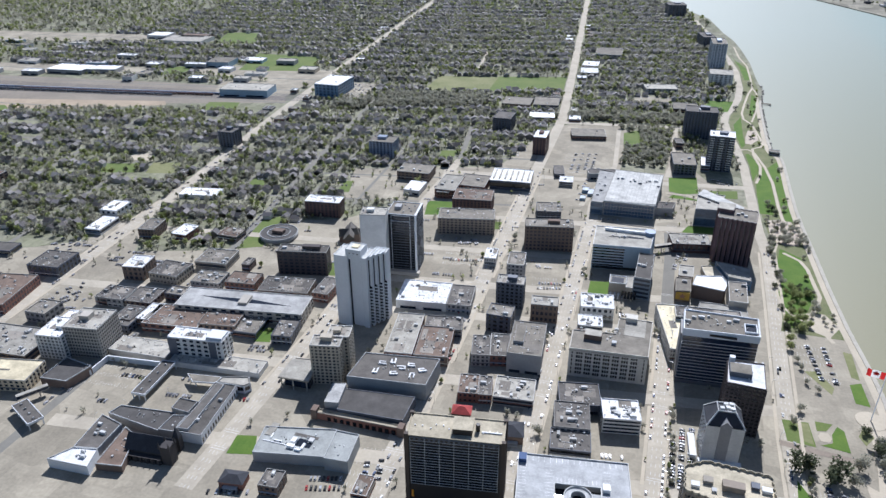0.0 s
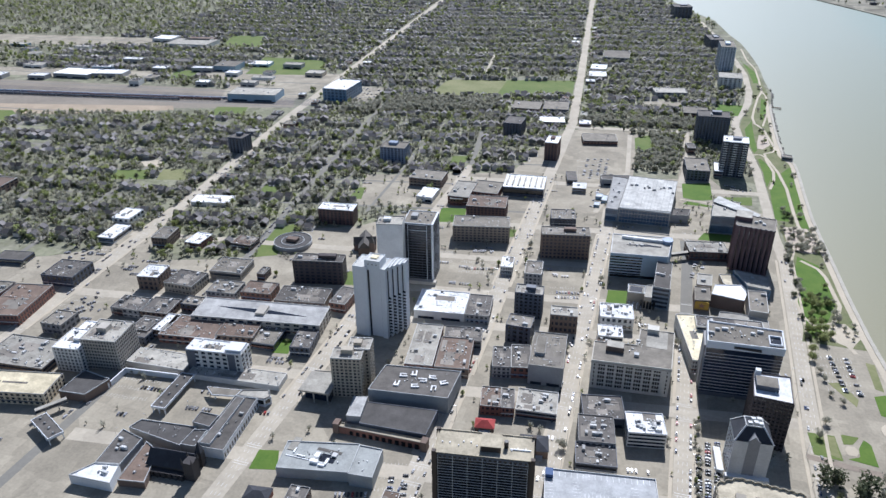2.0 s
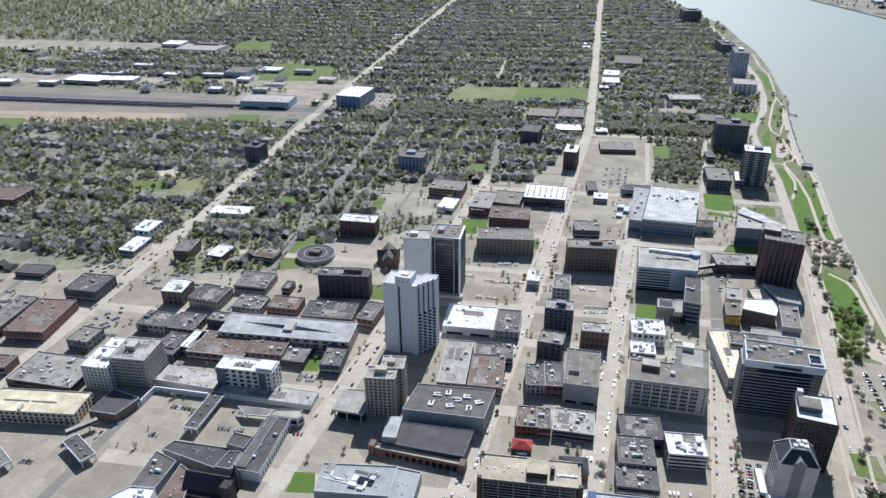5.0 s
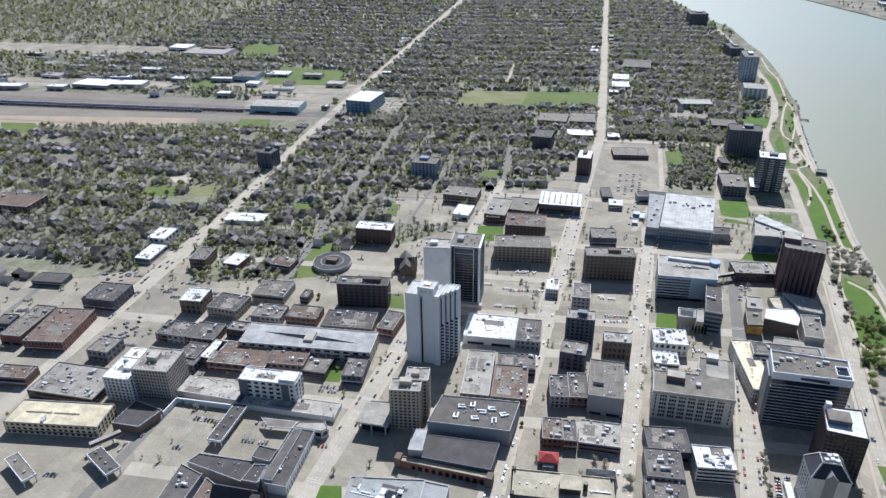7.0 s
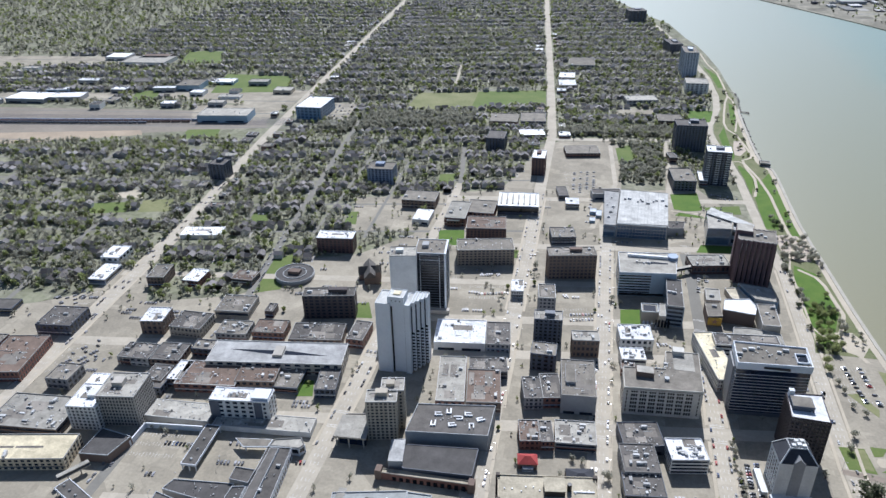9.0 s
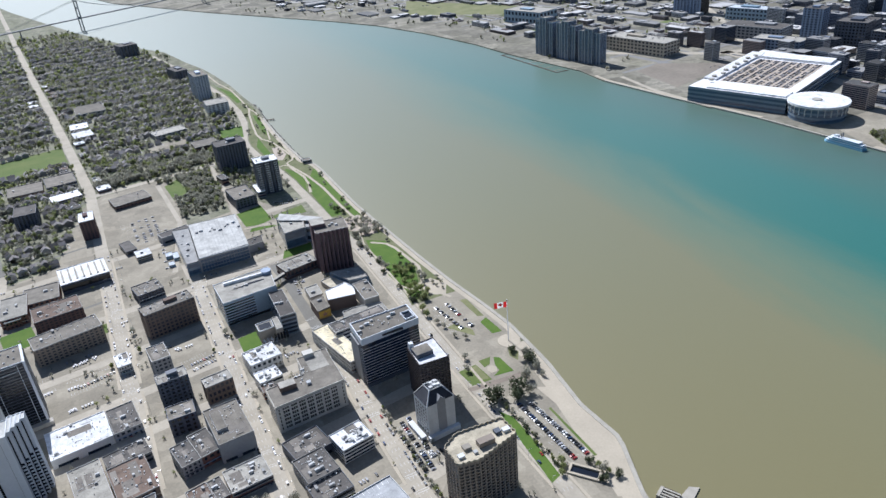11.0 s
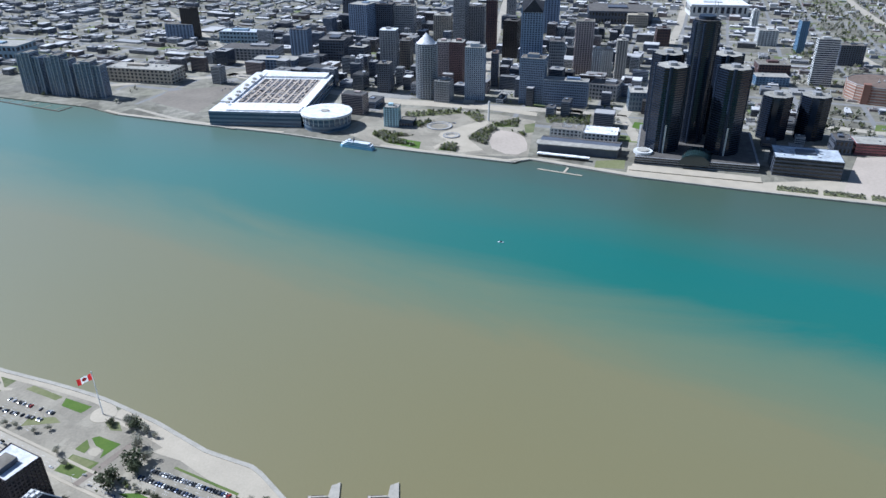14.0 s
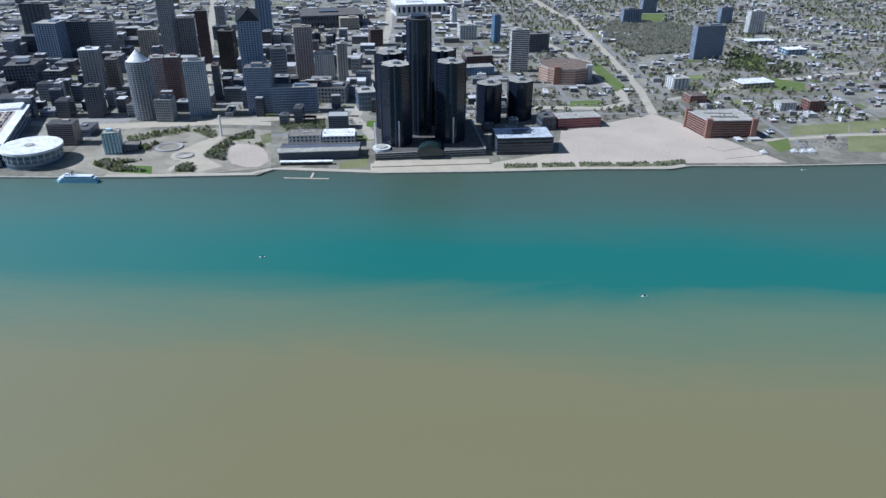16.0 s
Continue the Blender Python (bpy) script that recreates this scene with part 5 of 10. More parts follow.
building("office_block", -135.8, 826.4, 31.0, 29.5, 10.0, 11.2, "dark", "r_grey", 3, 8, 4)
building("shop_building", -89.3, 981.2, 42.6, 18.7, 9.0, 12.0, "grey", "r_dark", 0, 0, 1)
building("row_building", -138.4, 1154.8, 56.8, 38.5, 7.0, 11.1, "brown", "r_grey", 2, 10, 2)
building("shop_building", 66.1, 1063.3, 12.3, 37.7, 9.0, 0.0, "grey", "r_white", 2, 0, 1)
building("brick_house", 28.9, 1157.7, 12.4, 24.6, 9.0, 12.0, "brown", "r_dark", 2, 0, 0)
building("tarpaulin_stall", -91.8, 928.9, 9.4, 13.6, 4.0, 0.0, "bluewall", "r_bluelight", 0, 0, 0)
building("tarpaulin_stall", -83.1, 918.7, 8.0, 20.0, 3.5, 0.0, "bluewall", "r_bluelight", 0, 0, 0)
building("tarpaulin_stall", -91.1, 901.4, 7.8, 12.0, 3.0, 2.2, "bluewall", "r_bluelight", 0, 0, 0)
# foreground block
building("shop_building", -46.8, 407.1, 30.7, 23.0, 9.0, 7.7, "dark", "r_dark", 2, 0, 4)
building("brick_house", -236.5, 310.4, 14.6, 16.2, 9.0, 5.1, "brown", "r_dark", 2, 3, 2)
building("shop_building", -172.0, 324.5, 11.9, 19.1, 7.0, 2.9, "red", "r_brown", 1, 0, 2)
# across the river
building("office_tower", 2072.7, 1441.1, 77.2, 30.0, 99.5, -86.0, "dark", "r_dark", 20, 6, 1)
building("office_tower", 1746.8, 1212.9, 61.2, 60.0, 100.0, -90.0, "bluegrey", "r_light", 20, 8, 1)
building("office_block", 1797.0, 1159.9, 60.1, 45.0, 95.5, -74.0, "dark", "r_dark", 16, 10, 1)
building("office_block", 1827.3, 1104.8, 63.0, 40.0, 90.5, -74.0, "grey", "r_grey", 14, 10, 1)
building("office_block", 1498.2, 1150.0, 74.5, 60.0, 49.5, -74.0, "dark", "r_dark", 6, 12, 1)
building("office_block", 1437.7, 1026.1, 44.5, 40.0, 50.0, -86.5, "dark", "r_light", 8, 6, 1)
building("office_tower", 1410.0, 917.2, 40.8, 36.0, 103.5, -74.0, "grey", "r_white", 24, 6, 1)
building("office_tower", 1249.4, 835.3, 30.4, 34.0, 64.0, -74.0, "dark", "r_grey", 14, 6, 1)
building("office_block", 1461.7, 890.0, 27.2, 40.0, 71.5, -74.0, "tan2", "r_dark", 12, 5, 1)
building("office_tower", 1362.4, 740.8, 29.1, 34.0, 99.0, -74.0, "pink", "r_light", 24, 7, 1)
building("office_tower", 1370.7, 711.7, 31.3, 34.0, 99.5, -78.4, "pink2", "r_light", 24, 7, 1)
building("office_block", 1232.7, 685.1, 33.8, 30.0, 45.5, -86.6, "grey", "r_grey", 9, 8, 1)
building("office_tower", 1275.0, 631.5, 41.9, 36.0, 112.5, -74.0, "bluepale", "r_light", 26, 9, 1, box=3)
building("office_block", 1404.1, 621.2, 15.1, 40.0, 75.0, -74.0, "dark", "r_brown", 16, 4, 1)
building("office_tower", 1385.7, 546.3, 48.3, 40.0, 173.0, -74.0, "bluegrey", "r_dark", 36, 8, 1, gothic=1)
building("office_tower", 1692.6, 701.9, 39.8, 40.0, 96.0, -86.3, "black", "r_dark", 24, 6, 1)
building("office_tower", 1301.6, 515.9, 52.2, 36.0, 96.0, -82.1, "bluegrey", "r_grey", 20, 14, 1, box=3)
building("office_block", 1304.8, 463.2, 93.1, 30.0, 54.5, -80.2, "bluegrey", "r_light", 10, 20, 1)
building("office_block", 1484.5, 509.5, 35.8, 50.0, 96.0, -74.0, "grey", "r_dark", 14, 7, 1)
building("office_tower", 1591.6, 477.7, 43.5, 36.0, 126.0, -74.0, "pink", "r_grey", 28, 7, 1)
building("office_tower", 1592.2, 432.5, 24.0, 30.0, 64.5, -86.4, "white", "r_light", 15, 4, 1)
building("office_tower", 1599.8, 407.6, 22.1, 30.0, 63.5, -74.0, "white", "r_light", 15, 4, 1)
building("office_tower", 1572.8, 371.5, 24.5, 26.0, 93.0, -74.0, "concrete", "r_light", 20, 4, 1)
building("office_block", 1391.2, 386.5, 61.0, 60.0, 33.5, -90.0, "grey", "r_dark", 4, 8, 1)
building("office_block", 1337.0, 287.6, 39.5, 50.0, 38.5, -74.0, "glass2", "r_light", 4, 6, 1)
building("observation_tower", 1036.9, 700.3, 29.0, 26.0, 38.5, -74.0, "teal", "r_light", 9, 5, 1)
building("museum_hall", 1048.1, 673.8, 28.1, 40.0, 8.5, -74.0, "dark", "r_grey", 1, 5, 1)
building("office_tower", 1794.1, 955.5, 50.5, 45.0, 77.0, -74.0, "cream2", "r_light", 18, 8, 1)
building("office_tower", 1761.9, 876.9, 33.7, 40.0, 173.0, -86.3, "grey", "r_dark", 38, 6, 1)
building("office_tower", 1800.8, 853.2, 51.4, 40.0, 107.5, -74.0, "grey", "r_dark", 26, 8, 1)
building("office_tower", 1752.2, 774.3, 28.8, 36.0, 136.0, -74.0, "redbrown", "r_dark", 30, 5, 1)
building("office_tower", 2231.5, 890.2, 31.1, 36.0, 75.5, -74.0, "grey", "r_light", 20, 4, 1)
building("office_block", 2058.2, 703.4, 46.0, 36.0, 129.5, -75.3, "bluegrey", "r_dark", 24, 5, 1)
building("office_tower", 1710.6, -52.0, 46.2, 22.0, 105.5, -78.8, "white", "r_light", 22, 0, 1)
building("office_block", 1952.8, -116.1, 59.6, 30.0, 51.0, -75.1, "dark", "r_grey", 10, 10, 1)
building("warehouse", 1223.5, -93.5, 28.5, 40.0, 25.5, -79.3, "dark", "r_dark", 2, 4, 1)
building("glass_hall", 1075.6, -1.4, 102.6, 62.0, 30.5, -81.8, "dark", "r_bluelight", 5, 0, 1, clutter=2)
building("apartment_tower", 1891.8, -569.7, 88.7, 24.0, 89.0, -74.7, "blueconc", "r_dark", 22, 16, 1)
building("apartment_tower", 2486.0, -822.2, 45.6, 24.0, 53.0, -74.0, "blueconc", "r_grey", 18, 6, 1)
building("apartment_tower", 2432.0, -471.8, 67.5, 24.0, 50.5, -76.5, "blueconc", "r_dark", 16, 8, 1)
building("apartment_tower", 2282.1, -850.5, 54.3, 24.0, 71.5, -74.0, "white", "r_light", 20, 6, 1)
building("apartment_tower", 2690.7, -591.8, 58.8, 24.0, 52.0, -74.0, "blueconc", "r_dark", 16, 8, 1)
building("office_block", 1545.5, -429.5, 39.8, 40.0, 28.0, -75.3, "white", "r_light", 6, 4, 1)
building("warehouse", 1571.5, -600.8, 87.4, 50.0, 12.5, -74.4, "tan", "r_white", 2, 8, 1)
building("office_block", 1390.8, -622.1, 35.8, 30.0, 17.0, -79.7, "white", "r_light", 4, 5, 1)
building("office_block", 1383.7, -678.6, 35.7, 30.0, 24.0, -79.8, "red", "r_grey", 4, 5, 1)
building("shop_building", 1434.1, -439.4, 40.5, 30.0, 18.0, -76.9, "orange", "r_brown", 3, 5, 1)
building("warehouse", 1965.0, -856.1, 60.8, 40.0, 15.5, -79.1, "bluewall", "r_white", 2, 5, 1)
building("warehouse", 2097.8, -789.9, 88.1, 40.0, 12.5, -77.9, "grey", "r_white", 2, 5, 1)
building("office_block", 1518.0, 1723.4, 88.9, 40.0, 43.0, -74.0, "bluegrey", "r_grey", 10, 8, 1)
building("office_tower", 1544.0, 1681.3, 42.5, 34.0, 89.0, -88.4, "black", "r_dark", 20, 5, 1)
building("office_block", 1072.5, 1483.7, 176.7, 60.0, 32.5, -78.2, "tan", "r_light", 4, 16, 10)
building("office_block", 1536.5, 1533.5, 130.5, 50.0, 32.5, -74.0, "bluewall", "r_bluelight", 3, 12, 1)
building("office_block", 1298.8, 1225.2, 112.1, 50.0, 28.5, -74.0, "bluegrey", "r_light", 4, 12, 6)
building("office_block", 1363.8, 1383.3, 153.5, 70.0, 30.0, -74.0, "grey", "r_dark", 4, 14, 5)
building("warehouse", 1093.9, 2018.1, 147.2, 80.0, 36.5, -74.0, "bluewall", "r_light", 2, 10, 1)
building("office_block", 1438.8, 1206.0, 47.5, 40.0, 79.0, -74.0, "bluegrey", "r_dark", 14, 5, 1)
building("office_block", 1451.1, 1125.3, 68.5, 50.0, 56.5, -74.0, "dark", "r_dark", 8, 9, 1)
building("sports_arena", 2278.9, 618.9, 206.8, 160.0, 39.5, -74.0, "dark", "r_dark", 2, 20, 1)
building("sports_hall", 2550.7, 329.5, 191.9, 120.0, 39.0, -74.0, "white", "r_white", 1, 10, 1)
building("office_block", 2264.7, 486.4, 63.1, 40.0, 37.0, -74.0, "tan", "r_tan", 5, 8, 1)
building("office_block", 2005.5, 350.8, 37.9, 40.0, 48.5, -74.0, "redbrown", "r_dark", 6, 5, 1)
building("office_block", 2392.3, 121.0, 18.5, 30.0, 55.5, -74.0, "white", "r_light", 16, 2, 1)
building("office_block", 2128.3, 87.1, 54.1, 40.0, 42.0, -74.0, "white", "r_light", 8, 6, 1)
building("office_tower", 2067.7, -16.9, 19.7, 30.0, 85.5, -74.0, "bluegl", "r_dark", 20, 4, 1)
building("office_block", 1766.2, 63.0, 73.9, 50.0, 25.5, -74.0, "redbrown", "r_grey", 4, 10, 1)
building("office_block", 1658.5, 61.5, 73.5, 40.0, 21.0, -74.8, "bluegl", "r_light", 4, 10, 1)


# ---- singular buildings of the near bank ----
def grid_tower():
    """A dark-glazed slab with balcony slabs and a white frame."""
    root = new("apartment_tower")
    w, d, h = 33.0, 33.0, 70.0
    root.matrix_basis = pose(-267, 641.5, 0, 0, 0, 6.5)
    tagged(root, "tall dark-glazed apartment slab with white frame and balcony rows", "apartment tower", "city buildings")
    part("wall", boxes("wall", [(0, 0.6, 0, w, d, h)], "w_darkgrid"), root)
    part("glass_front", boxes("glass_front", [(0.6, 0.1, 4, w - 2.2, 0.6, h - 1.2)], "glassdark"), root)
    part("side_pier", boxes("side_pier", [(w - 2.2, -0.8, 0, w, d, h + 1.0)], "w_whitepaint"), root, "white end wall")
    part("side_pier", boxes("side_pier", [(-0.3, -0.6, 0, 0.6, 0.6, h + 0.4)], "w_whitepaint"), root)
    for i in range(1, 21):
        z = 2.5 + i * 3.2
        part("balcony_slab", boxes("balcony_slab", [(0.6, -0.75, z, w - 2.2, 0.1, z + 0.3)], "w_darkgrid"), root)
    for x in (5.0, 10.0, 15.2, 20.4, 25.6):
        part("mullion", boxes("mullion", [(x, -0.95, 3.4, x + (0.5 if x in (5.0, 25.6) else 0.22), -0.75, h - 1)], "w_whitepaint" if x in (5.0, 25.6) else "w_darkgrid"), root)
    part("top_frame", boxes("top_frame", [(5.2, -1.15, h - 7.2, 25.8, -0.96, h - 6.7), (5.2, -1.15, h - 0.9, 25.8, -0.96, h - 0.4)], "w_whitepaint"), root, "white frame round the top storeys")
    part("roof", boxes("roof", [(0, 0.6, h, w - 2.2, d, h + 0.1)], "r_grey"), root)
    part("parapet", boxes("parapet", [(-0.3, 0.0, h, w - 2.2, 0.6, h + 0.9), (-0.3, 0.6, h, 0.2, d, h + 0.9), (0.2, d - 0.5, h, w - 2.2, d, h + 0.9)], "w_whitepaint"), root)
    part("penthouse", boxes("penthouse", [(6, 13, h + 0.1, 13, 22, h + 3.6)], "w_grey"), root)
    for x, y in ((17, 8), (21, 18), (25, 11), (15, 26), (26, 25)):
        part("roof_unit", UNIT_MESHES[2][0], root, at=Matrix.Translation((x, y, h + 0.1)))
    part("podium", boxes("podium", [(-3, -6, 0, w + 3, 0.6, 4)], "w_concrete"), root)
    FOOT.append((-253, 660, 24))


def glass_office():
    """A dark glass office slab in thin pale lines under a white crown."""
    h = 54.0
    plan = [(41.5, 530.0), (100.5, 534.5), (101.0, 562.0), (42.0, 561.0)]
    root = poly_building("office_tower", "dark blue glass office tower with pale lines and white crown", plan, h, "glassnavy", "r_grey", cop="w_whitepaint", vents=26)
    cx, cy = sum(p[0] for p in plan) / 4, sum(p[1] for p in plan) / 4
    loc = [(x - cx, y - cy) for x, y in plan]
    for i in range(13):
        part("floor_line", ring_wall("floor_line", inset(loc, -0.22), 0.3, 5.0 + i * 3.15, 5.55 + i * 3.15, "w_officeglass"), root)
    part("crown_wall", ring_wall("crown_wall", inset(loc, -0.6), 0.7, h - 5.6, h + 1.3, "w_whitepaint"), root, "white crown band")
    part("sign_bar", boxes("sign_bar", [(-9, -17.1, h - 2.9, 12, -14.9, h - 1.6)], "w_black"), root, "row of dark sign letters as bars")
    part("ground_storey", ring_wall("ground_storey", inset(loc, -0.3), 0.4, 0, 3.6, "w_dark"), root)
    part("side_wing", boxes("side_wing", [(-31.2, -9, 0, -29.4, 14, h - 9)], "w_grey"), root)
    part("roof_well_rim", ring_wall("roof_well_rim", [(18, -9), (28, -8.3), (28, 5), (18, 4.3)], 0.8, h + 0.08, h + 1.7, "w_whitepaint"), root)
    part("roof_well", boxes("roof_well", [(18.8, -8, h + 0.08, 27.2, 4.2, h + 0.14)], "glassdark"), root)
    for x, y, s in ((-27, -9, 2), (-27, -4, 3), (-22, 3, 1), (-16, 5, 3), (-10, 8, 0), (-3, -2, 2), (6, 4, 1), (12, 8, 3)):
        part("roof_unit", UNIT_MESHES[s][0], root, at=Matrix.Translation((x, y, h + 0.08)))


def brown_slab():
    """A dark red-brown office slab with a white roof."""
    h = 46.0
    plan = [(74.5, 476.5), (102.3, 475.0), (103.4, 509.0), (76.2, 506.5)]
    root = poly_building("office_tower", "dark red-brown brick office tower with a white membrane roof", plan, h, "w_umber", "r_white", cop="w_umber", floors=13, glass="glassdark", share_=0.42, vents=8)
    for p, q, n in (((-14.5, -15.5), (13.2, -17.0), 9), ((-13.2, 14.5), (-14.6, -15.2), 9)):
        for i in range(n + 1):
            x, y = p[0] + (q[0] - p[0]) * i / n, p[1] + (q[1] - p[1]) * i / n
            part("pier", boxes("pier", [(x - 0.45, y - 0.45, 0, x + 0.45, y + 0.45, h)], "w_umber"), root)
    part("penthouse", boxes("penthouse", [(-12.5, -6, h + 0.08, 3.5, 7, h + 4.5)], "w_dark"), root, "dark plant room")
    part("penthouse_roof", boxes("penthouse_roof", [(-12.2, -5.7, h + 4.5, 3.2, 6.7, h + 4.6)], "r_grey"), root)
    part("lift_tower", boxes("lift_tower", [(-12.5, 9.5, h + 0.08, -8.5, 13.5, h + 7)], "w_whitepaint"), root, "white lift tower")


def scalloped_tower():
    """A tan tower whose walls bow out bay by bay."""
    corners = [(44.0, 346.0), (60.0, 342.6), (96.0, 352.5), (95.0, 371.5), (57.0, 374.0), (44.0, 366.0)]
    h, pts, cusps = 55.0, [], []
    for a, b in zip(corners, corners[1:] + corners[:1]):
        a, b = Vector(a), Vector(b)
        L = (b - a).length
        n = max(1, round(L / 4.6))
        out = Vector(((b - a).y, -(b - a).x)).normalized()
        for i in range(n * 5):
            t = i / (n * 5)
            q = a + (b - a) * t + out * 1.1 * abs(math.sin(math.pi * n * t))
            pts.append((q.x, q.y))
            if i % 5 == 0:
                cusps.append((q.x, q.y))
    root = poly_building("apartment_tower", "tall tan apartment tower with scalloped walls and a pale rim", pts, h, "w_tan2", "r_tan", cop="r_tan", rim=1.7, floors=0)
    cx, cy = root.location.x, root.location.y
    loc = [(x - cx, y - cy) for x, y in pts]
    for i in range(17):
        part("window_band", prism("window_band", inset(loc, -0.07), 2.2 + i * 3.05, 4.0 + i * 3.05, "glassdark"), root)
    for x, y in cusps:
        part("pier", prism("pier", ring_pts(x - cx, y - cy, 0.85, 8), 0, h, "w_tan2"), root)
    for x, y, w, d, z, m in ((-4, -7, 13, 6, 4.5, "w_tan2"), (-15, -4, 6, 5, 2.5, "w_cream2"), (13, -1, 5, 5, 2.4, "w_dark"), (19, -2, 6, 4, 2.2, "w_white"), (-22, -9, 5, 4, 2.0, "w_white"), (-10, -10, 3, 3, 1.6, "unit")):
        part("roof_box", boxes("roof_box", [(x, y, h + 0.08, x + w, y + d, h + z)], m), root)


def bronze_tower():
    """A dark tower, its front a fine pale grid between brown end piers."""
    root = new("office_tower")
    w, d, h = 64.8, 22.5, 62.0
    root.matrix_basis = pose(-132.6, 334.2, 0, 0, 0, 8.8)
    tagged(root, "dark bronze office tower with fine pale window grid, tan roof", "office tower", "city buildings")
    part("wall", boxes("wall", [(0, 0, 0, w, d, h)], "w_black"), root)
    part("glass_front", boxes("glass_front", [(2.6, -0.25, 20, w - 3.2, 0, h - 3.8)], "glassdark"), root)
    for i in range(17):
        z = 20 + i * 2.4
        part("floor_line", boxes("floor_line", [(2.6, -0.5, z, w - 3.2, -0.25, z + 0.26)], "w_greyslab"), root)
    for i in range(7):
        x = 2.6 + (w - 6.1) * i / 6
        part("mullion", boxes("mullion", [(x, -0.62, 20, x + 0.3, -0.5, h - 1.0)], "w_greyslab"), root)
    part("attic", boxes("attic", [(2.6, -0.35, h - 3.6, w - 3.2, 0, h - 0.2)], "w_dark"), root)
    window_row(root, (2.6, -0.36), (w - 3.2, -0.36), h - 3.0, h - 1.4, even(18, 0.55))
    for x in (-1.2, w - 1.6):
        part("end_pier", boxes("end_pier", [(x, -1.0, 0, x + 2.8, 1.6, h + 2.0)], "w_bronzeside"), root, "brown end pier")
        part("end_pier", boxes("end_pier", [(x, d - 2, 0, x + 2.8, d + 0.6, h + 2.0)], "w_bronzeside"), root)
    part("roof", boxes("roof", [(0.5, 0.4, h, w - 0.5, d - 0.4, h + 0.1)], "r_tan"), root)
    part("parapet", boxes("parapet", [(1.6, 0, h, w - 1.6, 0.4, h + 0.6), (1.6, d - 0.4, h, w - 1.6, d, h + 0.9), (0, 1.6, h, 0.5, d - 2, h + 0.9), (w - 0.5, 1.6, h, w, d - 2, h + 0.9)], "r_tan"), root)
    pent = part("penthouse", boxes("penthouse", [(w * 0.47, 5, h + 0.1, w * 0.67, 17, h + 4.6)], "w_bronzeside"), root)
    part("penthouse_roof", boxes("penthouse_roof", [(w * 0.465, 4.7, h + 4.6, w * 0.675, 17.3, h + 5.0)], "r_tan"), pent)
    part("flue", prism("flue", ring_pts(w * 0.72, 11, 1.5, 12), h + 0.1, h + 5.5, "w_black"), root, "black flue")
    part("duct", boxes("duct", [(w * 0.76, 9, h + 0.1, w * 0.97, 9.8, h + 0.9)], "r_white"), root)
    for x in (4, 9, 15, 18, 23, 27, 50, 54, 59):
        part("roof_vent", boxes("roof_vent", [(x, 8 + (x * 3) % 5, h + 0.1, x + 0.9, 8.9 + (x * 3) % 5, h + 0.8)], "r_white"), root)
    part("sign_panel", boxes("sign_panel", [(2.8, -0.7, 8, 4.4, -0.3, 14)], "w_sign"), root, "orange sign panel")
    FOOT.append((-118, 347, 16))
    FOOT.append((-102, 349, 16))
    FOOT.append((-86, 352, 16))


def fin_tower():
    """A red-brown tower of deep upright fins."""
    root = new("office_tower")
    w, d, h = 40.0, 30.0, 55.0
    root.matrix_basis = pose(74.3, 770.5, 0, 0, 0, -8.0)
    tagged(root, "tall purple-brown brick office tower with deep upright fins", "office tower", "city buildings")
    n = 8
    front, back = [], []
    for i in range(n):
        a, b = w * i / n, w * (i + 1) / n
        front += [(a, 0.0), (a + (b - a) * 0.55, -2.2), (b, -1.6)]
        back += [(w - a, d), (w - a - (b - a) * 0.55, d + 2.2), (w - b, d + 1.6)]
    outline = front + back
    part("wall", prism("wall", outline, 0, h, "w_fin"), root)
    for i in range(n):
        b = w * (i + 1) / n
        part("window_slot", boxes("window_slot", [(b - 0.5, -1.75, 3, b + 0.5, -1.3 if i < n - 1 else -1.4, h - 4)], "glassdark"), root, "dark upright window slot")
    for i in range(6):
        y = 2.5 + i * 4.6
        part("side_fin", boxes("side_fin", [(-0.5, y, 0, 0.0, y + 2.4, h)], "w_fin"), root)
        part("side_fin", boxes("side_fin", [(w, y, 0, w + 0.5, y + 2.4, h)], "w_fin"), root)
    part("roof", prism("roof", inset(outline, 0.5), h, h + 0.1, "r_grey"), root)
    part("parapet", ring_wall("parapet", outline, 0.5, h, h + 1.0, "w_fincap"), root, "pale zigzag rim")
    core = part("core", boxes("core", [(-2.5, d * 0.45, 0, 15, d + 3, h + 5)], "w_fin"), root)
    part("core_roof", boxes("core_roof", [(-2.2, d * 0.45 + 0.3, h + 5, 14.7, d + 2.7, h + 5.1)], "r_light"), core)
    for x, y in ((20, 14), (24, 18), (28, 12)):
        part("roof_unit", UNIT_MESHES[1][0], root, at=Matrix.Translation((x, y, h + 0.1)))
    FOOT.append((94, 782, 26))
    poly_building("podium", "low blue glazed podium under the finned tower", [(78.7, 748), (112.6, 741), (113, 712), (91, 715)], 11, "w_bluegl", "r_light", 2, "glassblue", 0.6, 2)
    poly_building("podium", "pale round-fronted entrance court roof", [(64, 742), (78, 746), (90, 716), (80, 712), (68, 722)], 6, "w_cream2", "r_tan", 0, units=0)


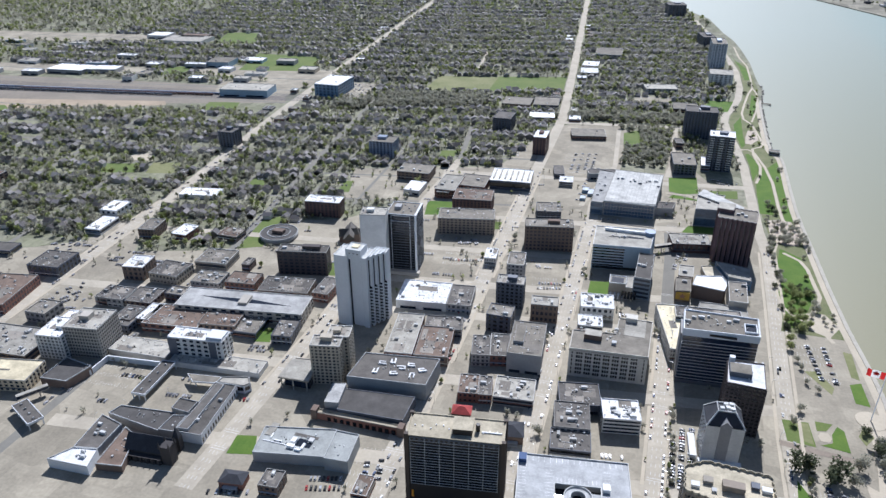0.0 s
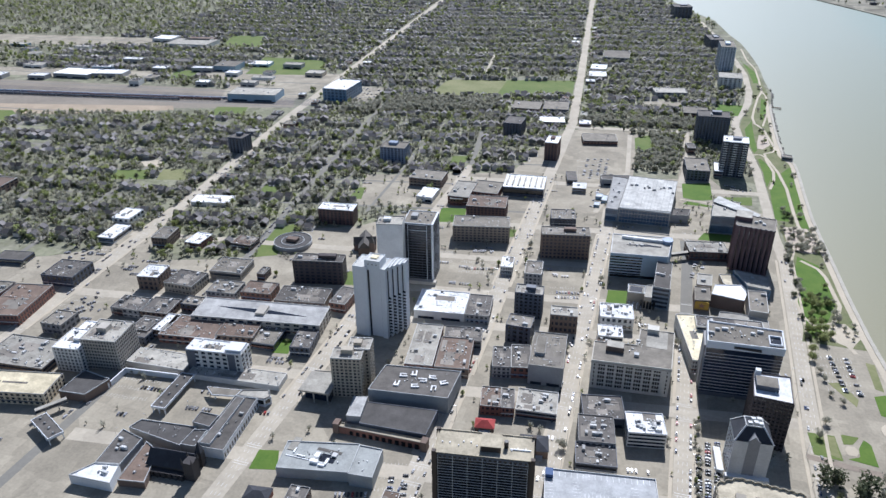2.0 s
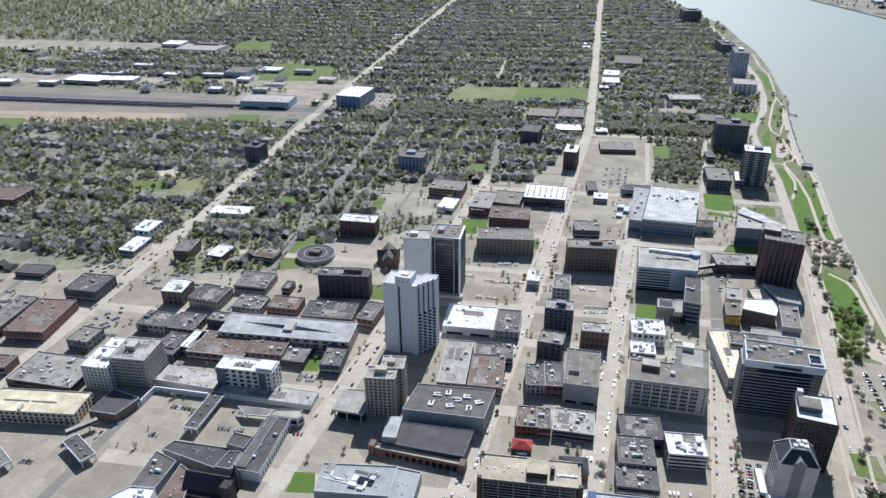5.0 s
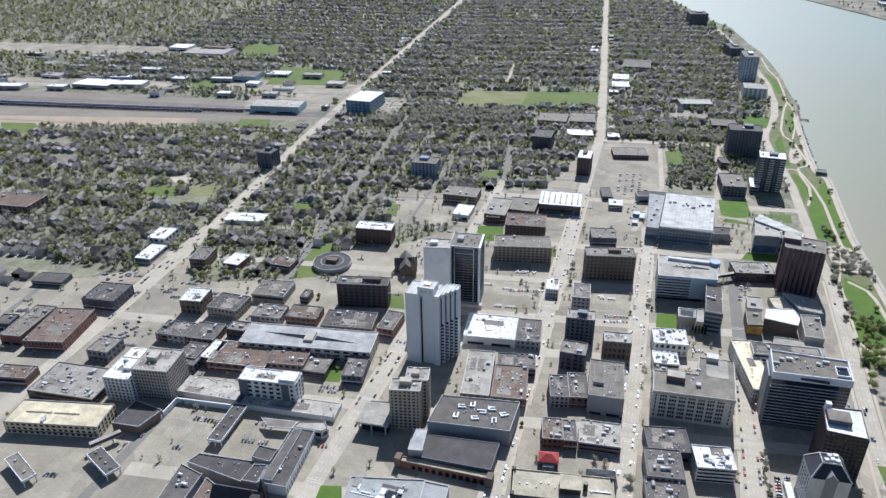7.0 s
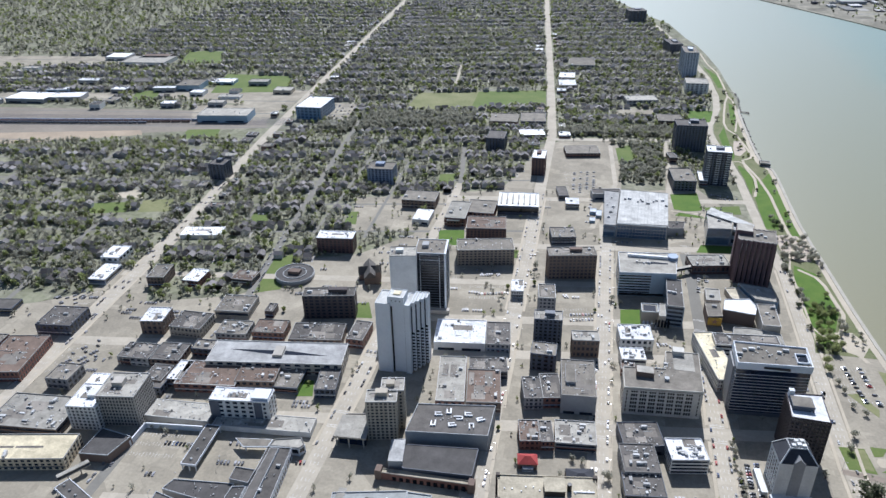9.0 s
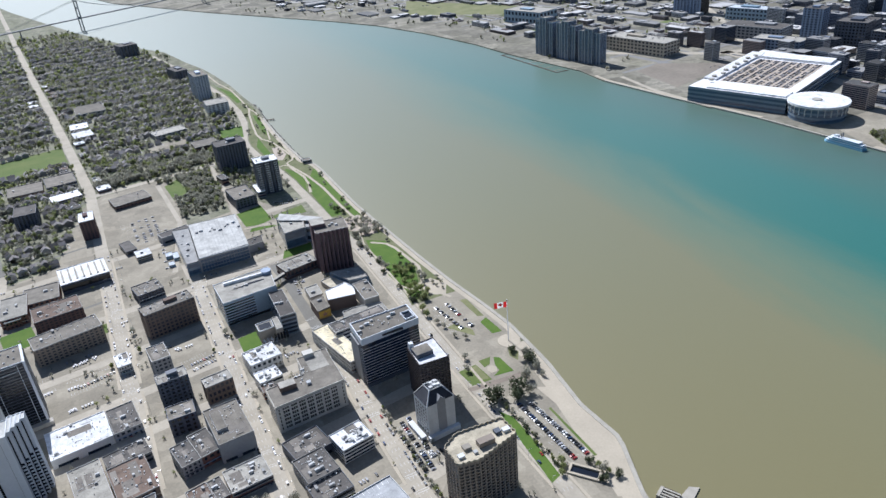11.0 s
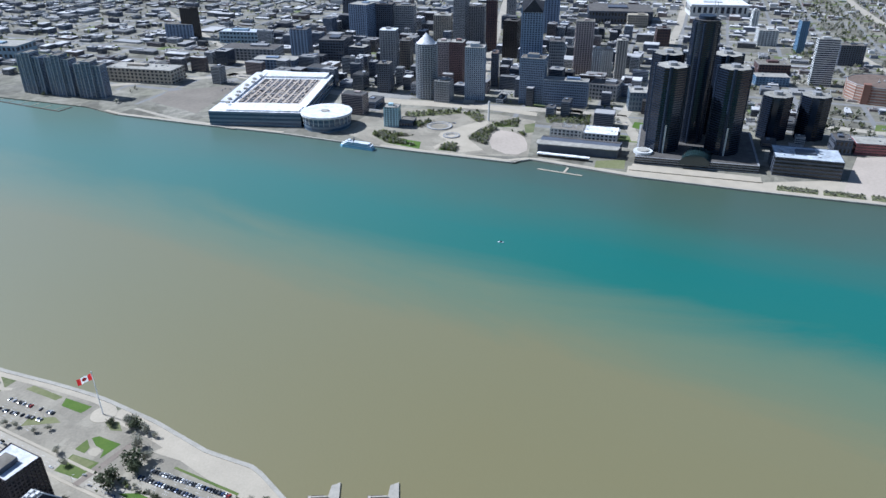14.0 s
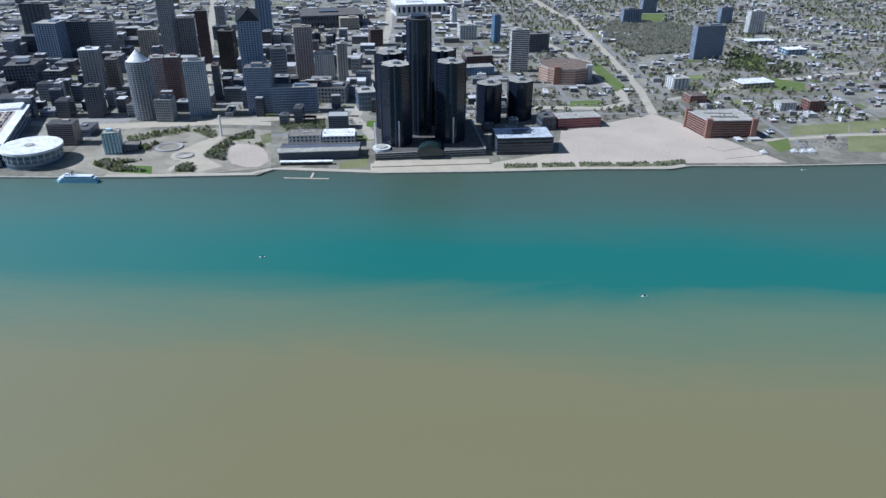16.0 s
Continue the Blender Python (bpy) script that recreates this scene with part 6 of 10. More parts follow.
def college():
    """A pale blue college block, half of its front in dark bands."""
    plan = [(-53.0, 715.0), (8.0, 722.0), (11.0, 772.0), (-55.0, 764.0)]
    h = 29.0
    root = poly_building("college_building", "pale blue panelled college block with dark banded front", plan, h, "w_collegeblue", "r_light", cop="w_whitepaint", units=3, vents=20)
    cx, cy = root.location.x, root.location.y
    p, q = (plan[0][0] - cx, plan[0][1] - cy), (plan[1][0] - cx, plan[1][1] - cy)
    r = (plan[3][0] - cx, plan[3][1] - cy)
    for i in range(7):
        z = 4.2 + i * 3.4
        window_row(root, p, q, z, z + 2.0, [(0.01, 0.56)], "glassdark", 0.12)
        window_row(root, p, q, z + 2.0, z + 2.45, [(0.0, 0.57)], "w_whitepaint", 0.5, "sunshade")
        window_row(root, r, p, z, z + 1.8, even(9, 0.7), "glassdark", 0.1)
    window_row(root, p, q, 0.4, 3.6, [(0.02, 0.98)], "glassdark", 0.1)
    part("roof_slot", prism("roof_slot", [(-16, -3), (22, 0.5), (22, 2.5), (6, 3.5)], h + 0.09, h + 0.5, "glassdark"), root, "dark wedge of roof glazing")
    part("plant_screen", boxes("plant_screen", [(-22, 12, h + 0.08, 24, 15, h + 3.2)], "r_white"), root)
    part("stair_drum", prism("stair_drum", ring_pts(28, 15, 6, 20), 0, h + 4, "w_bluegrey"), root)
    poly_building("college_building", "narrow grey-roofed college wing beside the street", [(-4.5, 662), (12, 661), (13, 718), (-3, 720)], 24, "w_glass2", "r_dark", 5, "glassband", 0.55, 2, 8)


def convention_hall():
    """A broad seamed-metal hall with a glazed front and a lower side wing."""
    plan = [(-56, 862), (8, 865), (14, 974), (-51, 977)]
    h = 21.0
    root = poly_building("convention_hall", "broad convention hall with a seamed grey metal roof and glass front", plan, h, "w_grey", "r_steel", cop="r_steel", rim=0.5)
    cx, cy = root.location.x, root.location.y
    p, q = Vector((plan[0][0] - cx, plan[0][1] - cy)), Vector((plan[1][0] - cx, plan[1][1] - cy))
    for i in range(4):
        window_row(root, p, q, 1.0 + i * 4.4, 4.6 + i * 4.4, even(16, 0.9, 0.02, 0.98), "glassblue", 0.15)
    s, r = Vector((plan[3][0] - cx, plan[3][1] - cy)), Vector((plan[2][0] - cx, plan[2][1] - cy))
    for i in range(1, 15):
        t = i / 15
        a, b = p + (q - p) * t, s + (r - s) * t
        v = [(a.x - 0.25, a.y + 1, h + 0.08), (a.x + 0.25, a.y + 1, h + 0.08), (b.x + 0.25, b.y - 1, h + 0.08), (b.x - 0.25, b.y - 1, h + 0.08)]
        v += [(x, y, h + 0.4) for x, y, z in v]
        part("roof_seam", mesh_of("roof_seam", v, BOX_FACES, "r_metal"), root)
    for i, (x, y) in enumerate(((-24, 22), (-18, 24), (-7, 16), (-1, 18), (6, 12), (14, 20), (18, 24), (26, 26), (-3, 24), (30, 8))):
        part("roof_unit", UNIT_MESHES[(1, 3, 0)[i % 3]][0], root, "white roof unit", at=Matrix.Translation((x, y, h + 0.08)))
    part("roof_fascia", boxes("roof_fascia", [(p.x - 0.5, p.y - 1.6, h - 0.8, q.x + 0.5, p.y - 0.3, h + 0.6)], "w_greyslab"), root)
    poly_building("convention_hall", "lower grey wing of the convention hall", [(-72, 862), (-57, 862), (-52, 976), (-74, 980)], 17, "w_glass2", "r_metal", 2, "glassblue", 0.6, 5, 12)
    poly_building("convention_hall", "low brown service wing of the convention hall", [(9, 880), (30, 884), (33, 905), (10, 902)], 10, "w_grey", "r_dark", 0, units=2)


def gallery():
    """A glazed gallery with a pointed metal roof blade."""
    root = poly_building("gallery_building", "grey-blue glazed gallery with a pointed metal roof blade", [(56, 862), (84, 865), (92, 915), (60, 918)], 23, "w_glass2", "r_light", 2, "glassblue", 0.8, 2)
    cx, cy = root.location.x, root.location.y
    part("roof_blade", prism("roof_blade", [(58 - cx, 905 - cy), (110 - cx, 868 - cy), (113 - cx, 878 - cy), (66 - cx, 926 - cy)], 24.2, 25.4, "r_steel"), root, "pointed silver roof blade")
    poly_building("gallery_building", "long metal-roofed gallery wing", [(86, 868), (108, 858), (112, 880), (94, 905)], 21, "w_glass2", "r_steel", 2, "glassband", 0.5, 3, 10)


def government_building():
    """A pale stone office block, its windows grouped in threes between pilasters."""
    plan = [(-49.0, 511.5), (16.5, 517.0), (17.5, 574.0), (-12.0, 572.0), (-13.0, 545.0), (-50.0, 541.0)]
    h = 28.5
    root = poly_building("government_building", "pale stone government block with grouped windows and a stepped roof", plan, h, "w_stone", "r_grey", cop="w_stone", vents=26, units=3)
    cx, cy = root.location.x, root.location.y
    loc = [Vector((x - cx, y - cy)) for x, y in plan]
    groups = [(0.035, 0.05)] + [(0.095 + 0.116 * g + 0.03 * k, 0.117 + 0.116 * g + 0.03 * k) for g in range(7) for k in range(3)] + [(0.95, 0.965)]
    for i in range(6):
        z = 3.2 + i * 4.15
        window_row(root, loc[0], loc[1], z, z + (2.7 if i < 5 else 1.9), groups)
        window_row(root, loc[1], loc[2], z, z + 2.6, even(15, 0.5))
        window_row(root, loc[5], loc[0], z, z + 2.6, even(9, 0.5))
    for g in range(8):
        a = loc[0] + (loc[1] - loc[0]) * (0.078 + 0.116 * g)
        part("pilaster", boxes("pilaster", [(a.x - 0.5, a.y - 0.45, 2.5, a.x + 0.5, a.y + 0.3, h - 1.5)], "w_stone"), root)
    part("cornice", ring_wall("cornice", inset([tuple(p) for p in loc], -0.5), 0.6, h - 1.3, h - 0.6, "w_cream2"), root)
    part("plant_room", boxes("plant_room", [(-24, -14, h + 0.08, -9, -4, h + 5)], "w_brown"), root)
    part("plant_roof", boxes("plant_roof", [(-23.7, -13.7, h + 5, -9.3, -4.3, h + 5.1)], "r_light"), root)
    part("inner_roof", boxes("inner_roof", [(9, 2, h + 0.08, 27, 30, h + 0.3)], "r_light"), root)
    part("lift_tower", boxes("lift_tower", [(9, 24, h + 0.08, 19, 32, h + 4.5)], "w_stone"), root)
    part("roof_frame", boxes("roof_frame", [(0, -16, h + 0.08, 4, -12, h + 2.4)], "w_greyslab"), root)


def courthouse():
    """A low stone hall with five tall arches and a pergola in front of its lawn."""
    root = poly_building("court_building", "pale stone hall with five tall dark arches", [(-11.7, 656), (-4.8, 656.6), (-4.8, 682), (-10.5, 681)], 14, "w_cream2", "r_light")
    hall = poly_building("court_building", "low pale stone court hall with a dark roof court", [(-29, 663), (-11.9, 664.5), (-11.9, 681), (-29.5, 680)], 13, "w_cream2", "r_light", cop="w_whitepaint")
    part("roof_court", boxes("roof_court", [(-6.5, -6, 13.09, 6, 5.5, 13.2)], "glassdark"), hall, "dark roof court")
    for x in (-26, -22, -18, -14):
        beam = new("pergola", boxes("pergola", [(-0.3, -8, 3.4, 0.3, 0, 3.8), (-0.25, -7.8, 0, 0.25, -7.3, 3.4), (-0.25, -0.8, 0, 0.25, -0.3, 3.4), (-1.6, -5.2, 3.8, 1.6, -4.8, 4.0), (-1.6, -2.6, 3.8, 1.6, -2.2, 4.0)], "w_whitepaint"))
        beam.location = (x, 662, 0.02)
        tagged(beam, "white timber pergola bay before the court hall", "pergola", "pergola bays")
    for i in range(5):
        x = -3.2 + i * 3.1
        arch = [(x - 1.1, 1.0), (x + 1.1, 1.0)] + [(x + 1.1 * math.cos(a), 8.5 + 1.6 * math.sin(a)) for a in (0, 0.5, 1.0, 1.57, 2.1, 2.6, 3.14)]
        v = [(u - 3.0, -13.2, z) for u, z in arch] + [(u - 3.0, -12.9, z) for u, z in arch]
        n = len(arch)
        part("arch_window", mesh_of("arch_window", v, [tuple(range(n)), tuple(range(2 * n - 1, n - 1, -1))] + [(k, (k + 1) % n, n + (k + 1) % n, n + k) for k in range(n)], "glassdark"), root)


def theatre_group():
    """The casino theatre: a blank grey hall, dark stage roof, brick arcade and glazed foyer."""
    hall = poly_building("theatre", "blank blue-grey theatre hall with white ducts on its dark roof", [(-223.5, 434), (-156, 442), (-155.5, 480), (-221.5, 470)], 16, "w_theatregrey", "r_dark", cop="w_greyslab", vents=30)
    for x, y, turn in ((-12, 4, 10), (-4, 9, 100), (6, 2, 190), (2, -7, 20), (-14, -8, 95), (13, 8, 10), (18, -6, 280), (24, 4, 30)):
        part("roof_duct", boxes("roof_duct", [(-3.4, -2.2, 0, 3.4, -1.0, 1.3), (-3.4, -1.0, 0, -2.2, 2.2, 1.3), (-2.2, 1.1, 0, 2.2, 2.2, 1.1)], "r_white"), hall, "white roof duct", at=pose(x, y, 16.08, 0, 0, turn))
    poly_building("theatre", "low dark-roofed stage house of the theatre", [(-217, 400.5), (-162, 403), (-162, 433), (-226, 426)], 9.5, "w_dark", "r_tar", cop="w_dark", rim=0.5)
    poly_building("theatre", "narrow theatre stair block with a pale green metal roof", [(-229, 402), (-217.5, 404), (-221.5, 429), (-232.7, 426)], 13, "w_grey", "r_metal", cop="r_metal", rim=0.4)
    root = poly_building("theatre_arcade", "red-brown brick arcade with a pale coping and end turrets", [(-238, 395.0), (-160, 396.5), (-160, 400.5), (-237, 400)], 6.5, "w_red", "r_tan", cop="w_cream2")
    for i in range(14):
        x = -36 + i * 5.5
        part("arch_opening", boxes("arch_opening", [(x, -2.75, 0.4, x + 3.0, -1.6, 4.2)], "glassdark"), root)
    for x in (-39, 35):
        part("turret", boxes("turret", [(x, -4, 0, x + 5, 3, 9.5)], "w_brown"), root)
    foyer = poly_building("theatre_foyer", "dark glass theatre foyer under a broad pale canopy", [(-279, 427), (-256, 428), (-260, 455), (-281, 451)], 10.5, "glassnavy", "r_light")
    part("canopy", prism("canopy", [(-13, -19), (15, -17), (12, 12), (-14, 8)], 10.7, 12.2, "w_cream2"), foyer, "broad pale canopy slab")
    part("canopy_roof", prism("canopy_roof", [(-12.5, -18.4), (14.4, -16.4), (11.5, 11.5), (-13.5, 7.5)], 12.2, 12.3, "r_light"), foyer)
    for x, y in ((-11, -17), (0, -17), (12, -15.5)):
        part("column", prism("column", ring_pts(x, y, 0.6, 10), 0, 10.7, "w_concrete"), foyer)


def school():
    """A pale flat-roofed school with dark wells and ducts."""
    root = poly_building("school_building", "pale grey flat-roofed school with dark roof wells and ducts", [(-257, 338), (-203, 349), (-207, 379), (-262, 366)], 9, "w_schoolgrey", "r_school", cop="w_greyslab", vents=20)
    for x, y, w, d, z, m in ((2, -4, 12, 8, 0.12, "glassdark"), (-4, 6, 20, 3, 0.14, "r_dark"), (-2, -3, 4, 5, 2.6, "r_white"), (-3, -8, 6, 3, 2.2, "r_white"), (8, -7, 2, 6, 1.6, "r_white"), (4, -9, 5, 1.2, 1.6, "r_white"), (-16, -4, 7, 1.0, 1.0, "r_white"), (-20, -2, 1.2, 5, 1.0, "r_white"), (-26, 0, 6, 14, 0.5, "r_light"), (-24, -6, 30, 0.6, 0.5, "r_white"), (10, 2, 4, 4, 1.6, "unit")):
        part("roof_box", boxes("roof_box", [(x, y, 9.08, x + w, y + d, 9.08 + z)], m), root)
    poly_building("school_building", "taller pale grey end block of the school", [(-202.5, 346), (-184, 347.5), (-187.3, 376.5), (-206, 376)], 11, "w_schoolgrey", "r_school", cop="w_greyslab", vents=6)


def ramp_garage():
    """A parking garage with painted stalls on its pale deck, round a court with a circular ramp."""
    root = new("parking_garage")
    root.matrix_basis = pose(-58, 333, 0, 0, 0, 8.7)
    tagged(root, "pale rooftop parking garage with painted stalls and a round ramp", "parking garage", "city buildings")
    w, d, h = 78.0, 58.0, 14.0
    for x0, y0, x1, y1 in ((0, 0, 26, d), (26, 32, 58, d), (58, 0, w, d)):
        part("wall", boxes("wall", [(x0, y0, 0, x1, y1, h)], "w_concrete"), root)
        part("deck", boxes("deck", [(x0 + 0.02, y0 + 0.02, h, x1 - 0.02, y1 - 0.02, h + 0.1)], "r_garage"), root, "pale parking deck")
    part("court_floor", boxes("court_floor", [(26, 0, 0, 58, 32, 3)], "r_dark"), root)
    rim = [(0, d - 0.4, w, d), (0, 0, 0.4, d - 0.4), (w - 0.4, 0, w, d - 0.4), (26, 0, 26.4, 32), (26.4, 31.6, 58, 32), (57.6, 0, 58, 31.6)]
    part("parapet", boxes("parapet", [(a, b, h + 0.1, c, e, h + 1.1) for a, b, c, e in rim], "w_white"), root)
    for i in range(4):
        part("opening_band", boxes("opening_band", [(-0.1, 1, 1.4 + i * 3.4, w + 0.1, d - 1, 2.9 + i * 3.4)], "glassdark"), root) if i < 3 else None
    for k, (r0, z) in enumerate(((9.5, h + 0.6),)):
        c = (42.2, 22.0)
        part("ramp_drum", ring_wall("ramp_drum", ring_pts(*c, r0, 36), 4.2, 3, h - 0.6, "r_garage"), root, "round concrete ramp")
        part("ramp_rim", ring_wall("ramp_rim", ring_pts(*c, r0 + 0.3, 36), 0.5, h - 0.6, z, "w_white"), root)
        part("ramp_rim", ring_wall("ramp_rim", ring_pts(*c, 5.4, 30), 0.4, h - 0.6, z, "w_white"), root)
        part("ramp_bridge", boxes("ramp_bridge", [(51, 18, h - 1.4, 58, 26, h)], "r_garage"), root)
    rows = []
    for i in range(18):
        rows.append((2 + i * 4.2, d - 6.5, h + 0.1, 2.25 + i * 4.2, d - 1.2, h + 0.125))
        if i < 11:
            rows.append((28 + i * 2.7, 33, h + 0.1, 28.2 + i * 2.7, 38, h + 0.125))
    for i in range(16):
        rows += [(1.2, 2 + i * 3.0, h + 0.1, 6.4, 2.2 + i * 3.0, h + 0.125), (19.8, 2 + i * 3.0, h + 0.1, 25.2, 2.2 + i * 3.0, h + 0.125), (60, 2 + i * 3.0, h + 0.1, 65, 2.2 + i * 3.0, h + 0.125)]
    tagged(part("stall_lines", boxes("stall_lines", rows, "r_white"), root), kind="stuff")
    part("stair_box", boxes("stair_box", [(0.5, 49, h + 0.1, 6, 56, h + 3.4)], "w_blue"), root, "blue stair housing")
    part("stair_box", boxes("stair_box", [(59, 28, h + 0.1, 64, 34, h + 3.0)], "r_white"), root)
    for x, y in ((-40, 345), (-45, 375), (-20, 385), (5, 388), (8, 360)):
        FOOT.append((x, y, 17))


def border_plaza():
    """The customs buildings, canopies and walls about the paved border plaza."""
    pale = "w_whitepaint"
    poly_building("customs_building", "low dark-roofed customs hall with pale edges", [(-391.6, 344), (-340.2, 338), (-339.4, 360), (-387.8, 355)], 8, "w_concrete", "r_tar", cop="w_greyslab", vents=14)
    poly_building("customs_building", "low dark-roofed customs link block", [(-340, 338.5), (-327.2, 339.5), (-328.8, 358.8), (-339.2, 356)], 9, "w_concrete", "r_tar", cop="w_greyslab", vents=4)
    poly_building("customs_building", "raised customs office block with a flat tar roof", [(-344, 361), (-327.6, 360), (-328, 374), (-345, 374)], 11, "w_concrete", "r_dark", cop="w_grey")
    root = poly_building("customs_building", "long pale customs wing with a row of narrow windows", [(-326.9, 340.5), (-304, 342), (-311, 404), (-331, 402)], 9, pale, "r_dark", cop="w_greyslab", units=4, vents=10)
    p, q = Vector((-304, 342)) - root.location.xy, Vector((-311, 404)) - root.location.xy
    window_row(root, p, q, 1.2, 5.8, even(15, 0.45), "glassdark", 0.1)
    part("spine_roof", prism("spine_roof", inset([(-8.4, -31.0), (3.4, -29.8), (-0.5, 29), (-10.8, 29)], 1.5), 9.08, 11.4, "w_greyslab"), root)
    part("spine_top", prism("spine_top", inset([(-8.4, -31.0), (3.4, -29.8), (-0.5, 29), (-10.8, 29)], 1.9), 11.4, 11.5, "r_dark"), root)
    poly_building("customs_building", "pale end pavilion of the customs wing", [(-331, 404.5), (-306, 406), (-303, 411), (-308.5, 418), (-329, 412)], 8, pale, "r_light", 1, "glassdark", 0.5)
    poly_building("customs_building", "dark-roofed customs hall with a white fascia", [(-480, 364.5), (-455, 367), (-449.5, 391), (-480, 395.5)], 8, "w_brown", "r_tar", cop="w_greyslab")
    for plan, h in (([(-363.6, 408.4), (-352.4, 400), (-332.5, 404), (-331.5, 413)], 7.0),):
        root = new("customs_canopy")
        cx, cy = -345.0, 406.0
        root.location = (cx, cy, 0.02)
        tagged(root, "pointed flat canopy with a white edge over inspection lanes", "customs canopy", "city buildings")
        loc = [(x - cx, y - cy) for x, y in plan]
        part("fascia", prism("fascia", loc, h - 1.3, h, pale), root, "white fascia")
        part("roof", prism("roof", inset(loc, 0.5), h, h + 0.1, "r_grey"), root)
        for x, y in inset(loc, 2.5):
            part("column", boxes("column", [(x - 0.35, y - 0.35, 0, x + 0.35, y + 0.35, h - 1.3)], pale), root)
    for a, b, hh in (((-450, 411.6), (-399, 417.2), 5.2), ((-450.2, 388), (-450.4, 411.4), 5.2), ((-392, 421.5), (-309, 429.0), 4.6)):
        d = Vector(b) - Vector(a)
        wall = new("retaining_wall", boxes("retaining_wall", [(0, -0.4, 0, d.length, 0.4, hh), (0, -0.55, hh, d.length, 0.55, hh + 0.3)], pale))
        wall.matrix_basis = pose(*a, 0, 0, 0, math.degrees(math.atan2(d.y, d.x)))
        tagged(wall, "long white-painted retaining wall beside the plaza", "wall", kind="structure")
    poly_building("store_building", "low store with a dark roof and white front bay", [(-389.6, 304), (-370.4, 308), (-372.3, 336), (-394.6, 341)], 8, "w_grey", "r_dark", cop="w_greyslab", units=4, vents=6)
    poly_building("store_building", "white-roofed front bay of a store", [(-399.3, 288), (-364.6, 290), (-370.5, 307.6), (-389.6, 303.6)], 8, pale, "r_white", cop="w_greyslab", units=3)
    poly_building("store_building", "low brown gravel-roofed store", [(-363.8, 296), (-343, 299.5), (-354, 330), (-369, 336)], 6, "w_brown", "r_brown", cop="w_greyslab", units=2, vents=8)


def stone_church(x, y, turn):
    """A dark stone church: long nave under a steep roof, apse and a tower with pinnacles."""
    root = new("church")
    root.matrix_basis = pose(x, y, 0, 0, 0, turn)
    tagged(root, "dark stone church with a steep slate roof and pinnacled tower", "church")
    part("nave", boxes("nave", [(-19, -8, 0, 17, 8, 8)], "w_darkstone"), root)
    v = [(-19.6, -8.8, 7.6), (17, -8.8, 7.6), (17, 8.8, 7.6), (-19.6, 8.8, 7.6), (-19.6, 0, 16.5), (17, 0, 16.5)]
    part("roof", mesh_of("roof", v, [(0, 1, 5, 4), (2, 3, 4, 5), (0, 4, 3), (1, 2, 5), (0, 3, 2, 1)], "r_slate"), root)
    part("aisle", boxes("aisle", [(-15, -12, 0, 12, -8, 5)], "w_darkstone"), root)
    for i in range(6):
        part("buttress", boxes("buttress", [(-14.5 + i * 5, -12.8, 0, -13.6 + i * 5, -12, 5.6)], "w_darkstone"), root)
        part("lancet_window", boxes("lancet_window", [(-12.6 + i * 5, -12.1, 1.4, -11.4 + i * 5, -12, 4.2)], "glassdark"), root)
    part("tower", boxes("tower", [(13, -11, 0, 21, -3, 17)], "w_darkstone"), root)
    for px_ in (13, 21):
        for py_ in (-11, -3):
            part("pinnacle", mesh_of("pinnacle", [(px_ - 0.8, py_ - 0.8, 16), (px_ + 0.8, py_ - 0.8, 16), (px_ + 0.8, py_ + 0.8, 16), (px_ - 0.8, py_ + 0.8, 16), (px_, py_, 22)], [(0, 1, 4), (1, 2, 4), (2, 3, 4), (3, 0, 4), (3, 2, 1, 0)], "w_darkstone"), root)
    part("turret", boxes("turret", [(14, 4, 0, 19, 9, 13)], "w_darkstone"), root)
    part("spire", mesh_of("spire", [(14, 4, 13), (19, 4, 13), (19, 9, 13), (14, 9, 13), (16.5, 6.5, 23)], [(0, 1, 4), (1, 2, 4), (2, 3, 4), (3, 0, 4)], "r_slate"), root)
    FOOT.append((x, y, 18))


def riverside_theatre():
    """A fan-shaped white roof over brown walls, a yellow-painted front and terraces."""
    poly_building("theatre", "brown theatre hall under a white fan-shaped roof", [(53.5, 680), (84.5, 675), (87.6, 688), (87, 697), (83, 707), (57.5, 701)], 15, "w_brown", "r_white", cop="r_white")
    front = poly_building("theatre", "low brown foyer with a yellow painted front", [(37.5, 668), (52.6, 671), (52.8, 699), (37, 697)], 12, "w_brown", "r_grey", cop="w_cream2", units=1)
    part("painted_panel", boxes("painted_panel", [(-6.6, -15.7, 2.5, 6.8, -13.2, 11)], "w_yellow"), front, "ochre yellow painted panel")
    part("painted_star", mesh_of("painted_star", [(x * 4.2, -15.8, 6.8 + z * 3.6) for x, z in ((0, 1), (0.25, 0.3), (1, 0.3), (0.4, -0.1), (0.6, -0.9), (0, -0.4), (-0.6, -0.9), (-0.4, -0.1), (-1, 0.3), (-0.25, 0.3))], [tuple(range(10))], "w_orange"), front)
    poly_building("theatre", "grey flat-roofed hall beside the white fan roof", [(88.5, 657), (106, 657), (107, 700), (89, 698)], 15, "w_concrete", "r_grey", units=3, vents=8)
    terrace = [(57, 633)] + [(57 + 49 * t, 656 + 4 * math.sin(math.pi * t) - 4 * t) for t in (0.1, 0.3, 0.5, 0.7, 0.9, 1.0)] + [(106, 634)]
    poly_building("terrace_building", "curved grey terrace building with stepped rims", terrace[::-1], 9, "w_grey", "r_light", 2, "glassband", 0.5)
    poly_building("theatre", "square pale flat-roofed pavilion", [(40, 705), (55, 706), (56, 731), (41, 730)], 10, "w_tan", "r_light", units=1)


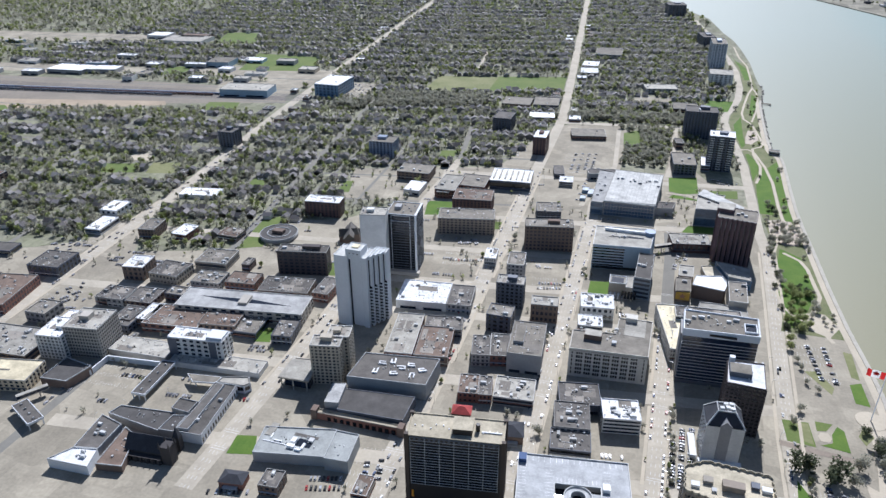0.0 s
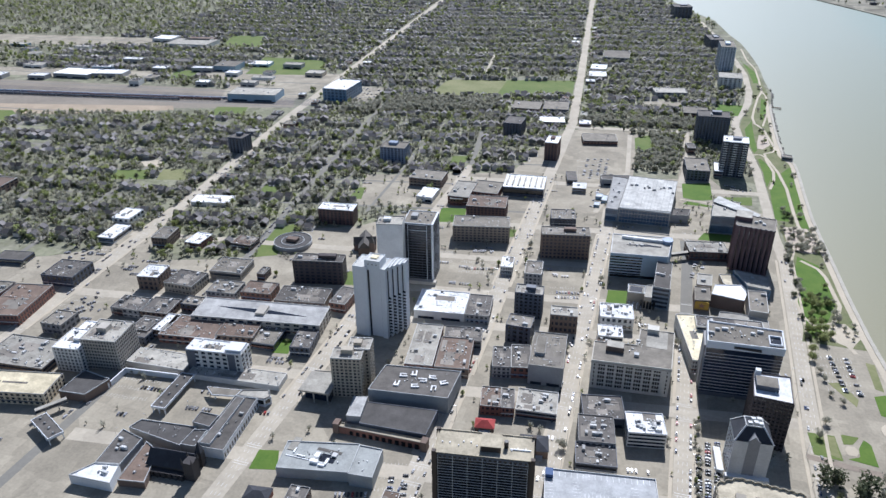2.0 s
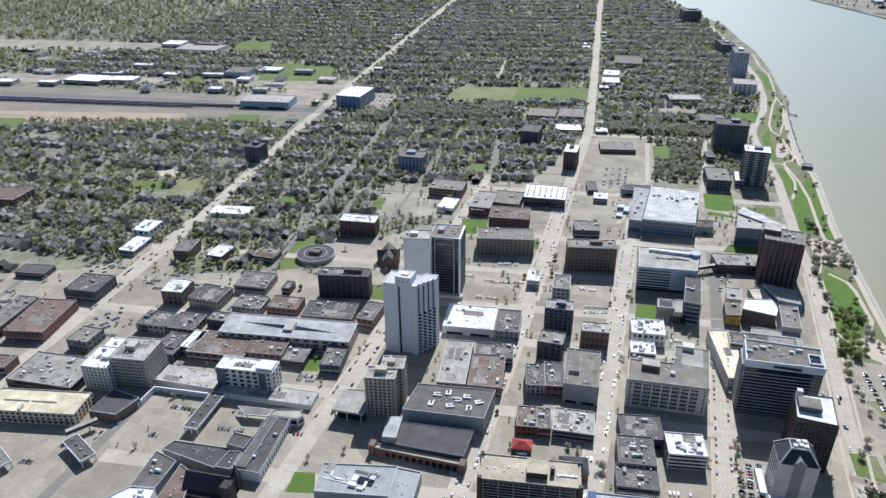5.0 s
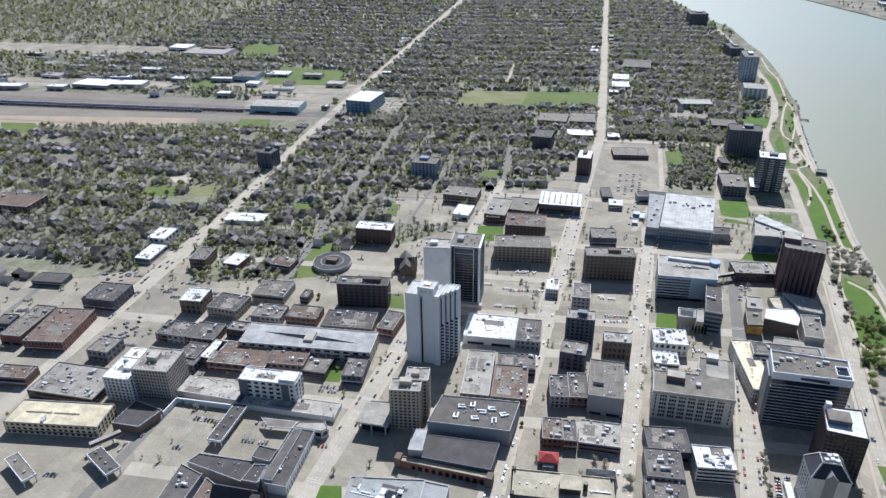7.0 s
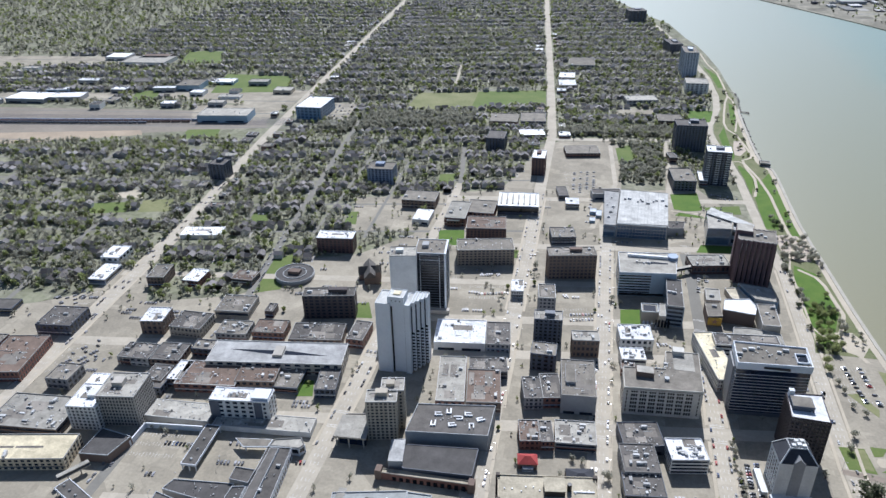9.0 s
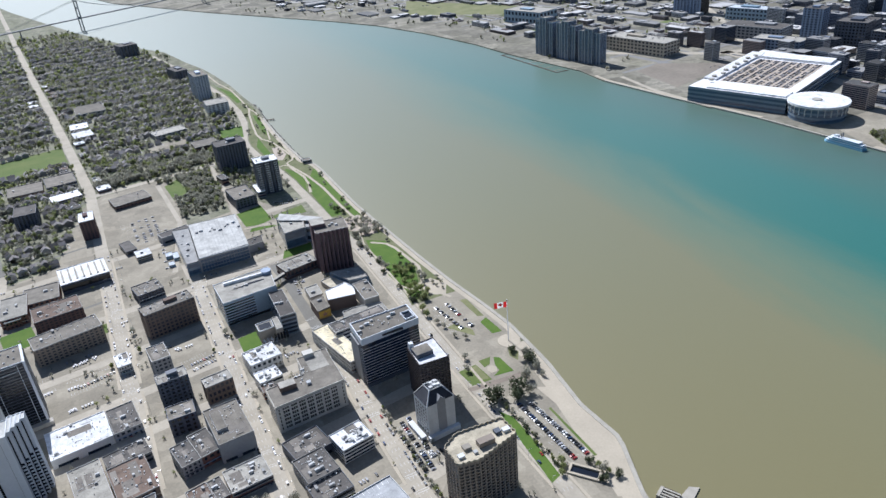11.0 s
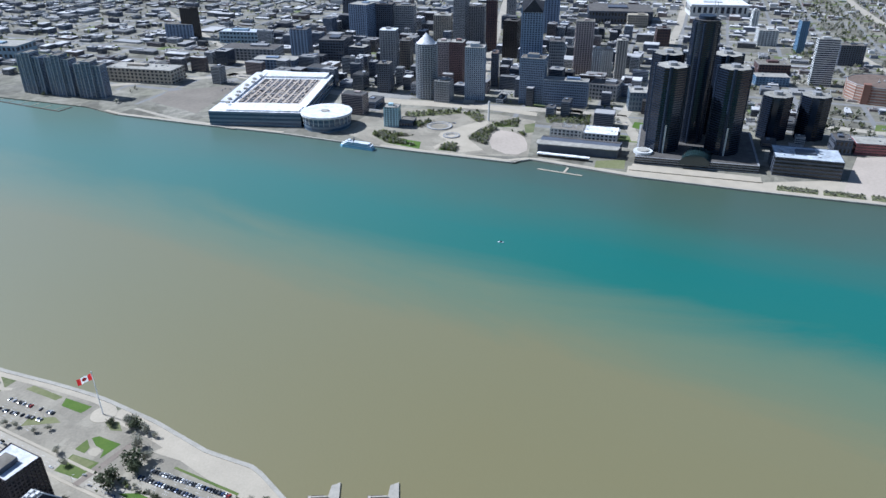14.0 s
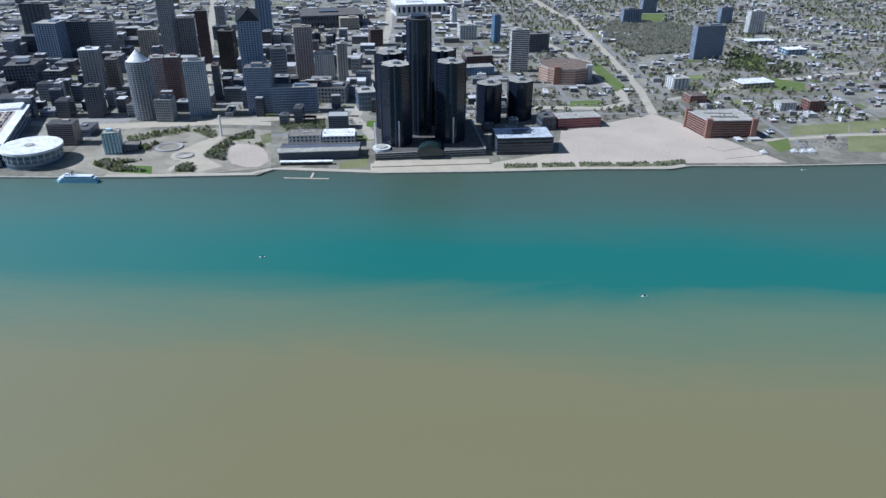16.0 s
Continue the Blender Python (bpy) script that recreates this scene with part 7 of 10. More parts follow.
# ---- singular buildings ----
def stack(name, label, category, plan, h, mat, band, floors, roof, base=0.0, inset=0.6):
    """A tower over a plan outline with a ring of glass a storey; returns its root."""
    root = new(name)
    cx = sum(p[0] for p in plan) / len(plan)
    cy = sum(p[1] for p in plan) / len(plan)
    root.location = (cx, cy, base)
    local = [(x - cx, y - cy) for x, y in plan]
    tagged(root, label, category, "city buildings")
    part("wall", prism("wall", local, 0, h, mat), root)
    part("roof", prism("roof", [(x * 0.96, y * 0.96) for x, y in local], h, h + 0.12, roof), root)
    fh = h / floors
    ring = [(x * 1.004, y * 1.004) for x, y in local]
    for i in range(floors):
        part("window_band", prism("window_band", ring, i * fh + fh * 0.28, i * fh + fh * 0.82, band), root)
    FOOT.append((cx, cy, max(math.hypot(*p) for p in local)))
    return root


def white_tower():
    """A white slab tower: two plain wings about a recessed shaft, its side stepping back in four ribs with balconies."""
    h = 75.5
    root = new("apartment_tower")
    root.location = (-255, 542, 0)
    tagged(root, "tall white-painted apartment tower with stepped ribs and small balconies", "apartment tower", "city buildings")

    def wing(name, x0, y0, x1, y1, top=h):
        p = part(name, boxes(name, [(x0, y0, 0, x1, y1, top)], "w_whitepaint"), root)
        part("wing_roof", boxes("wing_roof", [(x0 + 0.4, y0 + 0.4, top, x1 - 0.4, y1 - 0.4, top + 0.1)], "r_pale"), p)
        part("wing_rim", ring_wall("wing_rim", [(x0, y0), (x1, y0), (x1, y1), (x0, y1)], 0.4, top, top + 0.9, "w_whitepaint"), p)

    wing("left_wing", -20.5, -13.0, -6.5, 11.0)
    wing("centre_wing", -6.5, -10.4, 7.0, 11.0, h - 1)
    wing("right_wing", 7.0, -12.2, 11.8, 11.0)
    # upright strips laid flat on the shaft wall, one dark, one grey
    part("shaft_groove", boxes("shaft_groove", [(-6.5, -10.7, 0, -4.9, -10.4, h - 3)], "glassdark"), root, "dark vertical strip beside the recessed shaft")
    part("shaft_groove", boxes("shaft_groove", [(6.2, -10.7, 0, 7.0, -10.4, h - 3)], "w_greyslab"), root)
    for k in range(4):
        x0, y0 = 11.8 + 3.0 * k, -7.0 + 5.0 * k
        wing("side_rib", x0, y0, x0 + 3.0, 14.0 + 1.2 * k, h - 0.6 * k)
        # the recesses' shade is put on as flat dark strips and panels
        part("rib_groove", boxes("rib_groove", [(x0 - 0.02, y0 - 0.25, 0, x0 + 1.0, y0, h - 3)], "glassdark"), root, "flat dark strip for the recess between ribs")
        for i in range(12):
            z = 3 + i * 3.5
            part("balcony", boxes("balcony", [(x0 + 1.0, y0 - 2.2, z, x0 + 3.9, y0, z + 0.25), (x0 + 1.0, y0 - 2.2, z + 0.25, x0 + 3.9, y0 - 2.05, z + 1.25), (x0 + 3.75, y0 - 2.05, z + 0.25, x0 + 3.9, y0, z + 1.25)], "w_whitepaint"), root)
        part("recess", boxes("recess", [(x0 + 1.0, y0 - 0.1, 3, x0 + 2.95, y0, 44)], "glassdark"), root)
    for i in range(12):
        z = 3 + i * 3.5
        for y in (-8.0, 2.0):
            part("balcony", boxes("balcony", [(-22.4, y, z, -20.5, y + 3.0, z + 1.2)], "w_whitepaint"), root)
    pent = part("penthouse", boxes("penthouse", [(-9.5, -10.2, h - 1, 6.0, 5, h + 6.4)], "w_whitepaint"), root)
    part("penthouse_roof", boxes("penthouse_roof", [(-9.0, -9.7, h + 6.4, 5.5, 4.5, h + 6.5)], "r_pale"), pent)
    part("penthouse_rim", ring_wall("penthouse_rim", [(-9.5, -10.2), (6, -10.2), (6, 5), (-9.5, 5)], 0.4, h + 6.4, h + 7.2, "w_whitepaint"), pent)
    part("roof_unit", boxes("roof_unit", [(-5, -5, h + 6.5, 1.5, 1, h + 7.6)], "r_cream"), pent)
    for x in (-6, -2, 2):
        part("vent", boxes("vent", [(x, -10.35, h + 2.5, x + 1.2, -10.2, h + 3.6)], "glassdark"), pent)
    FOOT.append((-255, 542, 26))


def park_tower():
    root = new("hotel_tower")
    root.matrix_basis = pose(61, 435.5, 0, 0, 0, 5)
    tagged(root, "pale concrete hotel tower with dark faceted top", "hotel tower", "city buildings")
    w, d, h = 26.5, 23.0, 35.0
    part("wall", boxes("wall", [(0, 0, 0, w, d, h)], "w_white"), root)
    part("centre_strip", boxes("centre_strip", [(w * 0.36, -0.35, 0, w * 0.66, 0, h + 2)], "w_grey"), root, "grey recessed centre strip")
    for i in range(8):
        for j in range(5):
            part("window", boxes("window", [(-0.08, 2.4 + j * 4.0, 4 + i * 3.7, 0.0, 4.2 + j * 4.0, 5.9 + i * 3.7)], "glassdark"), root)
    v = [(0, 0, h), (w, 0, h), (w, d, h), (0, d, h), (w * 0.28, d * 0.34, h + 8), (w * 0.75, d * 0.34, h + 8), (w * 0.75, d * 0.8, h + 8), (w * 0.28, d * 0.8, h + 8)]
    part("faceted_top", mesh_of("faceted_top", v, [(0, 1, 5, 4), (1, 2, 6, 5), (2, 3, 7, 6), (3, 0, 4, 7), (4, 5, 6, 7)], "r_slate"), root, "dark sloping roof facets")
    for a, b in ((0, 4), (1, 5), (2, 6), (3, 7)):
        p, q = Vector(v[a]), Vector(v[b])
        m = [p + Vector(o) for o in ((-0.5, -0.3, 0.1), (0.5, -0.3, 0.1), (0.5, 0.3, 0.1), (-0.5, 0.3, 0.1))] + [q + Vector(o) for o in ((-0.5, -0.3, 0.3), (0.5, -0.3, 0.3), (0.5, 0.3, 0.3), (-0.5, 0.3, 0.3))]
        part("hip_rib", mesh_of("hip_rib", [tuple(e) for e in m], BOX_FACES, "w_white"), root)
    part("top_rim", ring_wall("top_rim", [(w * 0.28, d * 0.34), (w * 0.75, d * 0.34), (w * 0.75, d * 0.8), (w * 0.28, d * 0.8)], 0.5, h + 8, h + 9, "w_white"), root)
    part("side_canopy", boxes("side_canopy", [(-7, 2, 0, -2.1, d + 4, 4.0)], "w_white"), root)
    part("gable", mesh_of("gable", [(w * 0.33, -0.4, h), (w * 0.68, -0.4, h), (w * 0.5, -0.4, h + 5.5), (w * 0.5, d * 0.3, h + 5.5)], [(0, 1, 2), (0, 2, 3), (1, 3, 2)], "w_grey"), root)
    for x, y in ((0.34, 0.4), (0.5, 0.45), (0.62, 0.4), (0.45, 0.62), (0.6, 0.64)):
        part("roof_unit", boxes("roof_unit", [(w * x, d * y, h + 8, w * x + 3, d * y + 2.6, h + 10.2)], "w_white"), root)
    part("plinth", boxes("plinth", [(-2, -4, 0, w + 2, 0, 4.5)], "w_white"), root)
    FOOT.append((73, 448, 19))


def octagon(cx, cy, r, turn):
    return ring_pts(cx, cy, r, 8, radians(turn))


def riverfront_towers():
    for cx, cy, h, r, fl in ((1096, 181, 157, 27, 39), (1123, 85, 157, 27, 39), (1190, 202, 157, 27, 39), (1222, 106, 157, 27, 39)):
        root = stack("office_tower", "tall black glass octagonal office tower of a cluster", "office tower", octagon(cx, cy, r, 22.5 + 6), h, "w_navy", "glassdark", fl, "r_light")
        for a in (150, 240, 330, 60):
            x, y = (r * 0.94) * math.cos(radians(a + 36)), (r * 0.94) * math.sin(radians(a + 36))
            part("lift_shaft", prism("lift_shaft", ring_pts(x, y, 3.0, 12), 0, h + 1.5, "w_navy"), root)
        part("shaft_strip", boxes("shaft_strip", [(-r * 0.97, -8.0, 0, -r * 0.97 + 1.6, -5.0, 62)], "w_white"), root, "pale vertical strip of the lifts")
        part("roof_cap", prism("roof_cap", octagon(0, 0, 8, 28), h + 0.12, h + 5, "w_grey"), root)
    root = stack("office_tower", "very tall black glass cylindrical tower amid the cluster", "office tower", ring_pts(1160, 144, 21, 40), 223, "w_navy", "glassdark", 68, "r_dark")
    for a in range(0, 360, 45):
        part("rib", prism("rib", ring_pts(20.4 * math.cos(radians(a)), 20.4 * math.sin(radians(a)), 2.6, 10), 0, 219, "w_navy"), root)
    part("roof_ring", prism("roof_ring", ring_pts(0, 0, 14, 32), 223, 229, "w_navy"), root)
    for x, y in ((3, -8), (-2, -13)):
        part("mast", prism("mast", ring_pts(x, y, 0.5, 8), 223, 252, "w_grey"), root)
    for cx, cy in ((1281, 12), (1307, -52)):
        root = stack("office_tower", "black glass octagonal office tower with paler shaft", "office tower", octagon(cx, cy, 27, 28), 80, "w_navy", "glassdark", 21, "r_light")
        part("shaft", boxes("shaft", [(-27.5, -5, 0, -24, 5, 78)], "glassband"), root)
        part("roof_cap", prism("roof_cap", octagon(0, 0, 8, 28), 80.12, 86, "w_grey"), root)
    root = new("podium")
    tagged(root, "dark banded podium with terraces under glass towers", "podium", "city buildings")
    part("wall", prism("wall", [(1035, 213), (1072, 18), (1250, 45), (1215, 240)], 0, 13, "w_grey"), root)
    part("roof", prism("roof", [(1038, 210), (1074, 22), (1246, 48), (1212, 236)], 13, 13.2, "r_dark"), root)
    for z in (2.0, 6.0, 10.0):
        part("window_band", prism("window_band", [(1034.7, 213.3), (1071.7, 17.7), (1250.2, 44.8), (1215.2, 240.2)], z, z + 2.0, "glassdark"), root)
    part("rotunda", prism("rotunda", ring_pts(1060, 205, 16, 28), 13, 17, "w_white"), root, "white round pavilion on the terrace")
    part("rotunda_ring", prism("rotunda_ring", ring_pts(1060, 205, 10, 28), 17, 18.5, "r_light"), root)
    arch = [(1045 + 0.0, 118 + 24 * math.cos(math.pi * i / 16), 18 * math.sin(math.pi * i / 16) + 8) for i in range(17)]
    v = [(x + 1 + (118 - y) * 0.19, y, z) for x, y, z in arch] + [(x + 45 + (118 - y) * 0.19, y, z) for x, y, z in arch]
    f = [(i, i + 1, 18 + i, 17 + i) for i in range(16)] + [tuple(range(17))]
    part("winter_garden", mesh_of("winter_garden", v, f, "glassgreen"), root, "dark arched glass hall front")
    part("river_terrace", prism("river_terrace", [(1000, 215), (1030, 10), (1052, 14), (1030, 214)], 0, 1.6, "conc"), root, "pale stepped terrace")
    FOOT.append((1150, 130, 100))


def convention_centre():
    root = new("convention_centre")
    tagged(root, "huge white-roofed convention centre with rooftop parking", "convention centre", "city buildings")
    plan = [(905, 1020), (967, 846), (1255, 953), (1224, 1127)]
    part("wall", prism("wall", plan, 0, 28, "w_glass2"), root)
    part("roof", prism("roof", plan, 28, 28.4, "r_white"), root)
    A, U, V = Vector((967, 846)), Vector((288, 107)) / 307.2, Vector((-62, 174)) / 184.7

    def at(u, v):
        q = A + U * u + V * v
        return q.x, q.y

    part("parking_deck", prism("parking_deck", [at(62, 18), at(255, 18), at(255, 150), at(62, 150)], 28.4, 28.55, "sandy"), root, "pale rooftop parking deck")
    part("front_roof", prism("front_roof", [at(4, 4), at(40, 4), at(40, 150), at(4, 150)], 28.4, 31.0, "r_white"), root)
    part("side_roof", prism("side_roof", [at(60, 156), at(300, 156), at(300, 182), at(60, 182)], 28.4, 32.0, "r_white"), root)
    part("back_roof", prism("back_roof", [at(262, 10), at(303, 10), at(303, 150), at(262, 150)], 28.4, 33.0, "r_white"), root)
    for i in range(9):
        a, b = 45 + i * 27, 160 + 6 * (i % 2)
        part("roof_dome", prism("roof_dome", ring_pts(*at(a, b), 4.5, 16), 32, 35, "r_light"), root)
    for z in (4, 12, 20):
        part("window_band", prism("window_band", [(904.6, 1020.2), (966.8, 845.5), (1255.6, 952.8), (1224.4, 1127.6)], z, z + 4.0, "glassblue"), root)
    rng = random.Random(11)
    v_, f_ = [], []
    glass_v, glass_f = [], []
    for r in range(8):
        for side in (-3.0, 3.0):
            for c in range(64):
                if rng.random() > 0.55:
                    continue
                u0, v0 = 66 + c * 2.9, 28 + r * 16.0 + side + rng.uniform(-0.4, 0.4)
                for (vs, fs), L, Wd, z0, z1 in (((v_, f_), 0.95, 2.25, 28.6, 29.5), ((glass_v, glass_f), 0.8, 1.15, 29.5, 30.1)):
                    k = len(vs)
                    pts = [at(u0 + su, v0 + sv) for su, sv in ((-L, -Wd), (L, -Wd), (L, Wd), (-L, Wd))]
                    vs += [(*p, z0) for p in pts] + [(*p, z1) for p in pts]
                    fs += [tuple(i + k for i in q) for q in BOX_FACES]
    ob = new("rooftop_cars", mesh_of("rooftop_cars", v_, f_, "car_mixed"))
    tagged(ob, "rows of parked cars on the rooftop deck", "cars", kind="stuff")
    tagged(part("cabins", mesh_of("cabins", glass_v, glass_f, "car_mixed"), ob), kind="stuff")
    drum = stack("drum_hall", "round glass hall with a wide white disc roof", "hall", ring_pts(998, 806, 46, 48), 24, "w_glass2", "glassblue", 3, "r_white")
    part("disc_roof", prism("disc_roof", ring_pts(0, 0, 50, 56), 26, 30, "r_white"), drum, "broad white disc roof")
    part("disc_ring", prism("disc_ring", ring_pts(-2, 2, 8, 32), 30, 31.4, "r_light"), drum)
    for i in range(28):
        a = 2 * math.pi * i / 28
        part("column", prism("column", ring_pts(47 * math.cos(a), 47 * math.sin(a), 0.7, 6), 12, 26, "w_white"), drum)
    FOOT.append((1080, 985, 150))
    FOOT.append((998, 806, 60))


def cone_tower():
    root = stack("office_tower", "round grey granite office tower with white cone roof", "office tower", ring_pts(1262, 716, 23, 36), 118, "w_conegrey", "glassband", 30, "r_white")
    for i in range(24):
        a = 2 * math.pi * i / 24
        part("pier", prism("pier", ring_pts(23.2 * math.cos(a), 23.2 * math.sin(a), 0.9, 6), 0, 116, "w_conegrey"), root)
    n = 36
    v = [(x, y, 119) for x, y in ring_pts(0, 0, 20, n)] + [(0, 0, 140)]
    part("cone_roof", mesh_of("cone_roof", v, [(i, (i + 1) % n, n) for i in range(n)], "r_white"), root, "white pointed cone roof")


def pavilion():
    root = new("riverside_arena")
    tagged(root, "long low riverside hall with white roof and dark glass front", "hall", "city buildings")
    plan = [(1024, 382), (1046, 246), (1092, 247), (1074, 388)]
    part("wall", prism("wall", plan, 0, 15, "w_dark"), root)
    part("roof", prism("roof", [(1020, 384), (1042, 244), (1062, 244), (1042, 388)], 15, 16.5, "r_light"), root)
    part("back_roof", prism("back_roof", [(1066, 386), (1082, 250), (1090, 250), (1073, 387)], 15, 15.4, "r_dark"), root)
    part("canopy", prism("canopy", [(1000, 375), (1010, 285), (1018, 286), (1009, 376)], 5, 6.5, "r_white"), root, "white riverside canopy")
    part("lower_wall", prism("lower_wall", [(1001, 374), (1011, 286), (1017, 287), (1008, 375)], 0, 5, "glassdark"), root)
    building("office_block", 1105, 385, 60, 40, 18, -82, "white", "r_grey", 3, 8, 6, clutter=1)
    building("office_block", 1100, 320, 60, 45, 20, -82, "white", "r_white", 3, 8, 5)
    FOOT.append((1050, 316, 60))


def riverboat():
    root = new("riverboat")
    root.matrix_basis = pose(914, 688, WATER_Z, 0, 0, 92)
    tagged(root, "white and pale blue paddle riverboat moored at the bank", "boat")
    hull = [(-34, -6), (28, -6), (35, 0), (28, 6), (-34, 6)]
    part("hull", prism("hull", hull, -0.6, 2.6, "boat_blue"), root)
    for i, (a, b) in enumerate(((-33, 30), (-31, 27), (-26, 22))):
        z = 2.6 + i * 3.0
        part("deck", prism("deck", [(a, -5.6), (b, -5.6), (b + 2, 0), (b, 5.6), (a, 5.6)], z + 2.6, z + 3.0, "boat_white"), root)
        part("cabin", boxes("cabin", [(a + 1.5, -4.6, z, b - 2.5, 4.6, z + 2.6)], "boat_blue"), root)
    part("wheelhouse", boxes("wheelhouse", [(12, -2.5, 11.6, 18, 2.5, 14.6)], "boat_white"), root)
    for y in (-2.2, 2.2):
        part("funnel", prism("funnel", ring_pts(6, y, 0.8, 12), 11.6, 19, "w_dark"), root)


def small_boat(x, y, turn, label):
    root = new("motor_boat")
    root.matrix_basis = pose(x, y, WATER_Z, 0, 0, turn) @ Matrix.Diagonal((0.7, 0.7, 0.7, 1))
    tagged(root, label, "boat")
    part("hull", prism("hull", [(-5, -1.6), (3, -1.6), (6, 0), (3, 1.6), (-5, 1.6)], -0.3, 1.3, "boat_white"), root)
    part("cabin", boxes("cabin", [(-2, -1.2, 1.3, 2, 1.2, 2.8)], "glassband"), root)


def flagpole():
    root = new("flagpole")
    root.location = (192.2, 523.0, 0.3)
    tagged(root, "tall white flagpole flying a large red and white flag", "flagpole")
    n = 12
    v = [(x, y, 0) for x, y in ring_pts(0, 0, 0.55, n)] + [(x, y, 47.5) for x, y in ring_pts(0, 0, 0.3, n)]
    part("pole", mesh_of("pole", v, [(i, (i + 1) % n, n + (i + 1) % n, n + i) for i in range(n)] + [tuple(range(n, 2 * n))], "flag_white", True), root)
    part("finial", prism("finial", ring_pts(0, 0, 0.7, 10), 47.5, 48.6, "metal"), root)
    D = Vector((-0.93, 0.36, 0)).normalized()
    N = Vector((-D.y, D.x, 0))

    def cloth(u, z):
        return tuple(D * u + N * (0.7 * math.sin(u * 0.75) * u / 12) + Vector((0, 0, z - 0.05 * u)))

    flag = part("flag", mesh_of("flag", [cloth(0.4, 40.2), cloth(0.4, 46.8), cloth(0.5, 46.8), cloth(0.5, 40.2)], [(0, 1, 2, 3)], "flag_white"), root)
    for name, a, b, mat in (("red_field", 0.5, 3.8, "flag_red"), ("white_field", 3.8, 9.8, "flag_white"), ("red_field", 9.8, 13.0, "flag_red")):
        vs, fs = [], []
        for i in range(9):
            u = a + (b - a) * i / 8
            vs += [cloth(u, 40.2), cloth(u, 46.8)]
            if i:
                k = 2 * i
                fs.append((k - 2, k, k + 1, k - 1))
        part(name, mesh_of(name, vs, fs, mat), flag)
    shape = [(0, -2.4), (0.25, -1.1), (1.6, -1.3), (1.3, -0.6), (2.5, 0.5), (1.7, 0.8), (1.9, 1.5), (0.8, 1.1), (0.9, 2.0), (0.45, 1.8), (0, 2.5)]
    shape = shape + [(-x, z) for x, z in shape[-2:0:-1]]
    for side in (-0.06, 0.06):
        q = [Vector(cloth(6.8 + x, 43.5 + z)) + N * side for x, z in shape]
        part("leaf_emblem", mesh_of("leaf_emblem", [tuple(p) for p in q], [tuple(range(len(q)))], "flag_red"), flag)


def suspension_bridge():
    root = new("suspension_bridge")
    tagged(root, "distant grey steel suspension bridge over the river", "bridge")
    a, b = Vector((-107, 3236)), Vector((420, 3560))
    d = (b - a).normalized()
    n = Vector((-d.y, d.x))
    for q in (a, b):
        for s in (-9, 9):
            c = q + n * s
            part("tower_leg", boxes("tower_leg", [(c.x - 2.5, c.y - 2.5, -4, c.x + 2.5, c.y + 2.5, 112)], "w_grey"), root)
        for z in (45, 80, 106):
            p0, p1 = q - n * 9, q + n * 9
            part("tower_beam", prism("tower_beam", [(p0.x - d.x * 2, p0.y - d.y * 2), (p1.x - d.x * 2, p1.y - d.y * 2), (p1.x + d.x * 2, p1.y + d.y * 2), (p0.x + d.x * 2, p0.y + d.y * 2)][::-1], z, z + 5, "w_grey"), root)
    p0, p1 = a - d * 700, b + d * 500
    part("deck", prism("deck", [tuple(p0 - n * 8), tuple(p1 - n * 8), tuple(p1 + n * 8), tuple(p0 + n * 8)], 42, 46, "w_grey"), root)
    L = (b - a).length
    for s in (-9, 9):
        rows = []
        for i in range(41):
            t = -0.5 + 2.0 * i / 40
            if t < 0:
                z = 112 + t * 2 * 66
            elif t > 1:
                z = 112 - (t - 1) * 2 * 66
            else:
                z = 112 - 60 * (1 - (2 * t - 1) ** 2)
            rows.append((*(a + d * L * t + n * s), z))
        v, f = [], []
        for i, (x, y, z) in enumerate(rows):
            v += [(x, y, z - 0.6), (x + n.x, y + n.y, z - 0.6), (x, y, z + 0.6)]
            if i:
                k = 3 * i
                f += [(k - 3, k - 2, k + 1, k), (k - 2, k - 1, k + 2, k + 1), (k - 1, k - 3, k, k + 2)]
        part("cable", mesh_of("cable", v, f, "w_grey"), root)
    for i in range(0, 13):
        q = p0 + (p1 - p0) * i / 12
        if not -250 < q.x < 500:
            part("pier", boxes("pier", [(q.x - 2, q.y - 6, 0, q.x + 2, q.y + 6, 42)], "w_grey"), root)


def church(x, y, turn, label):
    root = new("church")
    root.matrix_basis = pose(x, y, 0, 0, 0, turn)
    tagged(root, label, "church")
    for nm, w, d, h, ox, oy, rz in (("nave", 14, 34, 9, -7, -17, 0), ("transept", 12, 26, 8, -6, -13, 90)):
        m = pose(0, 0, 0, 0, 0, rz)
        v = box_verts(ox, oy, 0, ox + w, oy + d, h)
        part(nm, mesh_of(nm, v, BOX_FACES, "w_brown"), root, at=m)
        g = [(ox - 0.5, oy - 0.5, h), (ox + w + 0.5, oy - 0.5, h), (ox + w + 0.5, oy + d + 0.5, h), (ox - 0.5, oy + d + 0.5, h), (ox + w / 2, oy - 0.5, h + 8), (ox + w / 2, oy + d + 0.5, h + 8)]
        part("roof", mesh_of("roof", g, [(0, 1, 4), (2, 3, 5), (1, 2, 5, 4), (3, 0, 4, 5)], "r_dark"), root, at=m)
    part("tower", boxes("tower", [(6, -18, 0, 12, -12, 16)], "w_brown"), root)
    part("spire", mesh_of("spire", [(6, -18, 16), (12, -18, 16), (12, -12, 16), (6, -12, 16), (9, -15, 26)], [(0, 1, 4), (1, 2, 4), (2, 3, 4), (3, 0, 4)], "r_dark"), root)
    FOOT.append((x, y, 20))


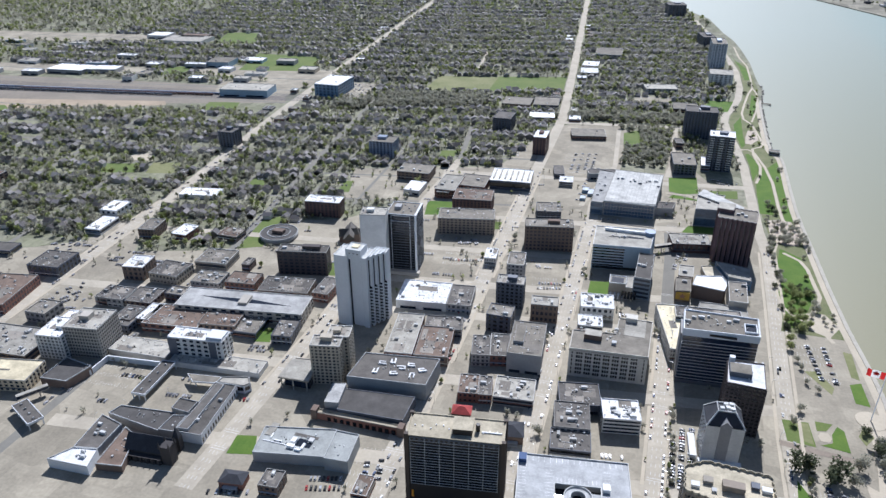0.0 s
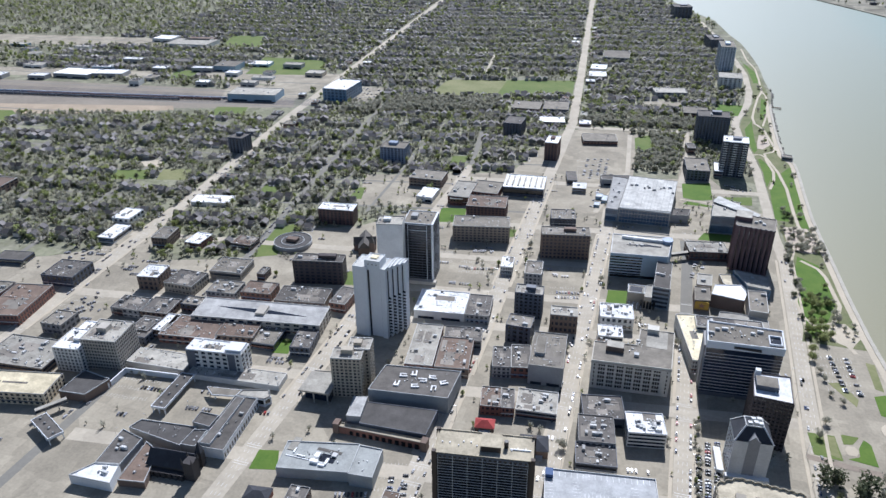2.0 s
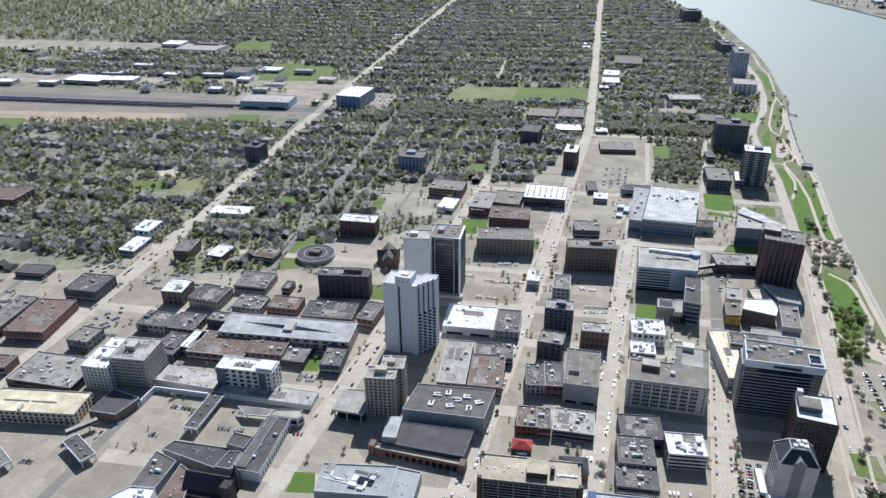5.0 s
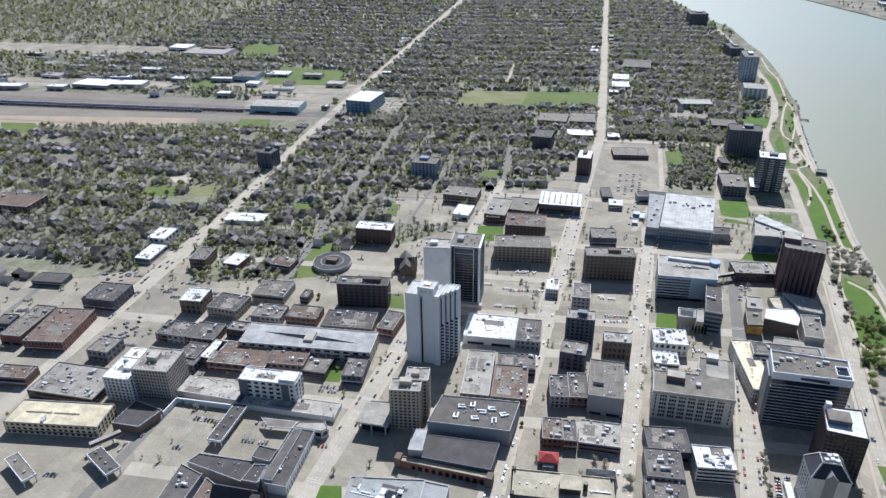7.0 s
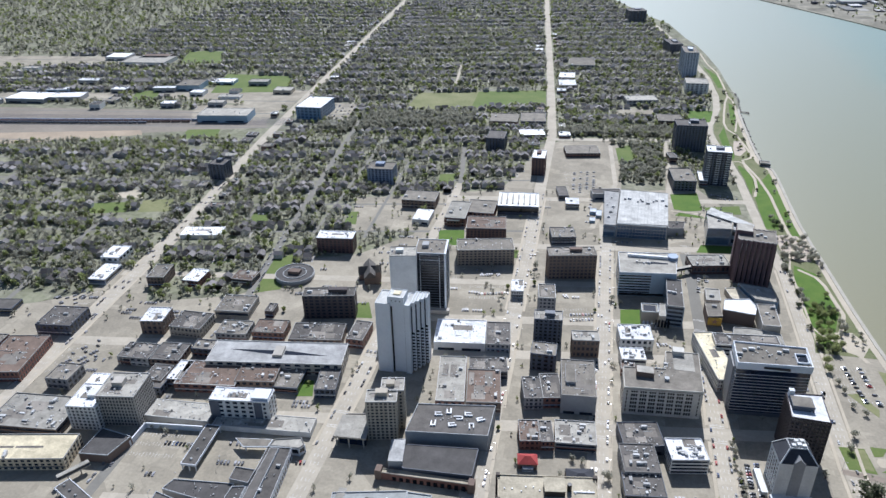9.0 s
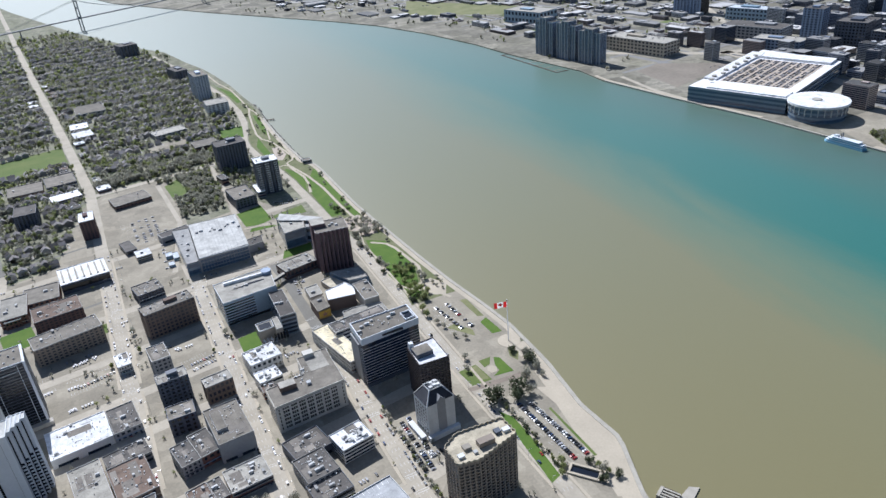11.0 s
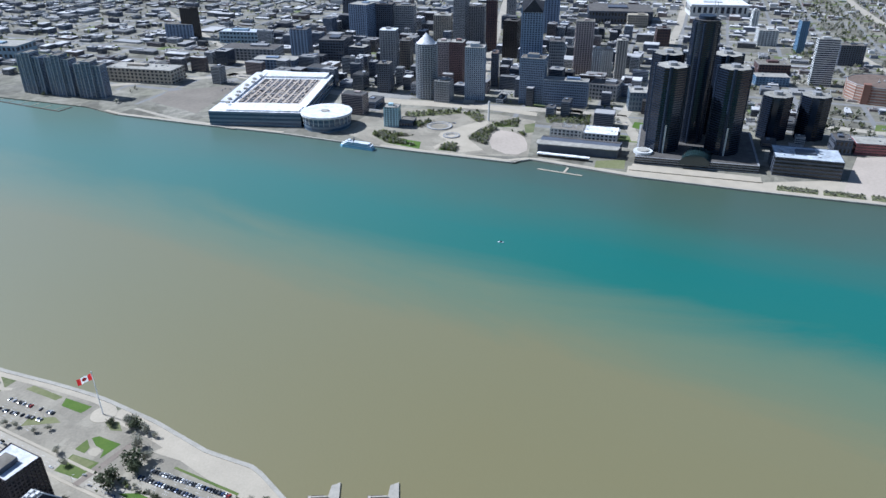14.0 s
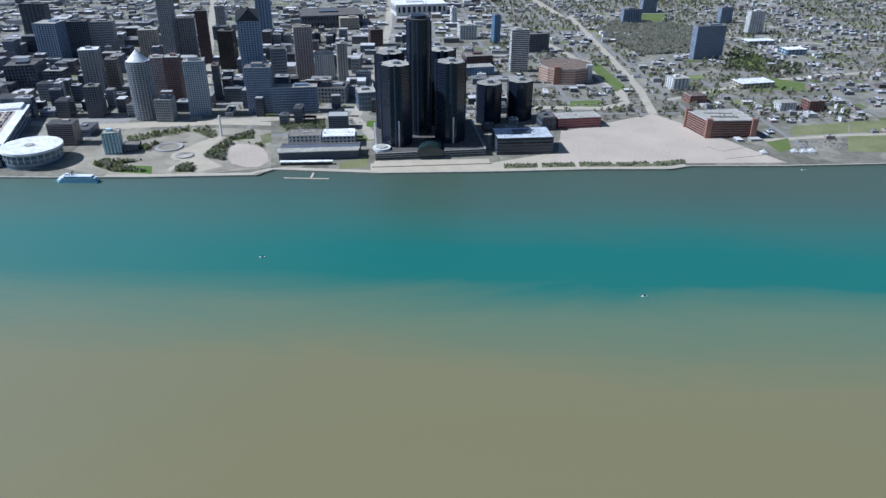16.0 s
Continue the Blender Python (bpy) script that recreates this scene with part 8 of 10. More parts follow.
def round_garage():
    root = new("round_ramp_building")
    root.location = (-428, 685, 0)
    tagged(root, "low round grey building with circular roof and centre box", "round building", "city buildings")
    part("wall", prism("wall", ring_pts(0, 0, 23, 44), 0, 5, "w_grey", True), root)
    part("roof", prism("roof", ring_pts(0, 0, 22.4, 44), 5, 5.15, "r_tar"), root)
    part("outer_rim", ring_wall("outer_rim", ring_pts(0, 0, 23, 44), 0.6, 5, 5.9, "w_greyslab"), root)
    part("rim", ring_wall("rim", ring_pts(0, 0, 14, 44), 0.7, 5.15, 5.9, "w_greyslab"), root)
    part("centre_box", boxes("centre_box", [(-7, -4, 5.4, 7, 4, 9)], "w_brown"), root)
    FOOT.append((-428, 685, 27))


material("w_conegrey", (0.34, 0.36, 0.38), 0.6, var=0.12, big=0.05, small=0.6)
material("glassgreen", (0.022, 0.042, 0.045), 0.15, var=0.3, spec=0.6)
material("boat_blue", (0.22, 0.42, 0.55), 0.5, var=0.1)
material("boat_white", (0.72, 0.76, 0.78), 0.5, var=0.08)
material("car_mixed", (0.20, 0.20, 0.21), 0.35, var=0.2, island=0.95, spec=0.5)
white_tower()
park_tower()
grid_tower()
glass_office()
brown_slab()
scalloped_tower()
bronze_tower()
fin_tower()
college()
convention_hall()
gallery()
government_building()
courthouse()
theatre_group()
school()
ramp_garage()
border_plaza()
riverside_theatre()
stone_church(-334, 325, 5)
riverfront_towers()
convention_centre()
cone_tower()
pavilion()
riverboat()
small_boat(669.6, 316.6, 100, "small white motor boat on the turquoise water")
small_boat(594.8, -166.0, 95, "small white motor boat out on the river")
small_boat(1036, -530, 95, "white tour boat moored at the far bank")
flagpole()
suspension_bridge()
church(-339, 700, 20, "brown brick church with crossed steep gables")
round_garage()

def staggered_tower(x, y, turn, h, label):
    """A riverside apartment tower of three upright slabs, each set off from the next."""
    root = new("apartment_tower")
    root.matrix_basis = pose(x, y, 0, 0, 0, turn)
    tagged(root, label, "apartment tower", "riverside apartment towers")
    for k, (x0, y0, x1, y1, dz) in enumerate(((0, 4, 20, 30, -6), (20, 0, 42, 28, 0), (42, 5, 60, 31, -9))):
        slab = part("slab", boxes("slab", [(x0, y0, 0, x1, y1, h + dz)], "w_bluegrey"), root)
        part("roof", boxes("roof", [(x0 + 0.5, y0 + 0.5, h + dz, x1 - 0.5, y1 - 0.5, h + dz + 0.2)], "r_grey"), slab)
        part("parapet", ring_wall("parapet", [(x0, y0), (x1, y0), (x1, y1), (x0, y1)], 0.5, h + dz, h + dz + 1.4, "w_greyslab"), slab)
        for i in range(int((h + dz) / 3.2)):
            part("window_band", boxes("window_band", [(x0 - 0.1, y0 + 1, 1.2 + i * 3.2, x1 + 0.1, y1 - 1, 2.7 + i * 3.2), (x0 + 0.8, y0 - 0.1, 1.2 + i * 3.2, x1 - 0.8, y1 + 0.1, 2.7 + i * 3.2)], "glassdark"), slab)
        for u in (0.0, 0.5, 1.0):
            px_ = x0 + (x1 - x0) * u
            part("pier", boxes("pier", [(px_ - 0.7, y0 - 0.9, 0, px_ + 0.7, y0, h + dz + 0.8)], "w_greyslab"), slab)
    FOOT.append((x + 12, y - 26, 34))


staggered_tower(916, 1573, -82, 92, "blue-grey riverside apartment tower of three staggered slabs")
staggered_tower(928, 1497, -80, 90, "blue-grey staggered apartment tower between its two neighbours")
staggered_tower(938, 1420, -74, 80, "lower blue-grey staggered apartment tower by the river")
marina = new("marina_pier", boxes("marina_pier", [(848, 1380, WATER_Z - 1, 852, 1630, WATER_Z + 0.8), (852, 1626, WATER_Z - 1, 880, 1630, WATER_Z + 0.8), (852, 1380, WATER_Z - 1, 884, 1384, WATER_Z + 0.8)], "bark"))
tagged(marina, "dark timber breakwater pier round a small marina", "pier", kind="structure")
for i in range(6):
    ob = new("floating_dock", boxes("floating_dock", [(0, -1, WATER_Z - 0.5, 22, 1, WATER_Z + 0.6)], "conc"))
    ob.location = (856, 1400 + i * 36, 0)
    tagged(ob, "narrow pale floating dock in the marina", "dock", kind="structure")
ten = [(1655 + 68 * math.cos(a), -186 + 66 * math.sin(a)) for a in [2 * math.pi * (i + 0.5) / 12 for i in range(12)]]
arena = poly_building("office_block", "rounded orange brick block in pale bands with a brown roof", ten, 36, "w_orange", "r_brown", 6, "w_concrete", 0.35, 4, cop="w_greyslab", rim=1.5)
part("stair_tower", boxes("stair_tower", [(-66, 20, 0, -50, 34, 42)], "w_orange"), arena)
part("stair_tower", boxes("stair_tower", [(-40, -62, 0, -28, -48, 42)], "w_greyslab"), arena)
brick = poly_building("parking_garage", "large red-brown brick parking block with open decks", [(1197, -407), (1205, -500), (1287, -486), (1268, -385)], 33, "w_deckbrick", "r_light", 7, "glassdark", 0.42, 4, cop="w_greyslab", rim=1.2)
for x, y in ((-42, 34), (-36, -54), (28, 56)):
    part("stair_tower", boxes("stair_tower", [(x - 4, y - 5, 0, x + 4, y + 5, 38)], "w_deckbrick"), brick, "brick stair tower")
part("roof_slot", boxes("roof_slot", [(-16, -30, 33.09, -6, 24, 33.3)], "r_dark"), brick)
part("roof_slot", boxes("roof_slot", [(10, -26, 33.09, 16, 30, 33.3)], "r_dark"), brick)
poly_building("parking_garage", "long low rose-red parking block with dark decks", [(1238, -128), (1256, -214), (1298, -206), (1280, -120)], 20, "w_rose", "r_light", 4, "glassdark", 0.3, 2, cop="w_greyslab")
for x, y, s in ((1121, -547, 1.0), (1122, -564, 0.9), (1124, -580, 1.1), (1112, -488, 1.0)):
    tent = new("tent", mesh_of("tent", [(-6 * s, -6 * s, 3), (6 * s, -6 * s, 3), (6 * s, 6 * s, 3), (-6 * s, 6 * s, 3), (0, 0, 8 * s), (-5.6 * s, -5.6 * s, 0), (5.6 * s, -5.6 * s, 0), (5.6 * s, 5.6 * s, 0), (-5.6 * s, 5.6 * s, 0)], [(0, 1, 4), (1, 2, 4), (2, 3, 4), (3, 0, 4), (5, 6, 1, 0), (6, 7, 2, 1), (7, 8, 3, 2), (8, 5, 0, 3), (8, 7, 6, 5)], "flag_white"))
    tent.location = (x, y, 0.1)
    tagged(tent, "peaked white event tent on the far bank", "tent", "event tents")
for i in range(5):
    y0 = -12 - i * 66
    planter = new("planter_bed", prism("planter_bed", [(shore_x(SHORE_N, y0) + 14, y0), (shore_x(SHORE_N, y0 - 58) + 14, y0 - 58), (shore_x(SHORE_N, y0 - 58) + 34, y0 - 58), (shore_x(SHORE_N, y0) + 34, y0)][::-1], 0.0, 0.7, "parkgrass"))
    tagged(planter, "long raised planting bed along the riverwalk", "planter", "riverwalk planters")

def hipped_house(x, y, turn, w, d, h, rise, wall, roof, label):
    root = new("house")
    root.matrix_basis = pose(x, y, 0, 0, 0, turn)
    tagged(root, label, "house")
    part("wall", boxes("wall", [(-w / 2, -d / 2, 0, w / 2, d / 2, h)], wall), root)
    a, b, k = w / 2 + 0.6, d / 2 + 0.6, max(0.5, w / 2 - d / 2)
    v = [(-a, -b, h), (a, -b, h), (a, b, h), (-a, b, h), (-k, 0, h + rise), (k, 0, h + rise)]
    part("roof", mesh_of("roof", v, [(0, 1, 5, 4), (1, 2, 5), (2, 3, 4, 5), (3, 0, 4), (3, 2, 1, 0)], roof), root)
    for i in range(3):
        part("window", boxes("window", [(-w * 0.36 + i * w * 0.28, -d / 2 - 0.08, 1.2, -w * 0.24 + i * w * 0.28, -d / 2, 3.0)], "glassdark"), root)
    part("porch", boxes("porch", [(-w * 0.3, -d / 2 - 3, 0, w * 0.3, -d / 2, 0.8), (-w * 0.3, -d / 2 - 3, 3.0, w * 0.3, -d / 2, 3.3)], "w_greyslab"), root)
    FOOT.append((x, y, 0.5 * max(w, d)))


hipped_house(-122.5, 434, 9, 15, 11, 5.5, 3.6, "w_brown", "r_redmetal", "small brick house with a bright red hipped metal roof")
hipped_house(-80, 421, 11, 21, 17, 7.5, 4.2, "w_brown", "r_slate", "large old house with a dark hipped slate roof")
hipped_house(-259, 315, 8, 18, 12, 6.0, 3.0, "w_red", "r_slate", "brick house with a dark hipped roof beside the school")

# boat dock on the far bank
ob = new("dock", boxes("dock", [(946, 280, WATER_Z - 1, 950, 356, WATER_Z + 0.9), (950, 309, WATER_Z - 1, 974, 313, WATER_Z + 0.9)], "conc"))
tagged(ob, "pale floating dock on the far bank", "dock", kind="structure")


def mooring_pier(x, y, turn):
    """An old concrete mooring block with slots and timber fenders."""
    root = new("mooring_pier")
    root.matrix_basis = pose(x, y, WATER_Z, 0, 0, turn)
    tagged(root, "old slotted concrete mooring block in shallow water", "mooring pier", "mooring piers")
    for i in range(4):
        part("wall", boxes("wall", [(-5.0 + i * 2.9, -7, -1.0, -3.7 + i * 2.9, 6, 2.9)], "seawall"), root)
    part("cap", boxes("cap", [(-5.2, 6, -1.0, 5.2, 8.5, 3.2)], "seawall"), root)
    part("fender", boxes("fender", [(-6.0, -4, -1.0, -5.1, 7, 1.8)], "bark"), root, "dark timber fender")
    part("fender", boxes("fender", [(5.1, -4, -1.0, 6.4, 9, 2.2)], "bark"), root, "dark timber fender")
    part("rubble", prism("rubble", [(-12, -16), (20, -16), (17, -9), (5, -7), (-10, -9)], -1.0, 1.2, "seawall"), root, "broken concrete footing")


def sunken_garden(x, y, turn):
    root = new("sunken_garden")
    root.matrix_basis = pose(x, y, 0, 0, 0, turn)
    tagged(root, "small walled sunken court by the promenade", "sunken garden")
    part("wall", boxes("wall", [(-6, -13, 0, -4, 13, 1.6), (4, -13, 0, 6, 13, 1.6), (-4, 11, 0, 4, 13, 1.6), (-4, -13, 0, 4, -11, 1.6)], "conc"), root)
    part("floor", boxes("floor", [(-4, -11, 0.12, 4, 11, 0.2)], "glassdark"), root)


def skywalk(a, b, z, width, label):
    """A covered footbridge from a to b on one pair of posts."""
    d = Vector(b) - Vector(a)
    root = new("skywalk")
    root.matrix_basis = pose(*a, 0, 0, 0, math.degrees(math.atan2(d.y, d.x)))
    tagged(root, label, "footbridge")
    n, h = d.length, width / 2
    part("deck", boxes("deck", [(0, -h, z - 0.6, n, h, z)], "w_concrete"), root)
    part("glazing", boxes("glazing", [(0.2, -h + 0.1, z, n - 0.2, h - 0.1, z + 2.6)], "glassband"), root)
    part("roof", boxes("roof", [(0, -h, z + 2.6, n, h, z + 3.0)], "r_light"), root)
    for t in (0.3, 0.7):
        part("post", boxes("post", [(n * t - 0.4, -0.4, 0, n * t + 0.4, 0.4, z - 0.6)], "w_concrete"), root)


skywalk((12.4, 773.3), (39.9, 789.7), 6.0, 4.5, "glazed footbridge between two office blocks")
skywalk((-479.4, 338.0), (-465.8, 358.5), 6.0, 4.0, "covered concrete footbridge over the border plaza")

mooring_pier(188.5, 287, 28)
mooring_pier(208.5, 244, 28)
sunken_garden(149, 338, 38)


def fountain_ring(x, y, r, label):
    """Round stepped seating about a sunken court."""
    root = new("amphitheatre")
    root.location = (x, y, 0.13)
    tagged(root, label, "amphitheatre", kind="structure")
    for i in range(3):
        n = 40
        a, b = ring_pts(0, 0, r - 2.5 * i, n), ring_pts(0, 0, r - 2.5 * i - 2.4, n)
        z = 1.8 - 0.55 * i
        v = [(px, py, 0) for px, py in a] + [(px, py, z) for px, py in a] + [(px, py, z) for px, py in b] + [(px, py, 0) for px, py in b]
        f = [(k * n + j, k * n + (j + 1) % n, (k + 1) * n + (j + 1) % n, (k + 1) * n + j) for k in range(3) for j in range(n)]
        part("step_ring", mesh_of("step_ring", v, f, "conc" if i % 2 else "w_grey"), root)


fountain_ring(*AMPHI[0], 25, "round stepped pale stone amphitheatre in the square")
fountain_ring(*AMPHI[1], 16, "round fountain basin with stone rim")
pylon = new("pylon", prism("pylon", ring_pts(0, 0, 1.8, 6), 0, PYLON[2], "w_white"))
pylon.location = (PYLON[0], PYLON[1], 0)
tagged(pylon, "slender pale steel pylon at the square's edge", "pylon")


# ---- cars ----
def car(mat, label):
    lower = [(-2.2, -0.85, 0.0), (2.2, -0.85, 0.0), (2.2, 0.85, 0.0), (-2.2, 0.85, 0.0), (-2.25, -0.9, 0.75), (2.15, -0.9, 0.7), (2.15, 0.9, 0.7), (-2.25, 0.9, 0.75), (-2.1, -0.82, 0.98), (1.2, -0.82, 1.0), (1.2, 0.82, 1.0), (-2.1, 0.82, 0.98)]
    f = [(0, 3, 2, 1), (0, 1, 5, 4), (1, 2, 6, 5), (2, 3, 7, 6), (3, 0, 4, 7), (4, 5, 9, 8), (5, 6, 10, 9), (6, 7, 11, 10), (7, 4, 8, 11), (8, 9, 10, 11)]
    k = len(lower)
    lower += box_verts(-1.35, -0.6, 1.40, 0.2, 0.6, 1.46)
    f += [tuple(i + k for i in q) for q in BOX_FACES]
    body = new("car", mesh_of("car_body", lower, f, mat))
    tagged(body, label, "car", "parked cars")
    v = [(-1.9, -0.78, 0.98), (0.95, -0.78, 0.98), (0.95, 0.78, 0.98), (-1.9, 0.78, 0.98), (-1.4, -0.62, 1.42), (0.25, -0.62, 1.42), (0.25, 0.62, 1.42), (-1.4, 0.62, 1.42)]
    part("window_glass", mesh_of("window_glass", v, BOX_FACES, "car_glass"), body, "dark car windows")
    body.matrix_basis = pose(0, 0, -60)
    return body


CARS = [car("car_" + k, f"{w} car parked on pale asphalt") for k, w in (("silver", "silver"), ("white", "white"), ("black", "black"), ("red", "red"), ("blue", "dark blue"))]
rng_c = random.Random(21)
USED = [False] * len(CARS)


LATER = []


def put_car(x, y, turn, z=0.03):
    if len(LATER) < 0 or y > 700 or x < -420 or x > 400 or rng_c.random() < 0.1:
        LATER.append((x, y, turn))
        return
    k = rng_c.choices(range(5), (28, 15, 42, 6, 9))[0]
    m = pose(x, y, z, 0, 0, turn + rng_c.choice((0, 180)) + rng_c.uniform(-2, 2))
    if not USED[k]:
        USED[k] = True
        CARS[k].matrix_basis = m
    else:
        copy_thing(CARS[k], m)


def parking(pts, n):
    a, b, c, d = (Vector(p) for p in pts)
    along = ((b - a) + (c - d)) / 2
    up = ((d - a) + (c - b)) / 2
    if along.length < up.length:
        a, b, c, d = b, c, d, a
        along, up = up, along
    cols = max(1, int(along.length / 3.0))
    lines = max(1, int(up.length / 8.5))
    cells = [(i, j) for i in range(cols) for j in range(lines)]
    rng_c.shuffle(cells)
    turn = math.degrees(math.atan2(along.y, along.x)) + 90
    for i, j in cells[:n]:
        u, v = (i + 0.5) / cols, (j + 0.5) / lines
        p = (a * (1 - u) + b * u) * (1 - v) + (d * (1 - u) + c * u) * v
        put_car(p.x, p.y, turn)


# parked cars
parking([(143.9, 437.8), (162.8, 428.7), (169.2, 352.2), (145.6, 353.2)], 70)
parking([(149.7, 620.8), (177.9, 621.5), (179.3, 564.9), (158.0, 563.6)], 24)
parking([(44.9, 467.9), (59.4, 472.4), (57.0, 421.4), (45.2, 395.4)], 34)
parking([(39.2, 451.0), (44.0, 452.5), (43.9, 404.4), (40.6, 403.4)], 14)
parking([(-211.2, 693.2), (-173.8, 700.5), (-171.9, 690.0), (-209.8, 678.8)], 12)
parking([(-103.3, 668.6), (-78.5, 672.6), (-77.1, 653.7), (-102.6, 646.1)], 16)
parking([(-462.6, 448.0), (-414.0, 450.1), (-408.7, 444.3), (-461.1, 440.9)], 18)
parking([(-428.4, 403.7), (-401.8, 407.3), (-395.2, 392.3), (-419.8, 391.2)], 8)
parking([(-126.1, 1087.8), (-75.7, 1095.7), (-74.6, 1014.4), (-123.6, 1000.2)], 34)
parking([(-93.4, 1003.1), (-84.9, 1005.6), (-91.0, 892.5), (-98.7, 890.3)], 8)
parking([(80.3, 1036.5), (117.0, 1025.0), (115.1, 1008.4), (76.3, 1013.2)], 12)
parking([(35.7, 776.3), (53.6, 778.0), (48.7, 735.9), (31.8, 737.4)], 12)
parking([(-638.5, 1298.7), (-579.2, 1303.0), (-595.7, 1397.7), (-658.8, 1394.0)], 40)
parking([(-309.6, 403.5), (-291.1, 407.7), (-286.1, 396.9), (-303.7, 391.6)], 3)
parking([(-181.4, 365.1), (-161.1, 369.6), (-155.7, 349.3), (-175.7, 343.1)], 9)
parking([(-209.9, 339.2), (-187.3, 346.2), (-181.7, 328.5), (-208.0, 320.5)], 16)
parking([(-693.8, 598.4), (-645.1, 612.8), (-617.0, 565.7), (-659.1, 568.5)], 18)
parking([(-593.5, 490.8), (-575.2, 528.6), (-557.3, 495.4), (-569.3, 462.1)], 20)
parking([(1187.1, -572.8), (1200.1, -679.7), (1152.9, -658.2), (1137.7, -558.7)], 45)
parking([(-276.8, 305.6), (-240.6, 315.1), (-241.0, 307.1), (-271.5, 297.8)], 8)


# cars along the streets
FAR_CARS = []
rng_r = random.Random(61)
for i in range(1000):
    x, y = rng_r.uniform(-760, 120), rng_r.uniform(300, 1020)
    if taken(x, y, 9) or on_street(x, y, 7) or not in_patch(x, y) or any(taken(x + a, y + b, 3) for a, b in ((12, 0), (-12, 0), (6, 0), (-6, 0))):
        continue
    if noise.noise(Vector((x * 0.012, y * 0.012, 5.0))) < -0.12:
        continue
    for k in range(rng_r.randrange(3, 9)):
        if rng_r.random() < 0.75:
            LATER.append((x + 2.9 * (k - 4), y + 0.4 * (k - 4), 98))
for line, off, chance in (([(-159, 330), (-162, 645), (-168, 990)], 6.6, 0.30), ([(-290, 520), (-292, 980)], 5.0, 0.25), ([(-455, 330), (-462, 620), (-490, 820)], 3.5, 0.3), ([(-66, 330), (-66, 540), (-68, 840)], 5.8, 0.42), ([(30, 330), (31, 640)], 5.4, 0.5),
                          ([(128, 330), (128, 480), (135, 690), (138, 808)], 3.2, 0.09), ([(-292, 420), (-290, 520), (-292, 760)], 5.8, 0.22), ([(-600, 400), (-617, 586), (-662, 954)], 5.0, 0.16)):
    for (xa, ya), (xb, yb) in zip(line, line[1:]):
        n = int(math.hypot(xb - xa, yb - ya) / 6.5)
        for i in range(n):
            for s in (-1, 1):
                if rng_c.random() < chance:
                    t = (i + 0.5) / n
                    put_car(xa + (xb - xa) * t + s * off, ya + (yb - ya) * t, 90)
                elif rng_r.random() < 0.05:
                    LATER.append((xa + (xb - xa) * t + s * off * 0.4, ya + (yb - ya) * t, 90))

# painted lane dashes and crossings
v_, f_ = [], []


def mark(x0, y0, x1, y1, z=0.097):
    k = len(v_)
    v_.extend([(x0, y0, z), (x1, y0, z), (x1, y1, z), (x0, y1, z)])
    f_.append((k, k + 1, k + 2, k + 3))


for line in ([(-159, 330), (-162, 645), (-164, 810), (-168, 990)], [(-66, 330), (-66, 540), (-68, 840)], [(30, 330), (31, 640)], [(128, 330), (128, 480), (135, 690), (138, 808)], [(-292, 300), (-290, 520), (-292, 800)], [(-600, 420), (-617, 586), (-636, 790), (-662, 954)]):
    for (xa, ya), (xb, yb) in zip(line, line[1:]):
        for i in range(int((yb - ya) / 9)):
            t = i * 9 / (yb - ya)
            for off in (-3.2, 0.0, 3.2):
                mark(xa + (xb - xa) * t + off - 0.14, ya + (yb - ya) * t, xa + (xb - xa) * t + off + 0.14, ya + (yb - ya) * t + 3.4)
for y in (384, 487, 592, 655, 830):
    for x, half in ((-160, 7.5), (-66, 6.5), (30.5, 6), (-291, 6.5)):
        yc = y + (x + 66) * 0.14
        for s in (-9.5, 9.5):
            for e in (-1.2, 1.2):
                mark(x - half, yc + s + e - 0.2, x + half, yc + s + e + 0.2)
tagged(new("road_markings", mesh_of("road_markings", v_, f_, "marking")), "worn white lane dashes and crossing lines", "road markings", kind="structure")


# stall lines painted on the open lots
v_, f_ = [], []
for x0, y0, x1, y1, turn in ((-215, 676, -172, 704, 8), (-106, 646, -76, 674, 10), (149, 566, 180, 622, 2), (44, 400, 60, 470, 2), (-183, 334, -150, 380, 12), (-126, 1000, -76, 1090, 8), (33, 736, 54, 776, 3), (-448, 378, -404, 408, 6), (-648, 566, -618, 606, 10), (-640, 1300, -584, 1396, 5), (-260, 690, -224, 716, 8), (-596, 462, -556, 520, 5), (145, 352, 169, 434, 2)):
    c, s = math.cos(radians(turn)), math.sin(radians(turn))
    for j in range(int((y1 - y0) / 12) + 1):
        for i in range(int((x1 - x0) / 2.8)):
            px_, py_ = i * 2.8, j * 12
            k = len(v_)
            v_ += [(x0 + c * a - s * b, y0 + s * a + c * b, 0.07) for a, b in ((px_, py_), (px_ + 0.2, py_), (px_ + 0.2, py_ + 5), (px_, py_ + 5))]
            f_.append((k, k + 1, k + 2, k + 3))
tagged(new("stall_lines", mesh_of("stall_lines", v_, f_, "marking")), "worn white stall lines on the parking lots", "parking lines", kind="structure")


